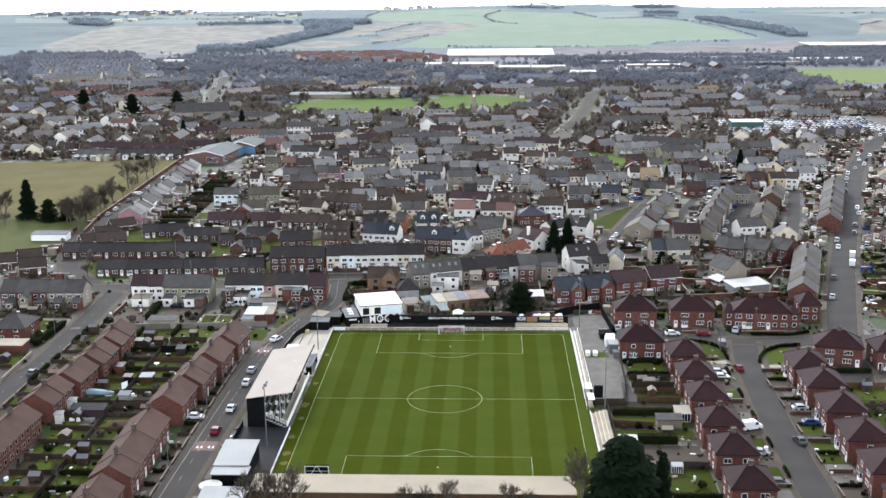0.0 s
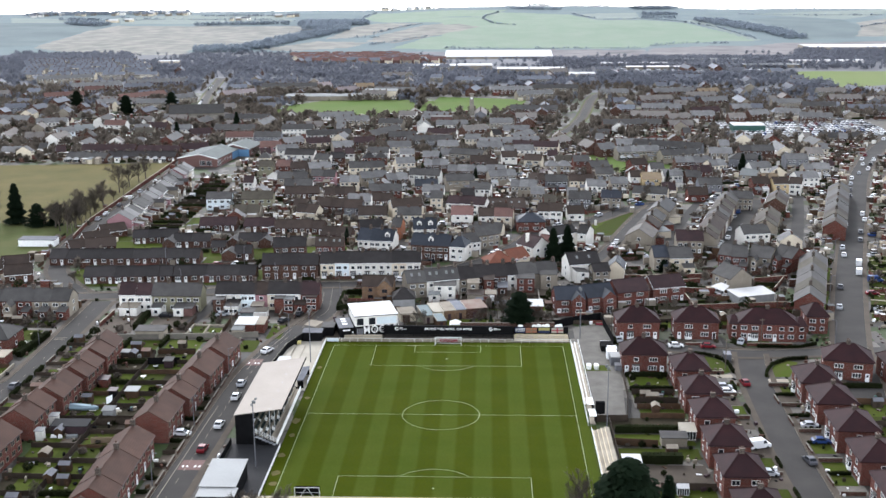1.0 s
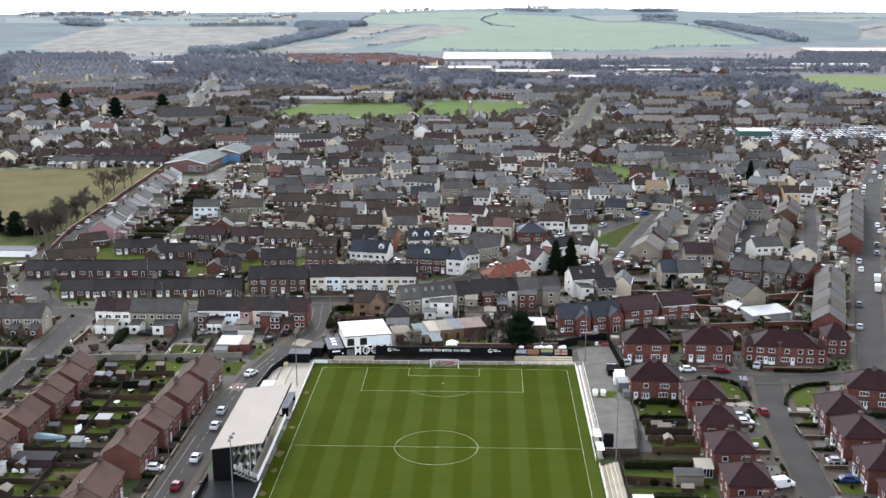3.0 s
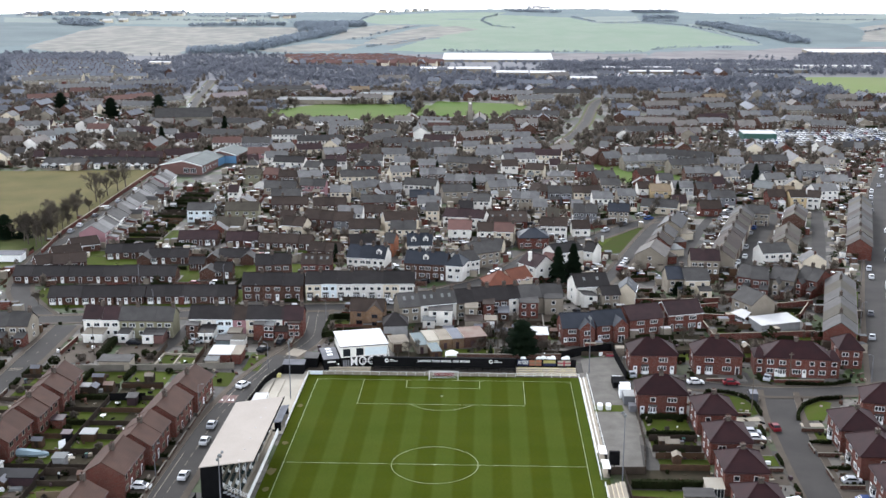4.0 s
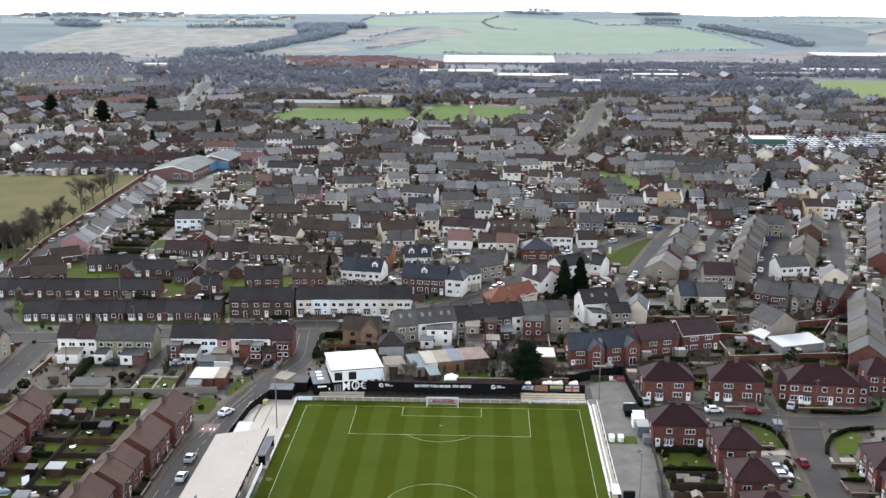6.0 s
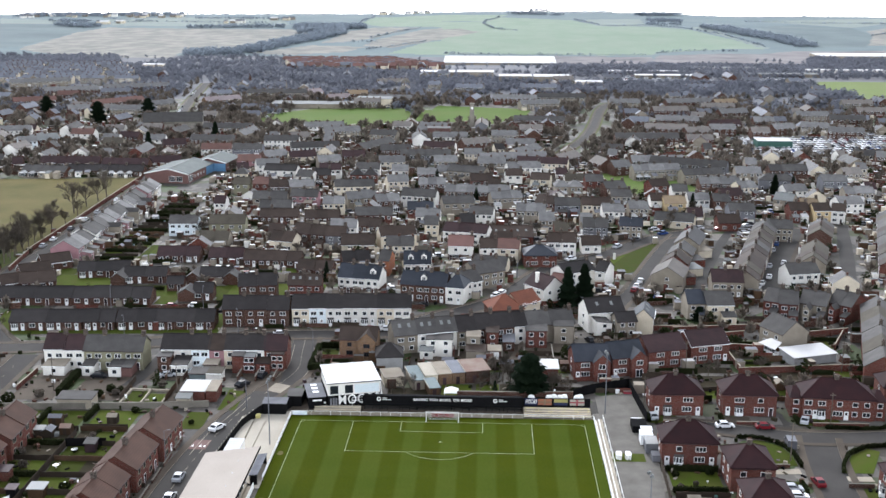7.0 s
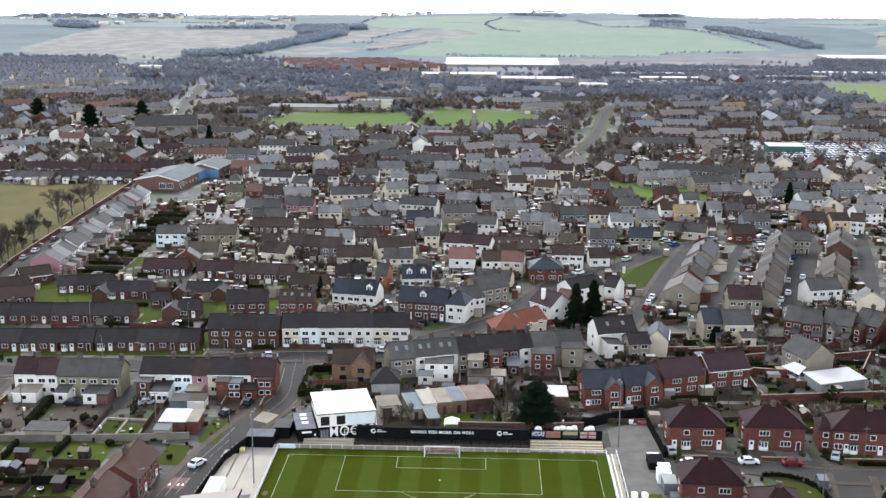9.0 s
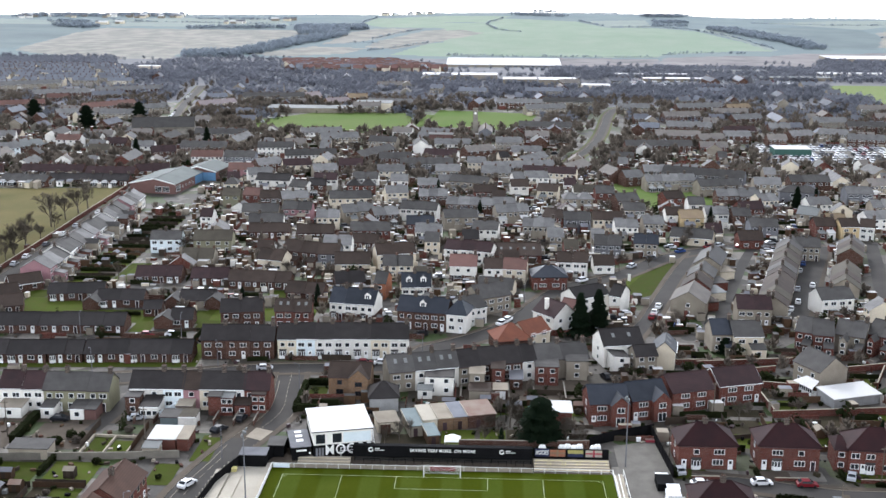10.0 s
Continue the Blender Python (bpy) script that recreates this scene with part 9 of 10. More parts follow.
# long thin gardens of the terrace beside the field
plot_column(spaced(188, 288, 18), -128, -114.5, gr, 1.8, 1.3, 0.5)
# brick walls between the yards of the middle houses
for x0, y0, x1, y1, h in ((52, 104, 72, 106, 1.6), (62, 112, 62.6, 106, 1.6), (44, 108, 52, 104, 1.5), (72, 106, 84, 104, 1.7), (56, 121, 70, 122, 1.5)):
    garden_wall(x0, y0, x1, y1, h, "brick")
for x, y, s in ((58, 108, 1.4), (60, 117, 1.6), (47, 112, 1.3), (66, 109, 1.2), (76, 110, 1.4), (54, 100, 1.2), (79, 100, 1.3)):
    shrub(x, y, s, 0)
# front lawns along the main road
main = [p for p in ROAD_D if 74 < p[1] < 166]
setting("verge_grass", strip([p for p in main if p[1] < 138], 3.0, 0.05, "lawn", None, 7.8), "green front lawns beside the main road", "grass")
setting("verge_grass", strip(main, 6.4, 0.05, "lawn", None, -9.6), "green front lawns beside the main road", "grass")
for k in range(12):
    u = k / 12
    x, y = 119 + 27.5 * u, 78 + 86 * u
    sheet("front_path", [(x + 6.4, y - 1.9), (x + 13, y - 4), (x + 13.3, y - 3), (x + 6.7, y - 0.9)], "concrete", "pale concrete front path", 0.07)
row(111.4, 77, 127.4, 131, 6, 8.5, 5.0, 2.9, "brick", "eastmix", "g", "", "houses along the main road", "terraced house")
row(165.5, 161, 137.5, 75, 9, 8.5, 5.0, 2.9, "brick", "mix", "g", "d", "houses along the main road", "terraced house")
# stores, covers and clutter in the long gardens of the western terraces
for name, x0, y0, x1, y1, h, wl, rf, lab, sl in (
        ("garden_shed", -79.8, -4.8, -77.3, -2.6, 2.2, "palerender", "palesheet", "grey timber garden shed with a pale roof", 0.3), ("garden_shed", -78.6, 8.8, -75.6, 11.4, 1.9, "wood", "palesheet_w", "low brown garden shed with a white sheet roof", 0.2),
        ("garden_shed", -87.7, 15.8, -85.3, 18.2, 2.1, "brick", "doordark", "dull red painted garden shed", 0.3), ("garden_shed", -82.3, 7.4, -80.5, 9.2, 2.4, "black", "doordark", "dark upright tool shed", 0.2),
        ("garden_store", -90.9, -9.4, -89.0, -7.6, 2.6, "white", "palesheet_w", "white rendered store beside a house", 0.1), ("garden_store", -90.9, -17.6, -89.3, -15.8, 2.4, "white", "palesheet_w", "white rendered store beside a house", 0.1),
        ("lean_to", -88.8, -13.6, -80.6, -10.4, 1.9, "doordark", "yardtar", "long lean-to under a black felt sheet", 0.4), ("garden_shed", -89.0, 37.6, -86.8, 39.4, 1.9, "greywood", "palesheet_w", "low timber shed with a white roof", 0.2),
        ("garden_shed", -75.0, 30.4, -72.8, 32.6, 2.0, "doordark", "slate", "dark stained garden shed", 0.4), ("garden_shed", -70.0, -30, -67.6, -27.8, 2.0, "wood", "slate", "brown timber garden shed", 0.4)):
    box_hut(name, x0, y0, x1, y1, h, wl, rf, lab, sl, "shed")
boat = thing("covered_boat", pose(-90, 0.8, 0), "long boat under a pale blue cover on a lawn", "boat")
ribs = [(0, 0.75, 1.5), (1.2, 0.95, 1.7), (4, 0.95, 1.45), (6.2, 0.6, 1.2), (7.3, 0.12, 1.0)]
hull = Shape()
for x, half, top in ribs:
    hull.v += [(x, -half * 0.7, 0.25), (x, -half, 0.8), (x, -half * 0.6, top), (x, half * 0.6, top), (x, half, 0.8), (x, half * 0.7, 0.25)]
for i in range(len(ribs) - 1):
    for q in range(5):
        hull.f.append((i * 6 + q, i * 6 + q + 6, i * 6 + q + 7, i * 6 + q + 1))
        hull.m.append(hull.slot("coverblue"))
hull.f.append((0, 1, 2, 3, 4, 5))
hull.m.append(hull.slot("coverblue"))
part("cover", hull, boat, "pale blue fabric cover")
for x in (1.2, 5.0):
    part("trestle", Shape().box(x, -0.6, 0, x + 0.15, 0.6, 0.3, "greywood"), boat)
sheet_lean = thing("leaning_sheet", pose(-81.9, 4.2, 0, 0, 0, 20), "white sheet of board propped in a garden", "board")
part("panel", Shape().solid([(0, 0, 0.3), (1.5, -0.4, 0.9), (1.5, 0.8, 2.2), (0, 1.2, 1.6), (0, 0.05, 0.25), (1.5, -0.35, 0.85), (1.5, 0.85, 2.15), (0, 1.25, 1.55)], [(0, 1, 2, 3), (7, 6, 5, 4), (0, 4, 5, 1), (1, 5, 6, 2), (2, 6, 7, 3), (3, 7, 4, 0)], "upvc"), sheet_lean)
part("prop", Shape().bar((0.7, 0.7, 0), (0.7, 0.45, 1.2), 0.05, 0.05, "wood", 5), sheet_lean)
for x, y, w, d, h, m, lab in ((-84.6, -16.2, 2.6, 1.4, 0.6, "palesheet", "upturned pale dinghy in a garden"), (-88.2, -16, 1.4, 0.8, 0.7, "upvc", "white appliance abandoned in a garden"), (-86.4, -16.2, 0.9, 0.7, 0.9, "upvc", "white appliance abandoned in a garden"),
                              (-85, 0.2, 1.8, 0.9, 0.5, "upvc", "white plastic sheet over a low stack"), (-79, -0.6, 2.2, 1.2, 0.3, "palepaving", "pale board lying on the grass"), (-86.0, 38.2, 2.4, 1.2, 0.8, "palesheet", "pale covered trailer in a garden")):
    it = thing("garden_clutter", pose(x, y, 0, 0, 0, 8), lab, "clutter")
    part("body", Shape().solid([(0, 0, 0), (w, 0, 0), (w, d, 0), (0, d, 0), (0.12, 0.1, h), (w - 0.15, 0.12, h * 0.9), (w - 0.12, d - 0.1, h), (0.1, d - 0.14, h * 0.95)], [(0, 1, 5, 4), (1, 2, 6, 5), (2, 3, 7, 6), (3, 0, 4, 7), (4, 5, 6, 7)], m), it)
fence(-80.2, 33.4, -71.6, 34.2, 1.9, "black")
fence(-77.9, -18.8, -71.9, -18.2, 1.5, "tan")
fence(-80.2, -8.4, -71.8, -8.0, 1.8, "greywood")
# gardens among the bungalows
for x0, x1, y0, y1 in ((-133, -112, 156.5, 172.6), (-92, -86, 140.2, 153.8), (-79.4, -74.6, 151, 161.6), (-138, -128, 172.8, 181), (-114, -106.6, 194, 216), (-74.2, -67.2, 143, 163), (-111.6, -105.6, 192.4, 213), (-125, -70, 121, 126), (-130, -95, 150, 160), (-72, -42, 152, 165), (-60, -42, 176, 184)):
    lawn_patch(x0, y0, x1, y1, "lawn")
for x, y in ((-110, 126), (-90, 127), (-118, 152), (-101, 156), (-65, 156), (-50, 158), (-45, 168), (-70, 178), (-95, 180)):
    hedge(x, y, x + gr.choice((4, 6, 8)), y, 1.2)
# lawns and brick yard walls behind the new brick houses
for x0, y0, x1, y1, mat in ((74.6, 88, 83, 97, "lawn"), (62, 86, 73, 90.6, "soil"), (50, 84, 60, 87, "soil"), (72, 98, 82, 104, "soil"), (98, 107, 104, 116, "lawn"), (56, 106, 66, 113, "soil"), (96, 85, 108, 91, "lawn"), (62, 76, 70, 84, "soil"), (84, 78, 92, 88, "soil")):
    lawn_patch(x0, y0, x1, y1, mat)
for x0, y0, x1, y1 in ((74, 86, 104, 90), (74, 99, 74.6, 87), (62.6, 119.5, 88, 123.5), (96, 116, 112, 121), (104, 106, 110, 119), (66, 112, 82, 117)):
    garden_wall(x0, y0, x1, y1, 1.7, "brick")
for k in range(26):
    shrub(gr.uniform(60, 108), gr.uniform(84, 124), gr.uniform(0.6, 1.5), gr.randrange(3))
# yards of the eastern terraces
for k in range(12):
    u = k / 12
    garden_wall(81.4 + 25.3 * u, 162.6 + 79 * u, 86.6 + 25.3 * u, 161 + 79 * u, 1.5, "brown")
    if k % 2:
        shed(81.8 + 25.3 * u, 164 + 79 * u, -17, 2.4, 3.0, "brown", gr.choice(("greyrender", "palesheet", "darkgrey")))
for x, y, w, d, wl, rf in ((76.6, 180, 6, 7, "cream", "palesheet"), (80.4, 192, 5, 6, "brick", "slate"), (73.2, 169.4, 5, 6, "brick", "darkbrown"), (85.4, 206, 5, 7, "cream", "greyrender")):
    box_hut("outbuilding", x, y, x + w, y + d, 2.6, wl, rf, "low outbuilding behind the terraced houses", 0.4, turn=17)
sheet("verge_grass", [(51.5, 190.5), (59.5, 209), (71, 228), (76.2, 229), (74.6, 223), (72.4, 214.7), (63, 189), (57, 183.5)], "lawn", "bright green grass bank beside the street", 0.03, "grass")



# ---- trees ----
def bare_tree_mesh(seed, h, spread, dense=1.0):
    rng = random.Random(seed)
    sh = Shape()

    def grow(p, d, length, r, level):
        q = p + d * length
        sh.bar(p, q, r, r * 0.62, "bark" if level < 2 else "twig", 6 if level == 0 else 4 if level < 2 else 3)
        if level >= 4:
            return
        n = {0: 6, 1: 6, 2: 5, 3: 4}[level]
        for i in range(n):
            t = rng.uniform(0.45, 1.0)
            side = Vector((rng.gauss(0, 1), rng.gauss(0, 1), rng.gauss(0.1, 0.5))).normalized()
            nd = (d * (1.0 if level else 0.9) + side * spread * rng.uniform(0.6, 1.1) + Vector((0, 0, 0.22))).normalized()
            grow(p + d * length * t, nd, length * rng.uniform(0.52, 0.72), max(r * 0.5, 0.028), level + 1)
    grow(Vector((0, 0, 0)), Vector((rng.uniform(-0.05, 0.05), rng.uniform(-0.05, 0.05), 1)).normalized(), h * 0.4, h * 0.022, 0)
    return sh


TREE_MESH = []
for seed, h, sp in ((1, 9.0, 0.85), (2, 8.0, 1.0), (3, 10.0, 0.7)):
    whole = bare_tree_mesh(seed, h, sp)
    trunk, crown = Shape(), Shape()
    bark = whole.slot("bark")
    for target, want in ((trunk, "bark"), (crown, "twig")):
        idx = whole.names.index(want)
        keep_f = [f for f, mm in zip(whole.f, whole.m) if mm == idx]
        used = sorted({i for f in keep_f for i in f})
        at = {o: k for k, o in enumerate(used)}
        target.v = [whole.v[i] for i in used]
        target.f = [tuple(at[i] for i in f) for f in keep_f]
        target.slot(want)
        target.m = [0] * len(target.f)
    TREE_MESH.append((trunk.mesh("trunk"), crown.mesh("crown")))


def bare_tree(x, y, s=1.0, k=None, turn=0.0):
    k = (int(x * 3 + y) % 3) if k is None else k
    t = thing("bare_tree", Matrix.LocRotScale((x, y, land(x, y)), Euler((0, 0, x + y + turn)), (s, s, s)), "leafless winter tree with fine grey-brown twigs", "tree", "bare trees")
    part("trunk", TREE_MESH[k][0], t)
    part("crown", TREE_MESH[k][1], t, "bare twiggy crown")


def conifer_mesh(seed, h, r, n, cone=1.0):
    rng = random.Random(seed)
    sh = Shape()
    for i in range(n):
        u = rng.random() ** 0.7
        z = h * (0.06 + 0.94 * (1 - u))
        rad = r * (u**cone) * (0.85 + 0.3 * noise.noise((seed, z * 0.6, 0)) + 0.25 * math.sin(3 * z + seed))
        a = rng.uniform(0, math.tau)
        rr = rad * rng.uniform(0.55, 1.08)
        c = Vector((rr * math.cos(a), rr * math.sin(a), z))
        out = Vector((math.cos(a), math.sin(a), -0.35)).normalized()
        side = Vector((-math.sin(a), math.cos(a), rng.uniform(-0.3, 0.3)))
        s = h * 0.035 * rng.uniform(0.6, 1.4)
        sh.face([c - side * s, c + out * s * 1.3 - side * s * 0.3, c + out * s * 1.6 + side * s * 0.4, c + side * s], "needle")
    return sh


CONIFERS = {"tall": (conifer_mesh(5, 11, 2.5, 3600, 0.75), 11), "broad": (conifer_mesh(6, 10, 4.2, 6500, 0.42), 10), "slim": (conifer_mesh(7, 8, 1.5, 1000, 0.8), 8)}
CONIFERS = {k: (m.mesh("crown"), h) for k, (m, h) in CONIFERS.items()}


def conifer(x, y, kind="tall", s=1.0):
    t = thing("conifer", Matrix.LocRotScale((x, y, 0), Euler((0, 0, x)), (s, s, s)), "dense dark green evergreen conifer tree", "conifer", "conifers")
    part("crown", CONIFERS[kind][0], t)
    part("trunk", kept("ctrunk", lambda: Shape().bar((0, 0, 0), (0, 0, 7.5), 0.28, 0.06, "bark", 7).mesh("trunk")), t)


for x, y, kd, s in ((34.5, 144, "tall", 1.15), (39.6, 145.6, "tall", 1.2), (20.2, 67.2, "broad", 1.12), (-185.4, 204, "tall", 1.55), (-175, 200, "broad", 0.95), (-168, 201, "broad", 0.7), (36.5, -62, "broad", 1.75), (44.6, -58, "slim", 1.55), (97, 288, "slim", 1.0),
                    (139, 319, "tall", 1.0), (-65.4, 168, "slim", 0.75), (-43, 171, "slim", 0.8), (94, 72.5, "slim", 0.7), (12, 66.5, "slim", 0.55), (72, 131, "broad", 0.45), (-96, 240, "slim", 0.9), (-150, 470, "tall", 1.2), (-178, 430, "tall", 1.1), (-250, 560, "broad", 1.4), (-225, 590, "broad", 1.3), (-300, 600, "broad", 1.3),
                    (5, 300, "slim", 0.9), (-14, 342, "slim", 1.0), (150, 330, "slim", 1.1)):
    conifer(x, y, kd, s)
for x, y, s in ((-156.5, 189, 0.9), (-160, 195, 1.1), (-164, 200, 1.0), (-158, 204, 0.9), (-157.6, 214, 1.0), (-160, 226, 1.6), (-162.5, 284, 1.8), (-161.5, 296, 1.9), (-163, 245, 1.0), (-168, 260, 0.9), (-196, 206, 1.4), (-200, 210, 1.2), (-168, 206, 1.0), (-190, 190, 1.0),
                (-158, 196, 1.6), (-162, 190, 1.5), (-166, 196, 1.7), (-170, 205, 1.6), (-161, 210, 1.7), (-165, 220, 1.6), (-159.5, 236, 1.7), (-163, 270, 1.8), (-161, 306, 1.7), (-205, 200, 1.3), (-157.5, 186, 1.1), (-159, 200, 1.2), (-157.5, 208, 1.1), (-163, 214, 1.2), (-157.8, 222, 1.0), (-161.5, 231, 1.1), (-158.6, 248, 1.1), (-164, 204, 1.3), (-172, 199, 1.1), (-158.6, 262, 1.0), (-32.5, -62.2, 1.3), (-27.5, -62.6, 1.2), (-36.4, -62.4, 1.15), (-30, -63, 1.25), (-2, -62.6, 1.1), (2.6, -62.8, 1.0), (-5, -63, 0.95), (14.5, -62.8, 0.95), (19, -62.6, 0.95), (29, -60.8, 1.5), (-79, -48, 0.6), (-128, 112, 0.8), (-100, 232, 1.0), (-98, 238, 1.1), (-58, 205, 0.8), (-74, 168, 0.8), (-52, 198, 0.7), (-47, 195, 0.7), (12, 70, 0.7), (16, 72.5, 0.8), (26, 69.5, 0.8), (29, 66.8, 0.7), (8.4, 68, 0.6),
                (14, 77, 0.9), (15.4, 78.5, 0.8), (25.4, 71.9, 0.7), (-13, 66.5, 0.5), (-10, 68, 0.55), (-7.6, 70, 0.5), (9.6, 75, 0.7), (66, 84, 0.6), (80, 88, 0.7), (62, 150, 0.8), (55, 140, 0.7), (-101, 122, 0.6), (-20, 128, 0.5), (-34, 176, 0.6), (83, 262, 0.9), (120, 290, 1.0), (-137, 190, 0.7), (-112, 195, 0.8), (53, 215, 0.7), (64, 223, 0.6), (-140, 372, 1.0), (-118, 366, 0.9)):
    bare_tree(x, y, s)
wood_dice = random.Random(9)
for k in range(110):
    y = wood_dice.uniform(200, 520)
    x = wood_dice.uniform(-0.42, 0.42) * (y + 200)
    if clear(x, y, 0.5):
        bare_tree(x, y, wood_dice.uniform(0.5, 1.0))

# ---- far woods ----
def wood_mass(name, spots, mat, label, n=26, seed=1, fine=False):
    """Many far trees joined: each a ragged upright puff of twig clumps."""
    rng = np.random.default_rng(seed)
    verts, faces = [], []
    for x, y, s in spots:
        z = land(x, y)
        k = n
        if fine:
            k = n * 2
            ang, lift = rng.uniform(0, 6.283, k), rng.uniform(0.15, 1.0, k)
            out = rng.uniform(0.0, 0.45, k) * np.sin(np.clip(lift, 0.2, 1) * 2.9)
            root = np.stack([x + 0.5 * out * s * np.cos(ang), y + 0.5 * out * s * np.sin(ang), z + s * lift * 0.55], 1)
            tip = np.stack([x + out * s * np.cos(ang) * 1.1, y + out * s * np.sin(ang) * 1.1, z + s * (lift * 0.6 + 0.22 * rng.uniform(0.3, 1.0, k))], 1)
            wide = rng.normal(size=(k, 3)) * 0.055 * s
            base = len(verts)
            verts.extend(np.stack([root - wide, root + wide, tip], 1).reshape(-1, 3).tolist())
            faces.extend([(base + 3 * i, base + 3 * i + 1, base + 3 * i + 2) for i in range(k)])
            continue
        d = rng.normal(size=(k, 3))
        d /= np.linalg.norm(d, axis=1)[:, None]
        c = d * np.array([0.42, 0.42, 0.48]) * s * rng.uniform(0.35, 1.0, (k, 1)) + np.array([x, y, z + 0.5 * s])
        up = d * np.array([0.7, 0.7, 0.4]) + rng.normal(size=(k, 3)) * 0.25 + np.array([0, 0, 0.75])
        a = np.cross(up, rng.normal(size=(k, 3)))
        a /= np.linalg.norm(a, axis=1)[:, None]
        b = np.cross(up, a)
        b /= np.linalg.norm(b, axis=1)[:, None]
        a, b = a * s * 0.15, b * s * 0.1
        base = len(verts)
        verts.extend(np.stack([c - a - b, c + a - b * 0.5, c + a * 0.6 + b, c - a * 0.7 + b * 0.8], 1).reshape(-1, 3).tolist())
        faces.extend([(base + 4 * i, base + 4 * i + 1, base + 4 * i + 2, base + 4 * i + 3) for i in range(k)])
    me = bpy.data.meshes.new(name)
    me.from_pydata(verts, [], faces)
    me.materials.append(MATS[mat])
    return tagged(part(name, me), label, "woodland", kind="stuff")


wr = random.Random(31)
WOODS = [
    ([(-395, 1076), (-35, 957), (-28, 781), (-319, 836)], 1500, 5.5), ([(-31, 857), (310, 850), (275, 747), (-27, 738)], 1200, 5.5), ([(215, 1308), (393, 1205), (309, 897), (159, 900)], 1100, 5.5), ([(269, 747), (345, 763), (312, 672), (248, 668)], 300, 7),
    ([(481, 1531), (700, 1539), (640, 1271), (403, 1241)], 1000, 7), ([(-725, 1520), (-533, 1485), (-386, 1030), (-560, 1047)], 1300, 7), ([(-310, 790), (-40, 770), (-45, 715), (-290, 730)], 420, 6.5), ([(85, 1140), (200, 1150), (160, 900), (60, 940)], 500, 6.5), ([(-430, 1480), (-280, 1500), (-200, 1110), (-380, 1090)], 400, 6),
    ([(330, 1240), (620, 1260), (470, 900), (330, 890)], 800, 6), ([(-640, 1100), (-500, 1060), (-420, 800), (-560, 800)], 500, 7),
]
spots = []
for poly, count, s in WOODS:
    x0, x1, y0, y1 = min(p[0] for p in poly), max(p[0] for p in poly), min(p[1] for p in poly), max(p[1] for p in poly)
    while count > 0:
        x, y = wr.uniform(x0, x1), wr.uniform(y0, y1)
        if inside(x, y, poly):
            count -= 1
            if clear(x, y, 1.0) and noise.noise((x / 45, y / 45, 2.0)) > -0.42:
                spots.append((x, y, s * wr.uniform(0.65, 1.25)))
for k in range(2600):
    y = wr.uniform(700, 1500)
    x = wr.uniform(-0.5, 0.5) * (y + 220)
    if noise.noise((x / 90, y / 60, 2.0)) > 0.12 and clear(x, y, 1.0) and not (-50 < x < 100 and 1180 < y < 1400):
        spots.append((x, y, wr.uniform(4, 7)))
for k in range(4200):
    y = wr.uniform(600, 960)
    x = wr.uniform(-0.5, 0.5) * (y + 220)
    if noise.noise((x / 80, y / 50, 7.0)) > -0.1 and clear(x, y, 1.0):
        spots.append((x, y, wr.uniform(3.5, 6.5)))
wood_mass("far_woodland", spots, "farwood", "bare woodland across the valley in haze-paled grey", 30, 3)
# shrubs and small trees among the houses
spots = []
for k in range(8200):
    y = 62 + 698 * wr.random() ** 0.8
    x = wr.uniform(-0.47, 0.47) * (y + 230)
    if clear(x, y, 0.8):
        spots.append((x, y, wr.choice((1.6, 2.2, 3, 4.5, 6))))
trees = []
for k in range(5200):
    y = wr.uniform(380, 740)
    x = wr.uniform(-0.46, 0.46) * (y + 230)
    if noise.noise((x / 70, y / 70, 5.0)) > -0.15 and clear(x, y, 0.8):
        trees.append((x, y, wr.uniform(4.5, 9.5)))
for pts in (FAR_1, FAR_2):
    for x, y in pts:
        for side in (-1, 1):
            if wr.random() < 0.55:
                trees.append((x + side * wr.uniform(6.5, 10), y + wr.uniform(-6, 6), wr.uniform(5, 9)))
wood_mass("town_trees", trees, "twig", "bare winter trees among the outer houses", 28, 15, True)
wood_mass("garden_bushes", spots[::2], "twig", "bare bushes in the town's gardens", 30, 5, True)
wood_mass("garden_evergreens", [(x, y, s * 0.75) for x, y, s in spots[1::4]], "hedge", "evergreen bushes and hedges in the town's gardens", 30, 6)
spots = []
# hedges along the field edges
for line in ([(-195, 1815), (-160, 1935), (-115, 2025)], [(-230, 1730), (-175, 1730)], [(-180, 1595), (-140, 1650), (-95, 1735)], [(5, 2215), (0, 2135), (20, 2000), (65, 1940)], [(5, 2215), (35, 2325)], [(190, 2260), (230, 2105)],
             [(235, 2070), (330, 2115), (385, 2055), (435, 1915), (460, 1700)], [(265, 1575), (320, 1620), (395, 1615)], [(-260, 2260), (-245, 2430)], [(-590, 2095), (-390, 2150)], [(560, 2330), (700, 2260), (860, 2280)], [(-890, 2190), (-700, 2240), (-420, 2180)], [(700, 1925), (800, 2050)], [(-820, 2330), (-700, 2250)], [(-60, 1545), (100, 1550), (250, 1540)]):
    for (x0, y0), (x1, y1) in zip(line, line[1:]):
        for k in range(int(math.hypot(x1 - x0, y1 - y0) / 2.2)):
            u = wr.random()
            spots.append((x0 + (x1 - x0) * u + wr.uniform(-2, 2), y0 + (y1 - y0) * u + wr.uniform(-2, 2), wr.choice((2.0, 2.4, 3.0, 3.4, 5.0))))
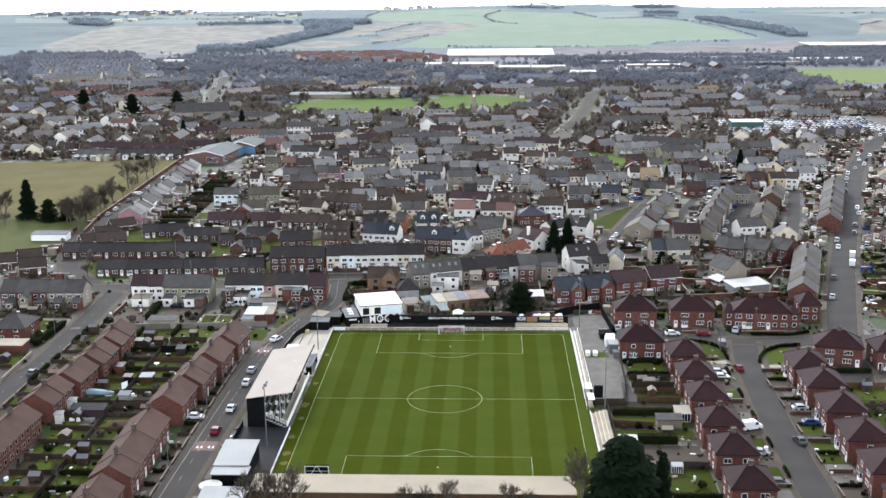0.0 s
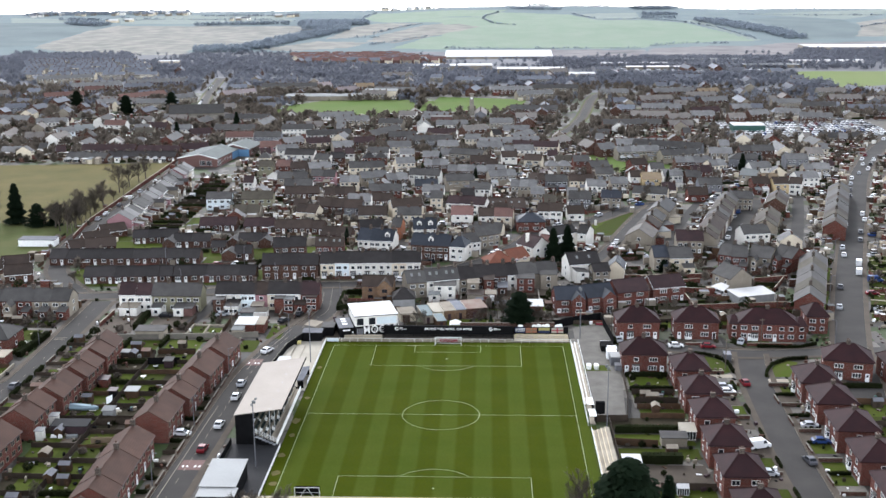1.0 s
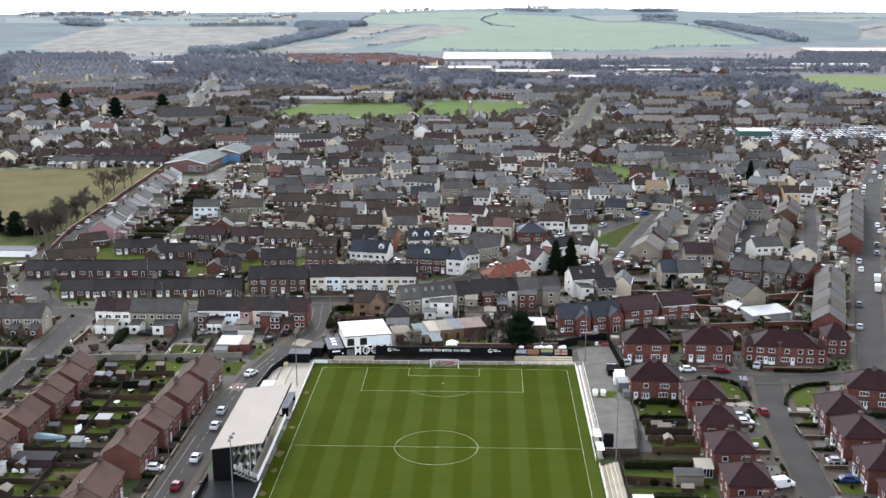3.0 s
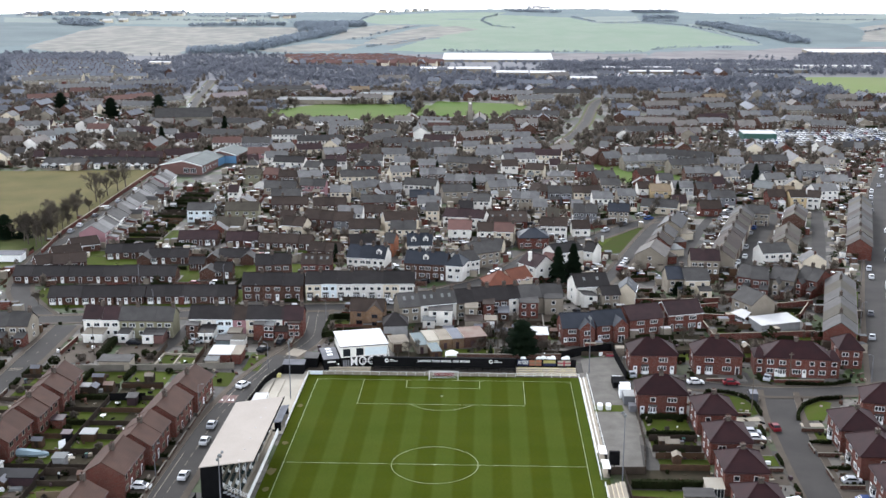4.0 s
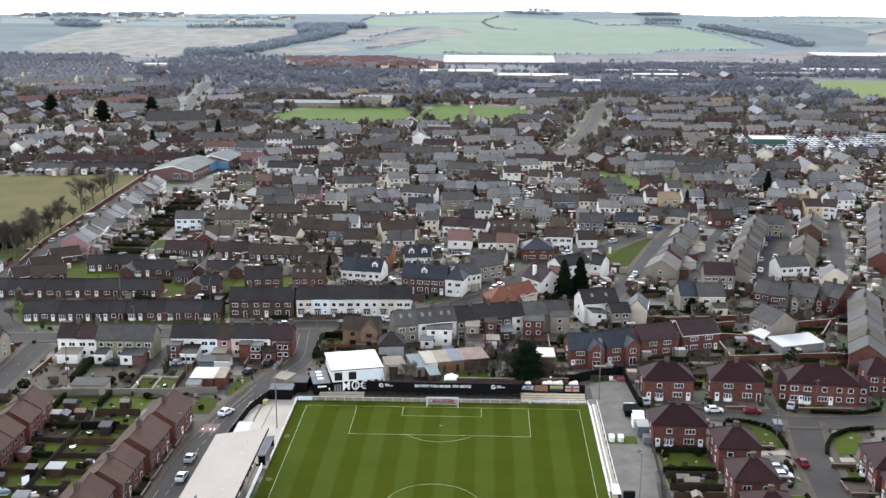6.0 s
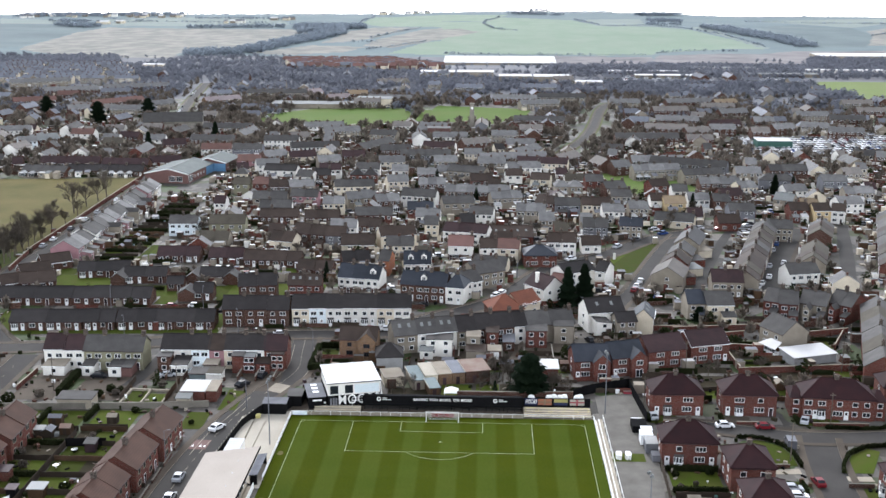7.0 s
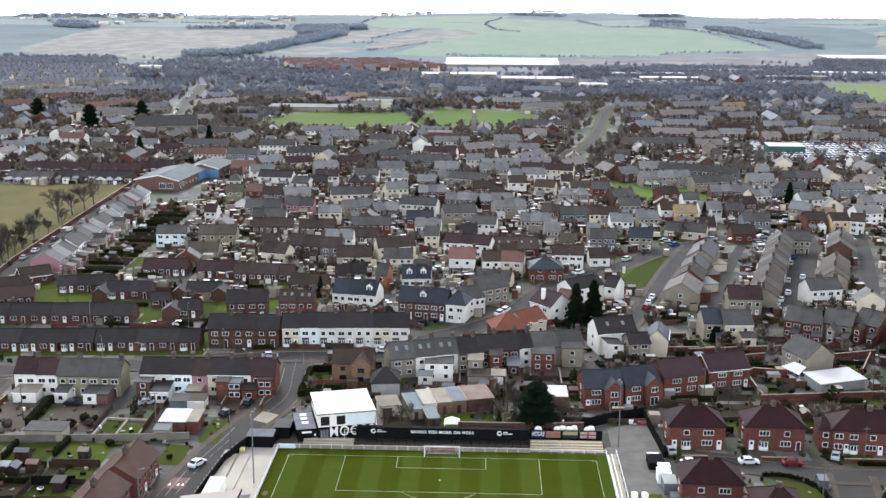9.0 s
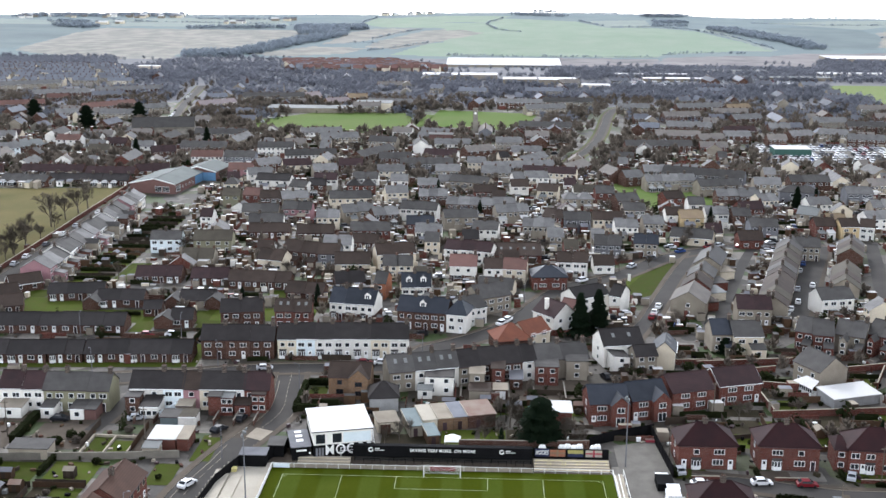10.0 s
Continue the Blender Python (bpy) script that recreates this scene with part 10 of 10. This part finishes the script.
# copses, plantations and the trees along the ridge
for x0, y0, x1, y1, half, s, dense in ((-865, 2150, -765, 2070, 20, 9, 1), (-575, 2050, -390, 2075, 12, 8, 1), (-370, 2065, -230, 2085, 50, 9, 1), (-345, 1965, -255, 1975, 50, 9, 1), (-445, 1515, -360, 1535, 34, 8, 1.3), (-360, 1535, -315, 1725, 26, 8, 1.3), (-315, 1725, -275, 1920, 30, 8, 1.3),
                             (340, 2255, 415, 2255, 26, 7, 1), (325, 2145, 395, 2145, 14, 6, 1), (445, 2085, 485, 1945, 30, 8, 1.2), (485, 1945, 520, 1835, 30, 8, 1.2), (520, 1835, 530, 1710, 22, 8, 1.2), (55, 2445, 175, 2400, 20, 7, 0.8), (345, 2445, 440, 2485, 24, 8, 1), (105, 2538, 165, 2540, 10, 9, 0.8), (210, 2540, 300, 2540, 10, 5, 1.2), (390, 2538, 470, 2538, 10, 6, 1.2),
                             (-1080, 2470, -690, 2500, 50, 9, 0.35), (-690, 2530, 900, 2540, 10, 5, 0.6), (-640, 2350, -420, 2330, 10, 6, 0.8), (-930, 2260, -830, 2230, 14, 7, 0.7)):
    L = math.hypot(x1 - x0, y1 - y0)
    for k in range(int(L * half / 14 * dense)):
        u, v = wr.random(), wr.uniform(-1, 1) * half
        spots.append((x0 + (x1 - x0) * u - (y1 - y0) / L * v, y0 + (y1 - y0) * u + (x1 - x0) / L * v, s * wr.uniform(0.6, 1.25)))
wood_mass("hill_woods", spots, "farpine", "hedges and copses on the hillside, paled blue-grey for haze", 20, 8)
spots = [(wr.uniform(-430, -170), wr.uniform(352, 372), wr.uniform(5, 9)) for k in range(70)] + [(wr.uniform(-190, -100), wr.uniform(450, 560), wr.uniform(5, 9)) for k in range(60)] + [(wr.uniform(-140, -30), wr.uniform(655, 700), wr.uniform(6, 11)) for k in range(120)] + [(wr.uniform(-40, -20), wr.uniform(560, 660), wr.uniform(6, 11)) for k in range(40)] + [(wr.uniform(66, 112), wr.uniform(430, 660), wr.uniform(6, 10)) for k in range(80)] + [(wr.uniform(-200, -150), wr.uniform(470, 690), wr.uniform(6, 10)) for k in range(130)] + [(wr.uniform(-340, -190), wr.uniform(376, 480), wr.uniform(5, 9)) for k in range(150)] + [(wr.uniform(-420, -240), wr.uniform(600, 700), wr.uniform(6, 10)) for k in range(110)]
spots = [s for s in spots if clear(s[0], s[1], 0.6)]
wood_mass("park_trees", spots, "twig", "bare trees round the parks and fields", 70, 9, True)


# ---- cars ----
def car_shapes(paint, van):
    L, W = (4.9, 1.9) if van else (4.2, 1.72)
    half = W / 2
    if van:
        prof = [(-L / 2, 0.3), (L / 2, 0.3), (L / 2, 1.0), (L / 2 - 0.9, 1.2), (L / 2 - 1.5, 2.15), (-L / 2 + 0.05, 2.2)]
    else:
        prof = [(-L / 2, 0.28), (L / 2, 0.28), (L / 2 - 0.02, 0.62), (L / 2 - 0.9, 0.88), (L / 2 - 1.75, 1.4), (-L / 2 + 1.0, 1.45), (-L / 2 + 0.3, 0.98), (-L / 2, 0.85)]
    body = Shape()
    n = len(prof)
    ring = []
    for yy in (-1, 1):
        ring.append([(x, yy * (half if z < 1.0 or van else half * 0.82), z) for x, z in prof])
    body.solid(ring[0] + ring[1], [tuple(range(n)), tuple(range(2 * n - 1, n - 1, -1))] + [(i, n + i, n + (i + 1) % n, (i + 1) % n) for i in range(n)], paint)
    if van:
        panes = [("windscreen", [(L / 2 - 0.89, -half * 0.85, 1.28), (L / 2 - 0.89, half * 0.85, 1.28), (L / 2 - 1.39, half * 0.85, 2.08), (L / 2 - 1.39, -half * 0.85, 2.08)])]
        for s in (-1, 1):
            panes.append(("side_window", [(L / 2 - 1.0, s * (half + 0.01), 1.3), (L / 2 - 2.0, s * (half + 0.01), 1.3), (L / 2 - 2.0, s * (half + 0.01), 1.95), (L / 2 - 1.4, s * (half + 0.01), 1.95)]))
    else:
        f = half * 0.8
        panes = [("windscreen", [(L / 2 - 0.92, -f, 0.96), (L / 2 - 0.92, f, 0.96), (L / 2 - 1.63, f * 0.95, 1.4), (L / 2 - 1.63, -f * 0.95, 1.4)]),
                 ("rear_window", [(-L / 2 + 0.33, -f, 1.07), (-L / 2 + 0.89, -f * 0.95, 1.43), (-L / 2 + 0.89, f * 0.95, 1.43), (-L / 2 + 0.33, f, 1.07)])]
        for s in (-1, 1):
            panes.append(("side_window", [(L / 2 - 1.15, s * (half + 0.01), 0.95), (-L / 2 + 0.6, s * (half + 0.01), 1.02), (-L / 2 + 1.1, s * (half * 0.84 + 0.02), 1.38), (L / 2 - 1.7, s * (half * 0.84 + 0.02), 1.36)]))
    glass = [(nm, Shape().face(p, "glass").mesh(nm)) for nm, p in panes]
    wheel = Shape()
    ringp = [(0.31 * math.cos(math.tau * i / 10), 0.31 * math.sin(math.tau * i / 10)) for i in range(10)]
    wheel.prism(ringp, -0.1, 0.1, "rubber")
    return body.mesh("body"), glass, wheel.mesh("wheel"), L, half


def car(x, y, turn, paint="car_white", van=False):
    body, glass, wheel, L, half = kept(("car", paint, van), lambda: car_shapes(paint, van))
    word = paint.split("_")[1] if "_" in paint else "white"
    c = thing("van" if van else "car", pose(x, y, 0.06, 0, 0, turn), f"parked {word} {'panel van' if van else 'hatchback car'} at the roadside", "van" if van else "car", "parked cars")
    part("body", body, c)
    for nm, me in glass:
        part(nm, me, c)
    for wx in (-L * 0.31, L * 0.31):
        for s in (-1, 1):
            part("wheel", wheel, c, at=pose(wx, s * (half - 0.08), 0.31, 90, 0, 0))


P = ("car_white", "car_silver", "car_grey", "car_black", "car_red", "car_blue")
for x, y, turn, p, van in ((-49.9, 44.1, 65, 0, 0), (-51.1, 9.4, 88, 0, 0), (-51.7, 18.5, 88, 1, 0), (-51.2, -8.2, 88, 0, 0), (-51.8, -21.8, 88, 4, 0), (-58.6, -13.6, 0, 0, 0), (-109.2, 15.4, 85, 2, 0), (-100, 47.8, 10, 2, 0), (63.5, 50.6, 5, 0, 0), (72.3, 50.2, 0, 4, 0), (82.3, 54.4, 70, 1, 0), (75.5, 40.6, 85, 2, 1),
                       (76.3, 21.9, 95, 4, 0), (70.4, 18.9, 0, 1, 0), (70.6, 15.4, 0, 0, 0), (85.3, -5.6, 0, 1, 0), (85.3, -14.5, 0, 5, 0), (80, -24.8, 100, 2, 0), (71, -17.4, 20, 0, 1), (69.8, -31.4, 0, 1, 0), (70.4, -46, 0, 2, 0), (48, 55.4, 98, 1, 0), (51.4, 49.4, 8, 0, 0)):
    car(x, y, turn, P[p], bool(van))
for x, y, turn, p, van in ((126.6, 111.2, 73, 2, 0), (119.7, 88.5, 73, 1, 0), (140.5, 153.6, 73, 0, 0), (141.9, 141, 73, 0, 1), (138.2, 129, 73, 0, 1), (149.9, 191.2, 72, 1, 0), (166.4, 212.5, 72, 0, 0), (185.3, 261.3, 72, 0, 0), (197.8, 320.6, 70, 1, 0), (207.8, 346.3, 68, 0, 0), (134.6, 103.7, 0, 4, 0), (140.5, 119, 0, 5, 1), (130.5, 82, 0, 0, 0), (131.5, 86, 0, 1, 0),
                       (-85.3, 136.6, 5, 4, 0), (-78.4, 137.4, 5, 0, 0), (-47.7, 111.6, 10, 1, 0), (-22.8, 116.8, 5, 4, 0), (-18.3, 117.2, 5, 0, 0), (-20, 159.3, 5, 0, 0), (-31.9, 149.8, 70, 2, 0), (-9.8, 141.7, 175, 3, 0)):
    car(x, y, turn, P[p], bool(van))
for x, y, turn, p, van in ((56.9, 161.5, 72, 4, 0), (58.4, 166.4, 72, 0, 0), (60.4, 172.7, 72, 0, 0), (113.6, 199.2, 72, 0, 0), (107.6, 194.6, 72, 1, 0), (104, 180, 72, 0, 0), (107.1, 176, 72, 0, 0), (118, 227.5, 72, 5, 0), (99.8, 172, 72, 0, 0), (97.8, 168, 72, 0, 0), (101.7, 252.4, 20, 4, 0), (113.9, 258.6, 15, 1, 0), (38.5, 110, 110, 3, 0), (42, 107, 110, 3, 0), (-75, 90, 88, 3, 0), (-87, 75.6, 0, 3, 0),
                       (-50, 71.5, 60, 3, 0), (-46.5, 78, 80, 3, 0), (-70, 77, 20, 1, 0), (-124, 85, 10, 2, 0), (114.4, 218, 72, 1, 0)):
    car(x, y, turn, P[p], bool(van))
for u, q in ((0.12, 1), (0.2, 0), (0.34, 2), (0.47, 0), (0.58, 1), (0.78, 0)):
    car(-153.2, 195 + 130 * u, 90, P[q])

# cars and vans too far to tell apart
far_cars = Shape()
cr = random.Random(4)


def far_car(x, y, a):
    c, s = math.cos(a), math.sin(a)
    paint = cr.choice(("car_white", "car_white", "car_white", "car_silver", "car_silver", "car_silver", "car_grey", "car_black", "car_grey") * 3 + ("car_red", "car_blue"))
    for z0, z1, l, w, m in ((0.25, 0.9, 2.1, 0.85, paint), (0.9, 1.42, 1.2, 0.72, "glass"), (1.42, 1.48, 1.05, 0.68, paint)):
        p = [(x + i * l * c - j * w * s, y + i * l * s + j * w * c) for i, j in ((-1, -1), (1, -1), (1, 1), (-1, 1))]
        far_cars.prism(p, z0, z1, m)


for pts, side in ((ROAD_D, 3.0), (ROAD_D, -3.0), (FAR_3, 2.6), (FAR_2, 2.4), (FAR_4, 2.2), (ROAD_EW, 2.5)):
    for (x0, y0), (x1, y1) in zip(pts, pts[1:]):
        if y0 > 150 and cr.random() < 0.4:
            a = math.atan2(y1 - y0, x1 - x0)
            far_car(x0 - math.sin(a) * side, y0 + math.cos(a) * side, a)
for i in range(34):
    for j in range(8):
        if cr.random() < 0.8:
            far_car(158 + i * 3.1 + cr.uniform(-0.3, 0.3), 446 - 0.0 + j * 8 + (i * 0.4), 1.57 + cr.uniform(-0.05, 0.05))
for k in range(1100):
    y = cr.uniform(150, 640)
    x = cr.uniform(-0.45, 0.45) * (y + 220)
    if clear(x, y, 1.6):
        far_car(x, y, cr.choice((0, 1.57, 0.2)))
for k in range(420):
    far_car(cr.uniform(120, 290), cr.uniform(800, 930), 0)
tagged(part("distant_cars", far_cars), "distant parked cars along streets and in lots", "cars", kind="stuff")

# sheds, lean-tos and walls among the farther houses
bits = Shape()
br = random.Random(8)
for k in range(8200):
    y = br.uniform(66, 560)
    x = br.uniform(-0.46, 0.46) * (y + 225)
    if not clear(x, y, 0.6) or inside(x, y, [(-150, 62), (-36, 62), (-36, 84), (-150, 84)]):
        continue
    a = br.choice((0, 0, 1.57, 0.2))
    c, s = math.cos(a), math.sin(a)
    q = br.random()
    if y < 140 and q < 0.32:
        continue
    if q < 0.45:
        w, d, h = br.uniform(1.4, 3.2), br.uniform(1.2, 2.6), br.uniform(1.9, 2.7)
        p = [(x + i * c - j * s, y + i * s + j * c) for i, j in ((0, 0), (w, 0), (w, d), (0, d))]
        bits.prism(p, 0, h, br.choice(("wood", "greywood", "brown", "brick", "greyrender", "greyrender")), br.choice(("greyrender", "greyrender", "darkgrey", "darkgrey", "slate", "slate", "darkbrown", "white_sheet", "palesheet") if y < 220 else ("greyrender", "white_sheet", "darkgrey", "palesheet", "slate", "white_sheet", "palepaving")))
    else:
        L = br.uniform(4, 10)
        if not (clear(x + L * c, y + L * s, 0.4) and clear(x + L * c / 2, y + L * s / 2, 0.4)):
            continue
        p = [(x + i * c - j * s, y + i * s + j * c) for i, j in ((0, 0), (L, 0), (L, 0.15), (0, 0.15))]
        bits.prism(p, 0, br.uniform(0.8, 1.8), br.choice(("greywood", "wood", "brown", "brick", "hedge", "hedge")))
for k in range(5200):
    y = br.uniform(150, 470)
    x = br.uniform(-0.44, 0.46) * (y + 225)
    if not clear(x, y, 0.35):
        continue
    a = br.choice((0, 0.15, 1.57, -0.2))
    c, s = math.cos(a), math.sin(a)
    w, d, h = br.uniform(0.7, 2.6), br.uniform(0.6, 2.0), br.choice((0.5, 0.9, 1.6, 2.1, 2.3))
    p = [(x + i * c - j * s, y + i * s + j * c) for i, j in ((0, 0), (w, 0), (w, d), (0, d))]
    bits.prism(p, 0, h, br.choice(("greyrender", "white", "cream", "wood", "brick", "concrete")), br.choice(("upvc", "white_sheet", "palesheet_w", "palesheet", "palepaving", "greyrender", "darkgrey", "concrete")))
tagged(part("distant_outhouses", bits), "distant garden sheds, lean-tos and fences between houses", "outhouses", kind="stuff")

# pots, boards, toys and other clutter in the nearer gardens
clutter = Shape()
kr = random.Random(12)
index_taken()
for k in range(5200):
    y = kr.uniform(-88, 150)
    x = kr.uniform(-0.42, 0.42) * (y + 270)
    if not clear(x, y, 0.3) or -47 < x < 46.5 and y < 64:
        continue
    a = kr.uniform(0, 3)
    w, d, h = kr.uniform(0.15, 0.7), kr.uniform(0.1, 0.4), kr.choice((0.15, 0.3, 0.5, 0.8))
    ca, sb_ = math.cos(a), math.sin(a)
    clutter.prism([(x + i * w * ca - j * d * sb_, y + i * w * sb_ + j * d * ca) for i, j in ((-1, -1), (1, -0.8), (0.9, 1), (-1, 0.9))], 0.02, h, kr.choice(("wood", "greywood", "greyrender", "black", "brown", "concrete", "black", "doordark", "hedge", "hedge", "soil", "hedge", "brown", "wood", "upvc")))
tagged(part("garden_clutter", clutter), "pots, boards and odds and ends strewn in gardens", "clutter", kind="stuff")

# ---- street furniture and markings ----
def street_lamp(x, y, turn, h=7.0):
    s = thing("street_lamp", pose(x, y, 0.1, 0, 0, turn), "grey steel street lamp with a curved arm", "street lamp", "street lamps")
    part("column", kept("slc", lambda: Shape().bar((0, 0, 0), (0, 0, h), 0.11, 0.06, "darkgrey", 6).mesh("column")), s)
    part("arm", kept("sla", lambda: Shape().bar((0, 0, h), (0.9, 0, h + 0.35), 0.05, 0.05, "darkgrey", 5).mesh("arm")), s)
    part("lantern", kept("sll", lambda: Shape().box(0.8, -0.11, h + 0.3, 1.35, 0.11, h + 0.42, "darkgrey").mesh("lantern")), s)


for x, y, t in ((-57.8, -40, 0), (-57.2, -8, 0), (-56.5, 26, 0), (-46, 57, 180), (-36.2, 96, 180), (-115.5, 10, 0), (-115.5, 48, 0), (-90, 105.5, -90), (-60, 113, -90), (-8, 120, 180), (38.5, 128, 180), (108, 53, 180), (120, 100, 0), (136, 150, 0), (-103, 134, 90), (-75, 134, 90), (-64, 150, 90), (20, 176, 180)):
    street_lamp(x, y, t)


def telegraph_pole(x, y):
    s = thing("telegraph_pole", pose(x, y, 0), "brown timber telegraph pole with crossarm", "pole", "telegraph poles")
    part("pole", kept("tpp", lambda: Shape().bar((0, 0, 0), (0, 0, 8.5), 0.14, 0.1, "bark", 7).mesh("pole")), s)
    part("crossarm", kept("tpa", lambda: Shape().box(-0.7, -0.05, 7.9, 0.7, 0.05, 8.05, "bark").mesh("crossarm")), s)


for x, y in ((73.6, 33), (60.6, 86), (87, 51), (100.5, 88), (-64, 63.5), (-95, 66), (46.6, 60)):
    telegraph_pole(x, y)


def dashes(pts, gap, length, width, side=0.0, mat="paintwhite"):
    for (x0, y0), (x1, y1) in zip(pts, pts[1:]):
        L = math.hypot(x1 - x0, y1 - y0)
        ux, uy = (x1 - x0) / L, (y1 - y0) / L
        k = 0.0
        while k + length < L:
            a, b = (x0 + ux * k - uy * side, y0 + uy * k + ux * side), (x0 + ux * (k + length) - uy * side, y0 + uy * (k + length) + ux * side)
            setting("road_marking", Shape().face([(a[0] + uy * width / 2, a[1] - ux * width / 2, 0.12), (b[0] + uy * width / 2, b[1] - ux * width / 2, 0.12), (b[0] - uy * width / 2, b[1] + ux * width / 2, 0.12), (a[0] - uy * width / 2, a[1] + ux * width / 2, 0.12)], mat), "white painted road marking", "road marking")
            k += length + gap


dashes([p for p in ROAD_A if -70 < p[1] < 60], 11.0, 2.4, 0.1, mat="concrete")
dashes([p for p in ROAD_A if 66 < p[1] < 112], 3.4, 1.6, 0.11, mat="concrete")
dashes([p for p in ROAD_B if -60 < p[1] < 92], 12.0, 1.2, 0.1, mat="concrete")
for y0 in (-32, 33):
    sheet("road_surface_patch", [(-54.9, y0), (-49.9, y0), (-49.7, y0 + 5), (-54.7, y0 + 5)], "redsurface", "reddish slow-down road surfacing", 0.105, "road marking")
    for dx in (-4.0, -3.1, -1.4, -0.5):
        setting("road_marking", Shape().face([(-50.3 + dx, y0 + 1.4, 0.118), (-49.7 + dx, y0 + 1.4, 0.118), (-50.0 + dx, y0 + 2.6, 0.118)], "paintwhite"), "white painted road triangle marking", "road marking")
sheet("raised_table", [(-43.5, 68.6), (-39.4, 66.4), (-37.3, 71.5), (-42.2, 73.8)], "greyrender", "pale worn crossing surface", 0.115, "road marking")
for pts in ([(-42.4, 103.4), (-41.6, 94), (-41.3, 85), (-43.0, 76.5)], [(-36.6, 101), (-35.9, 92), (-35.4, 83), (-36.6, 76)], [(-46.6, 64), (-48.0, 56), (-49.8, 48), (-51.6, 40), (-52.6, 30)], [(-55.6, -70), (-55.4, -45), (-54.9, -20), (-54.4, 4)]):
    setting("road_marking", strip(smooth(pts), 0.13, 0.124, "concrete"), "thin white painted road edge line", "road marking")
for (x0, y0), (x1, y1) in zip(((-46.6, 22), (-44.8, 45)), ((-44.8, 45), (-42.8, 52))):
    n = int(math.hypot(x1 - x0, y1 - y0) / 1.7)
    for i in range(n):
        u = (i + 0.5) / n
        tagged(part("fence_buttress", kept("buttress", lambda: Shape().solid([(-0.55, -0.16, 0), (0.06, -0.16, 0), (0.06, 0.16, 0), (-0.55, 0.16, 0), (-0.12, -0.16, 2.1), (0.06, -0.16, 2.1), (0.06, 0.16, 2.1), (-0.12, 0.16, 2.1)], [(0, 1, 5, 4), (1, 2, 6, 5), (2, 3, 7, 6), (3, 0, 4, 7), (4, 5, 6, 7)], "palepaving").mesh("fence_buttress")), at=Matrix.Translation((x0 + (x1 - x0) * u - 0.14, y0 + (y1 - y0) * u, 0))), "pale concrete buttress of the black fence", "buttress", "fence buttresses")
board = thing("advert_board", pose(-2.6, 53.2, 0.1), "dark red board behind the goal, deepened for shade", "board")
# red taken extra dark, with the shade on the board in its colour
part("face", Shape().box(0, -0.05, 0.1, 5.2, 0.03, 1.0, "car_red"), board)
part("band", Shape().box(1.6, -0.08, 0.5, 3.4, -0.055, 0.6, "greyrender"), board, "pale writing band")
corner = thing("notice_board", pose(-34.6, 53.2, 0.1), "pale blue board on the corner rail", "board")
part("face", Shape().box(0, -0.05, 0.1, 3.4, 0.03, 1.0, "lightblue"), corner)
grit = thing("grit_bin", pose(-42.2, 51.2, 0.05), "yellow plastic grit bin inside the black fence", "bin")
part("body", Shape().solid([(-0.5, -0.35, 0), (0.5, -0.35, 0), (0.5, 0.35, 0), (-0.5, 0.35, 0), (-0.6, -0.42, 0.7), (0.6, -0.42, 0.7), (0.6, 0.42, 0.7), (-0.6, 0.42, 0.7)], [(0, 1, 5, 4), (1, 2, 6, 5), (2, 3, 7, 6), (3, 0, 4, 7)], "barrieryellow"), grit)
part("lid", Shape().solid([(-0.64, -0.46, 0.7), (0.64, -0.46, 0.7), (0.64, 0.46, 0.9), (-0.64, 0.46, 0.9)], [(0, 1, 2, 3)], "barrieryellow"), grit)
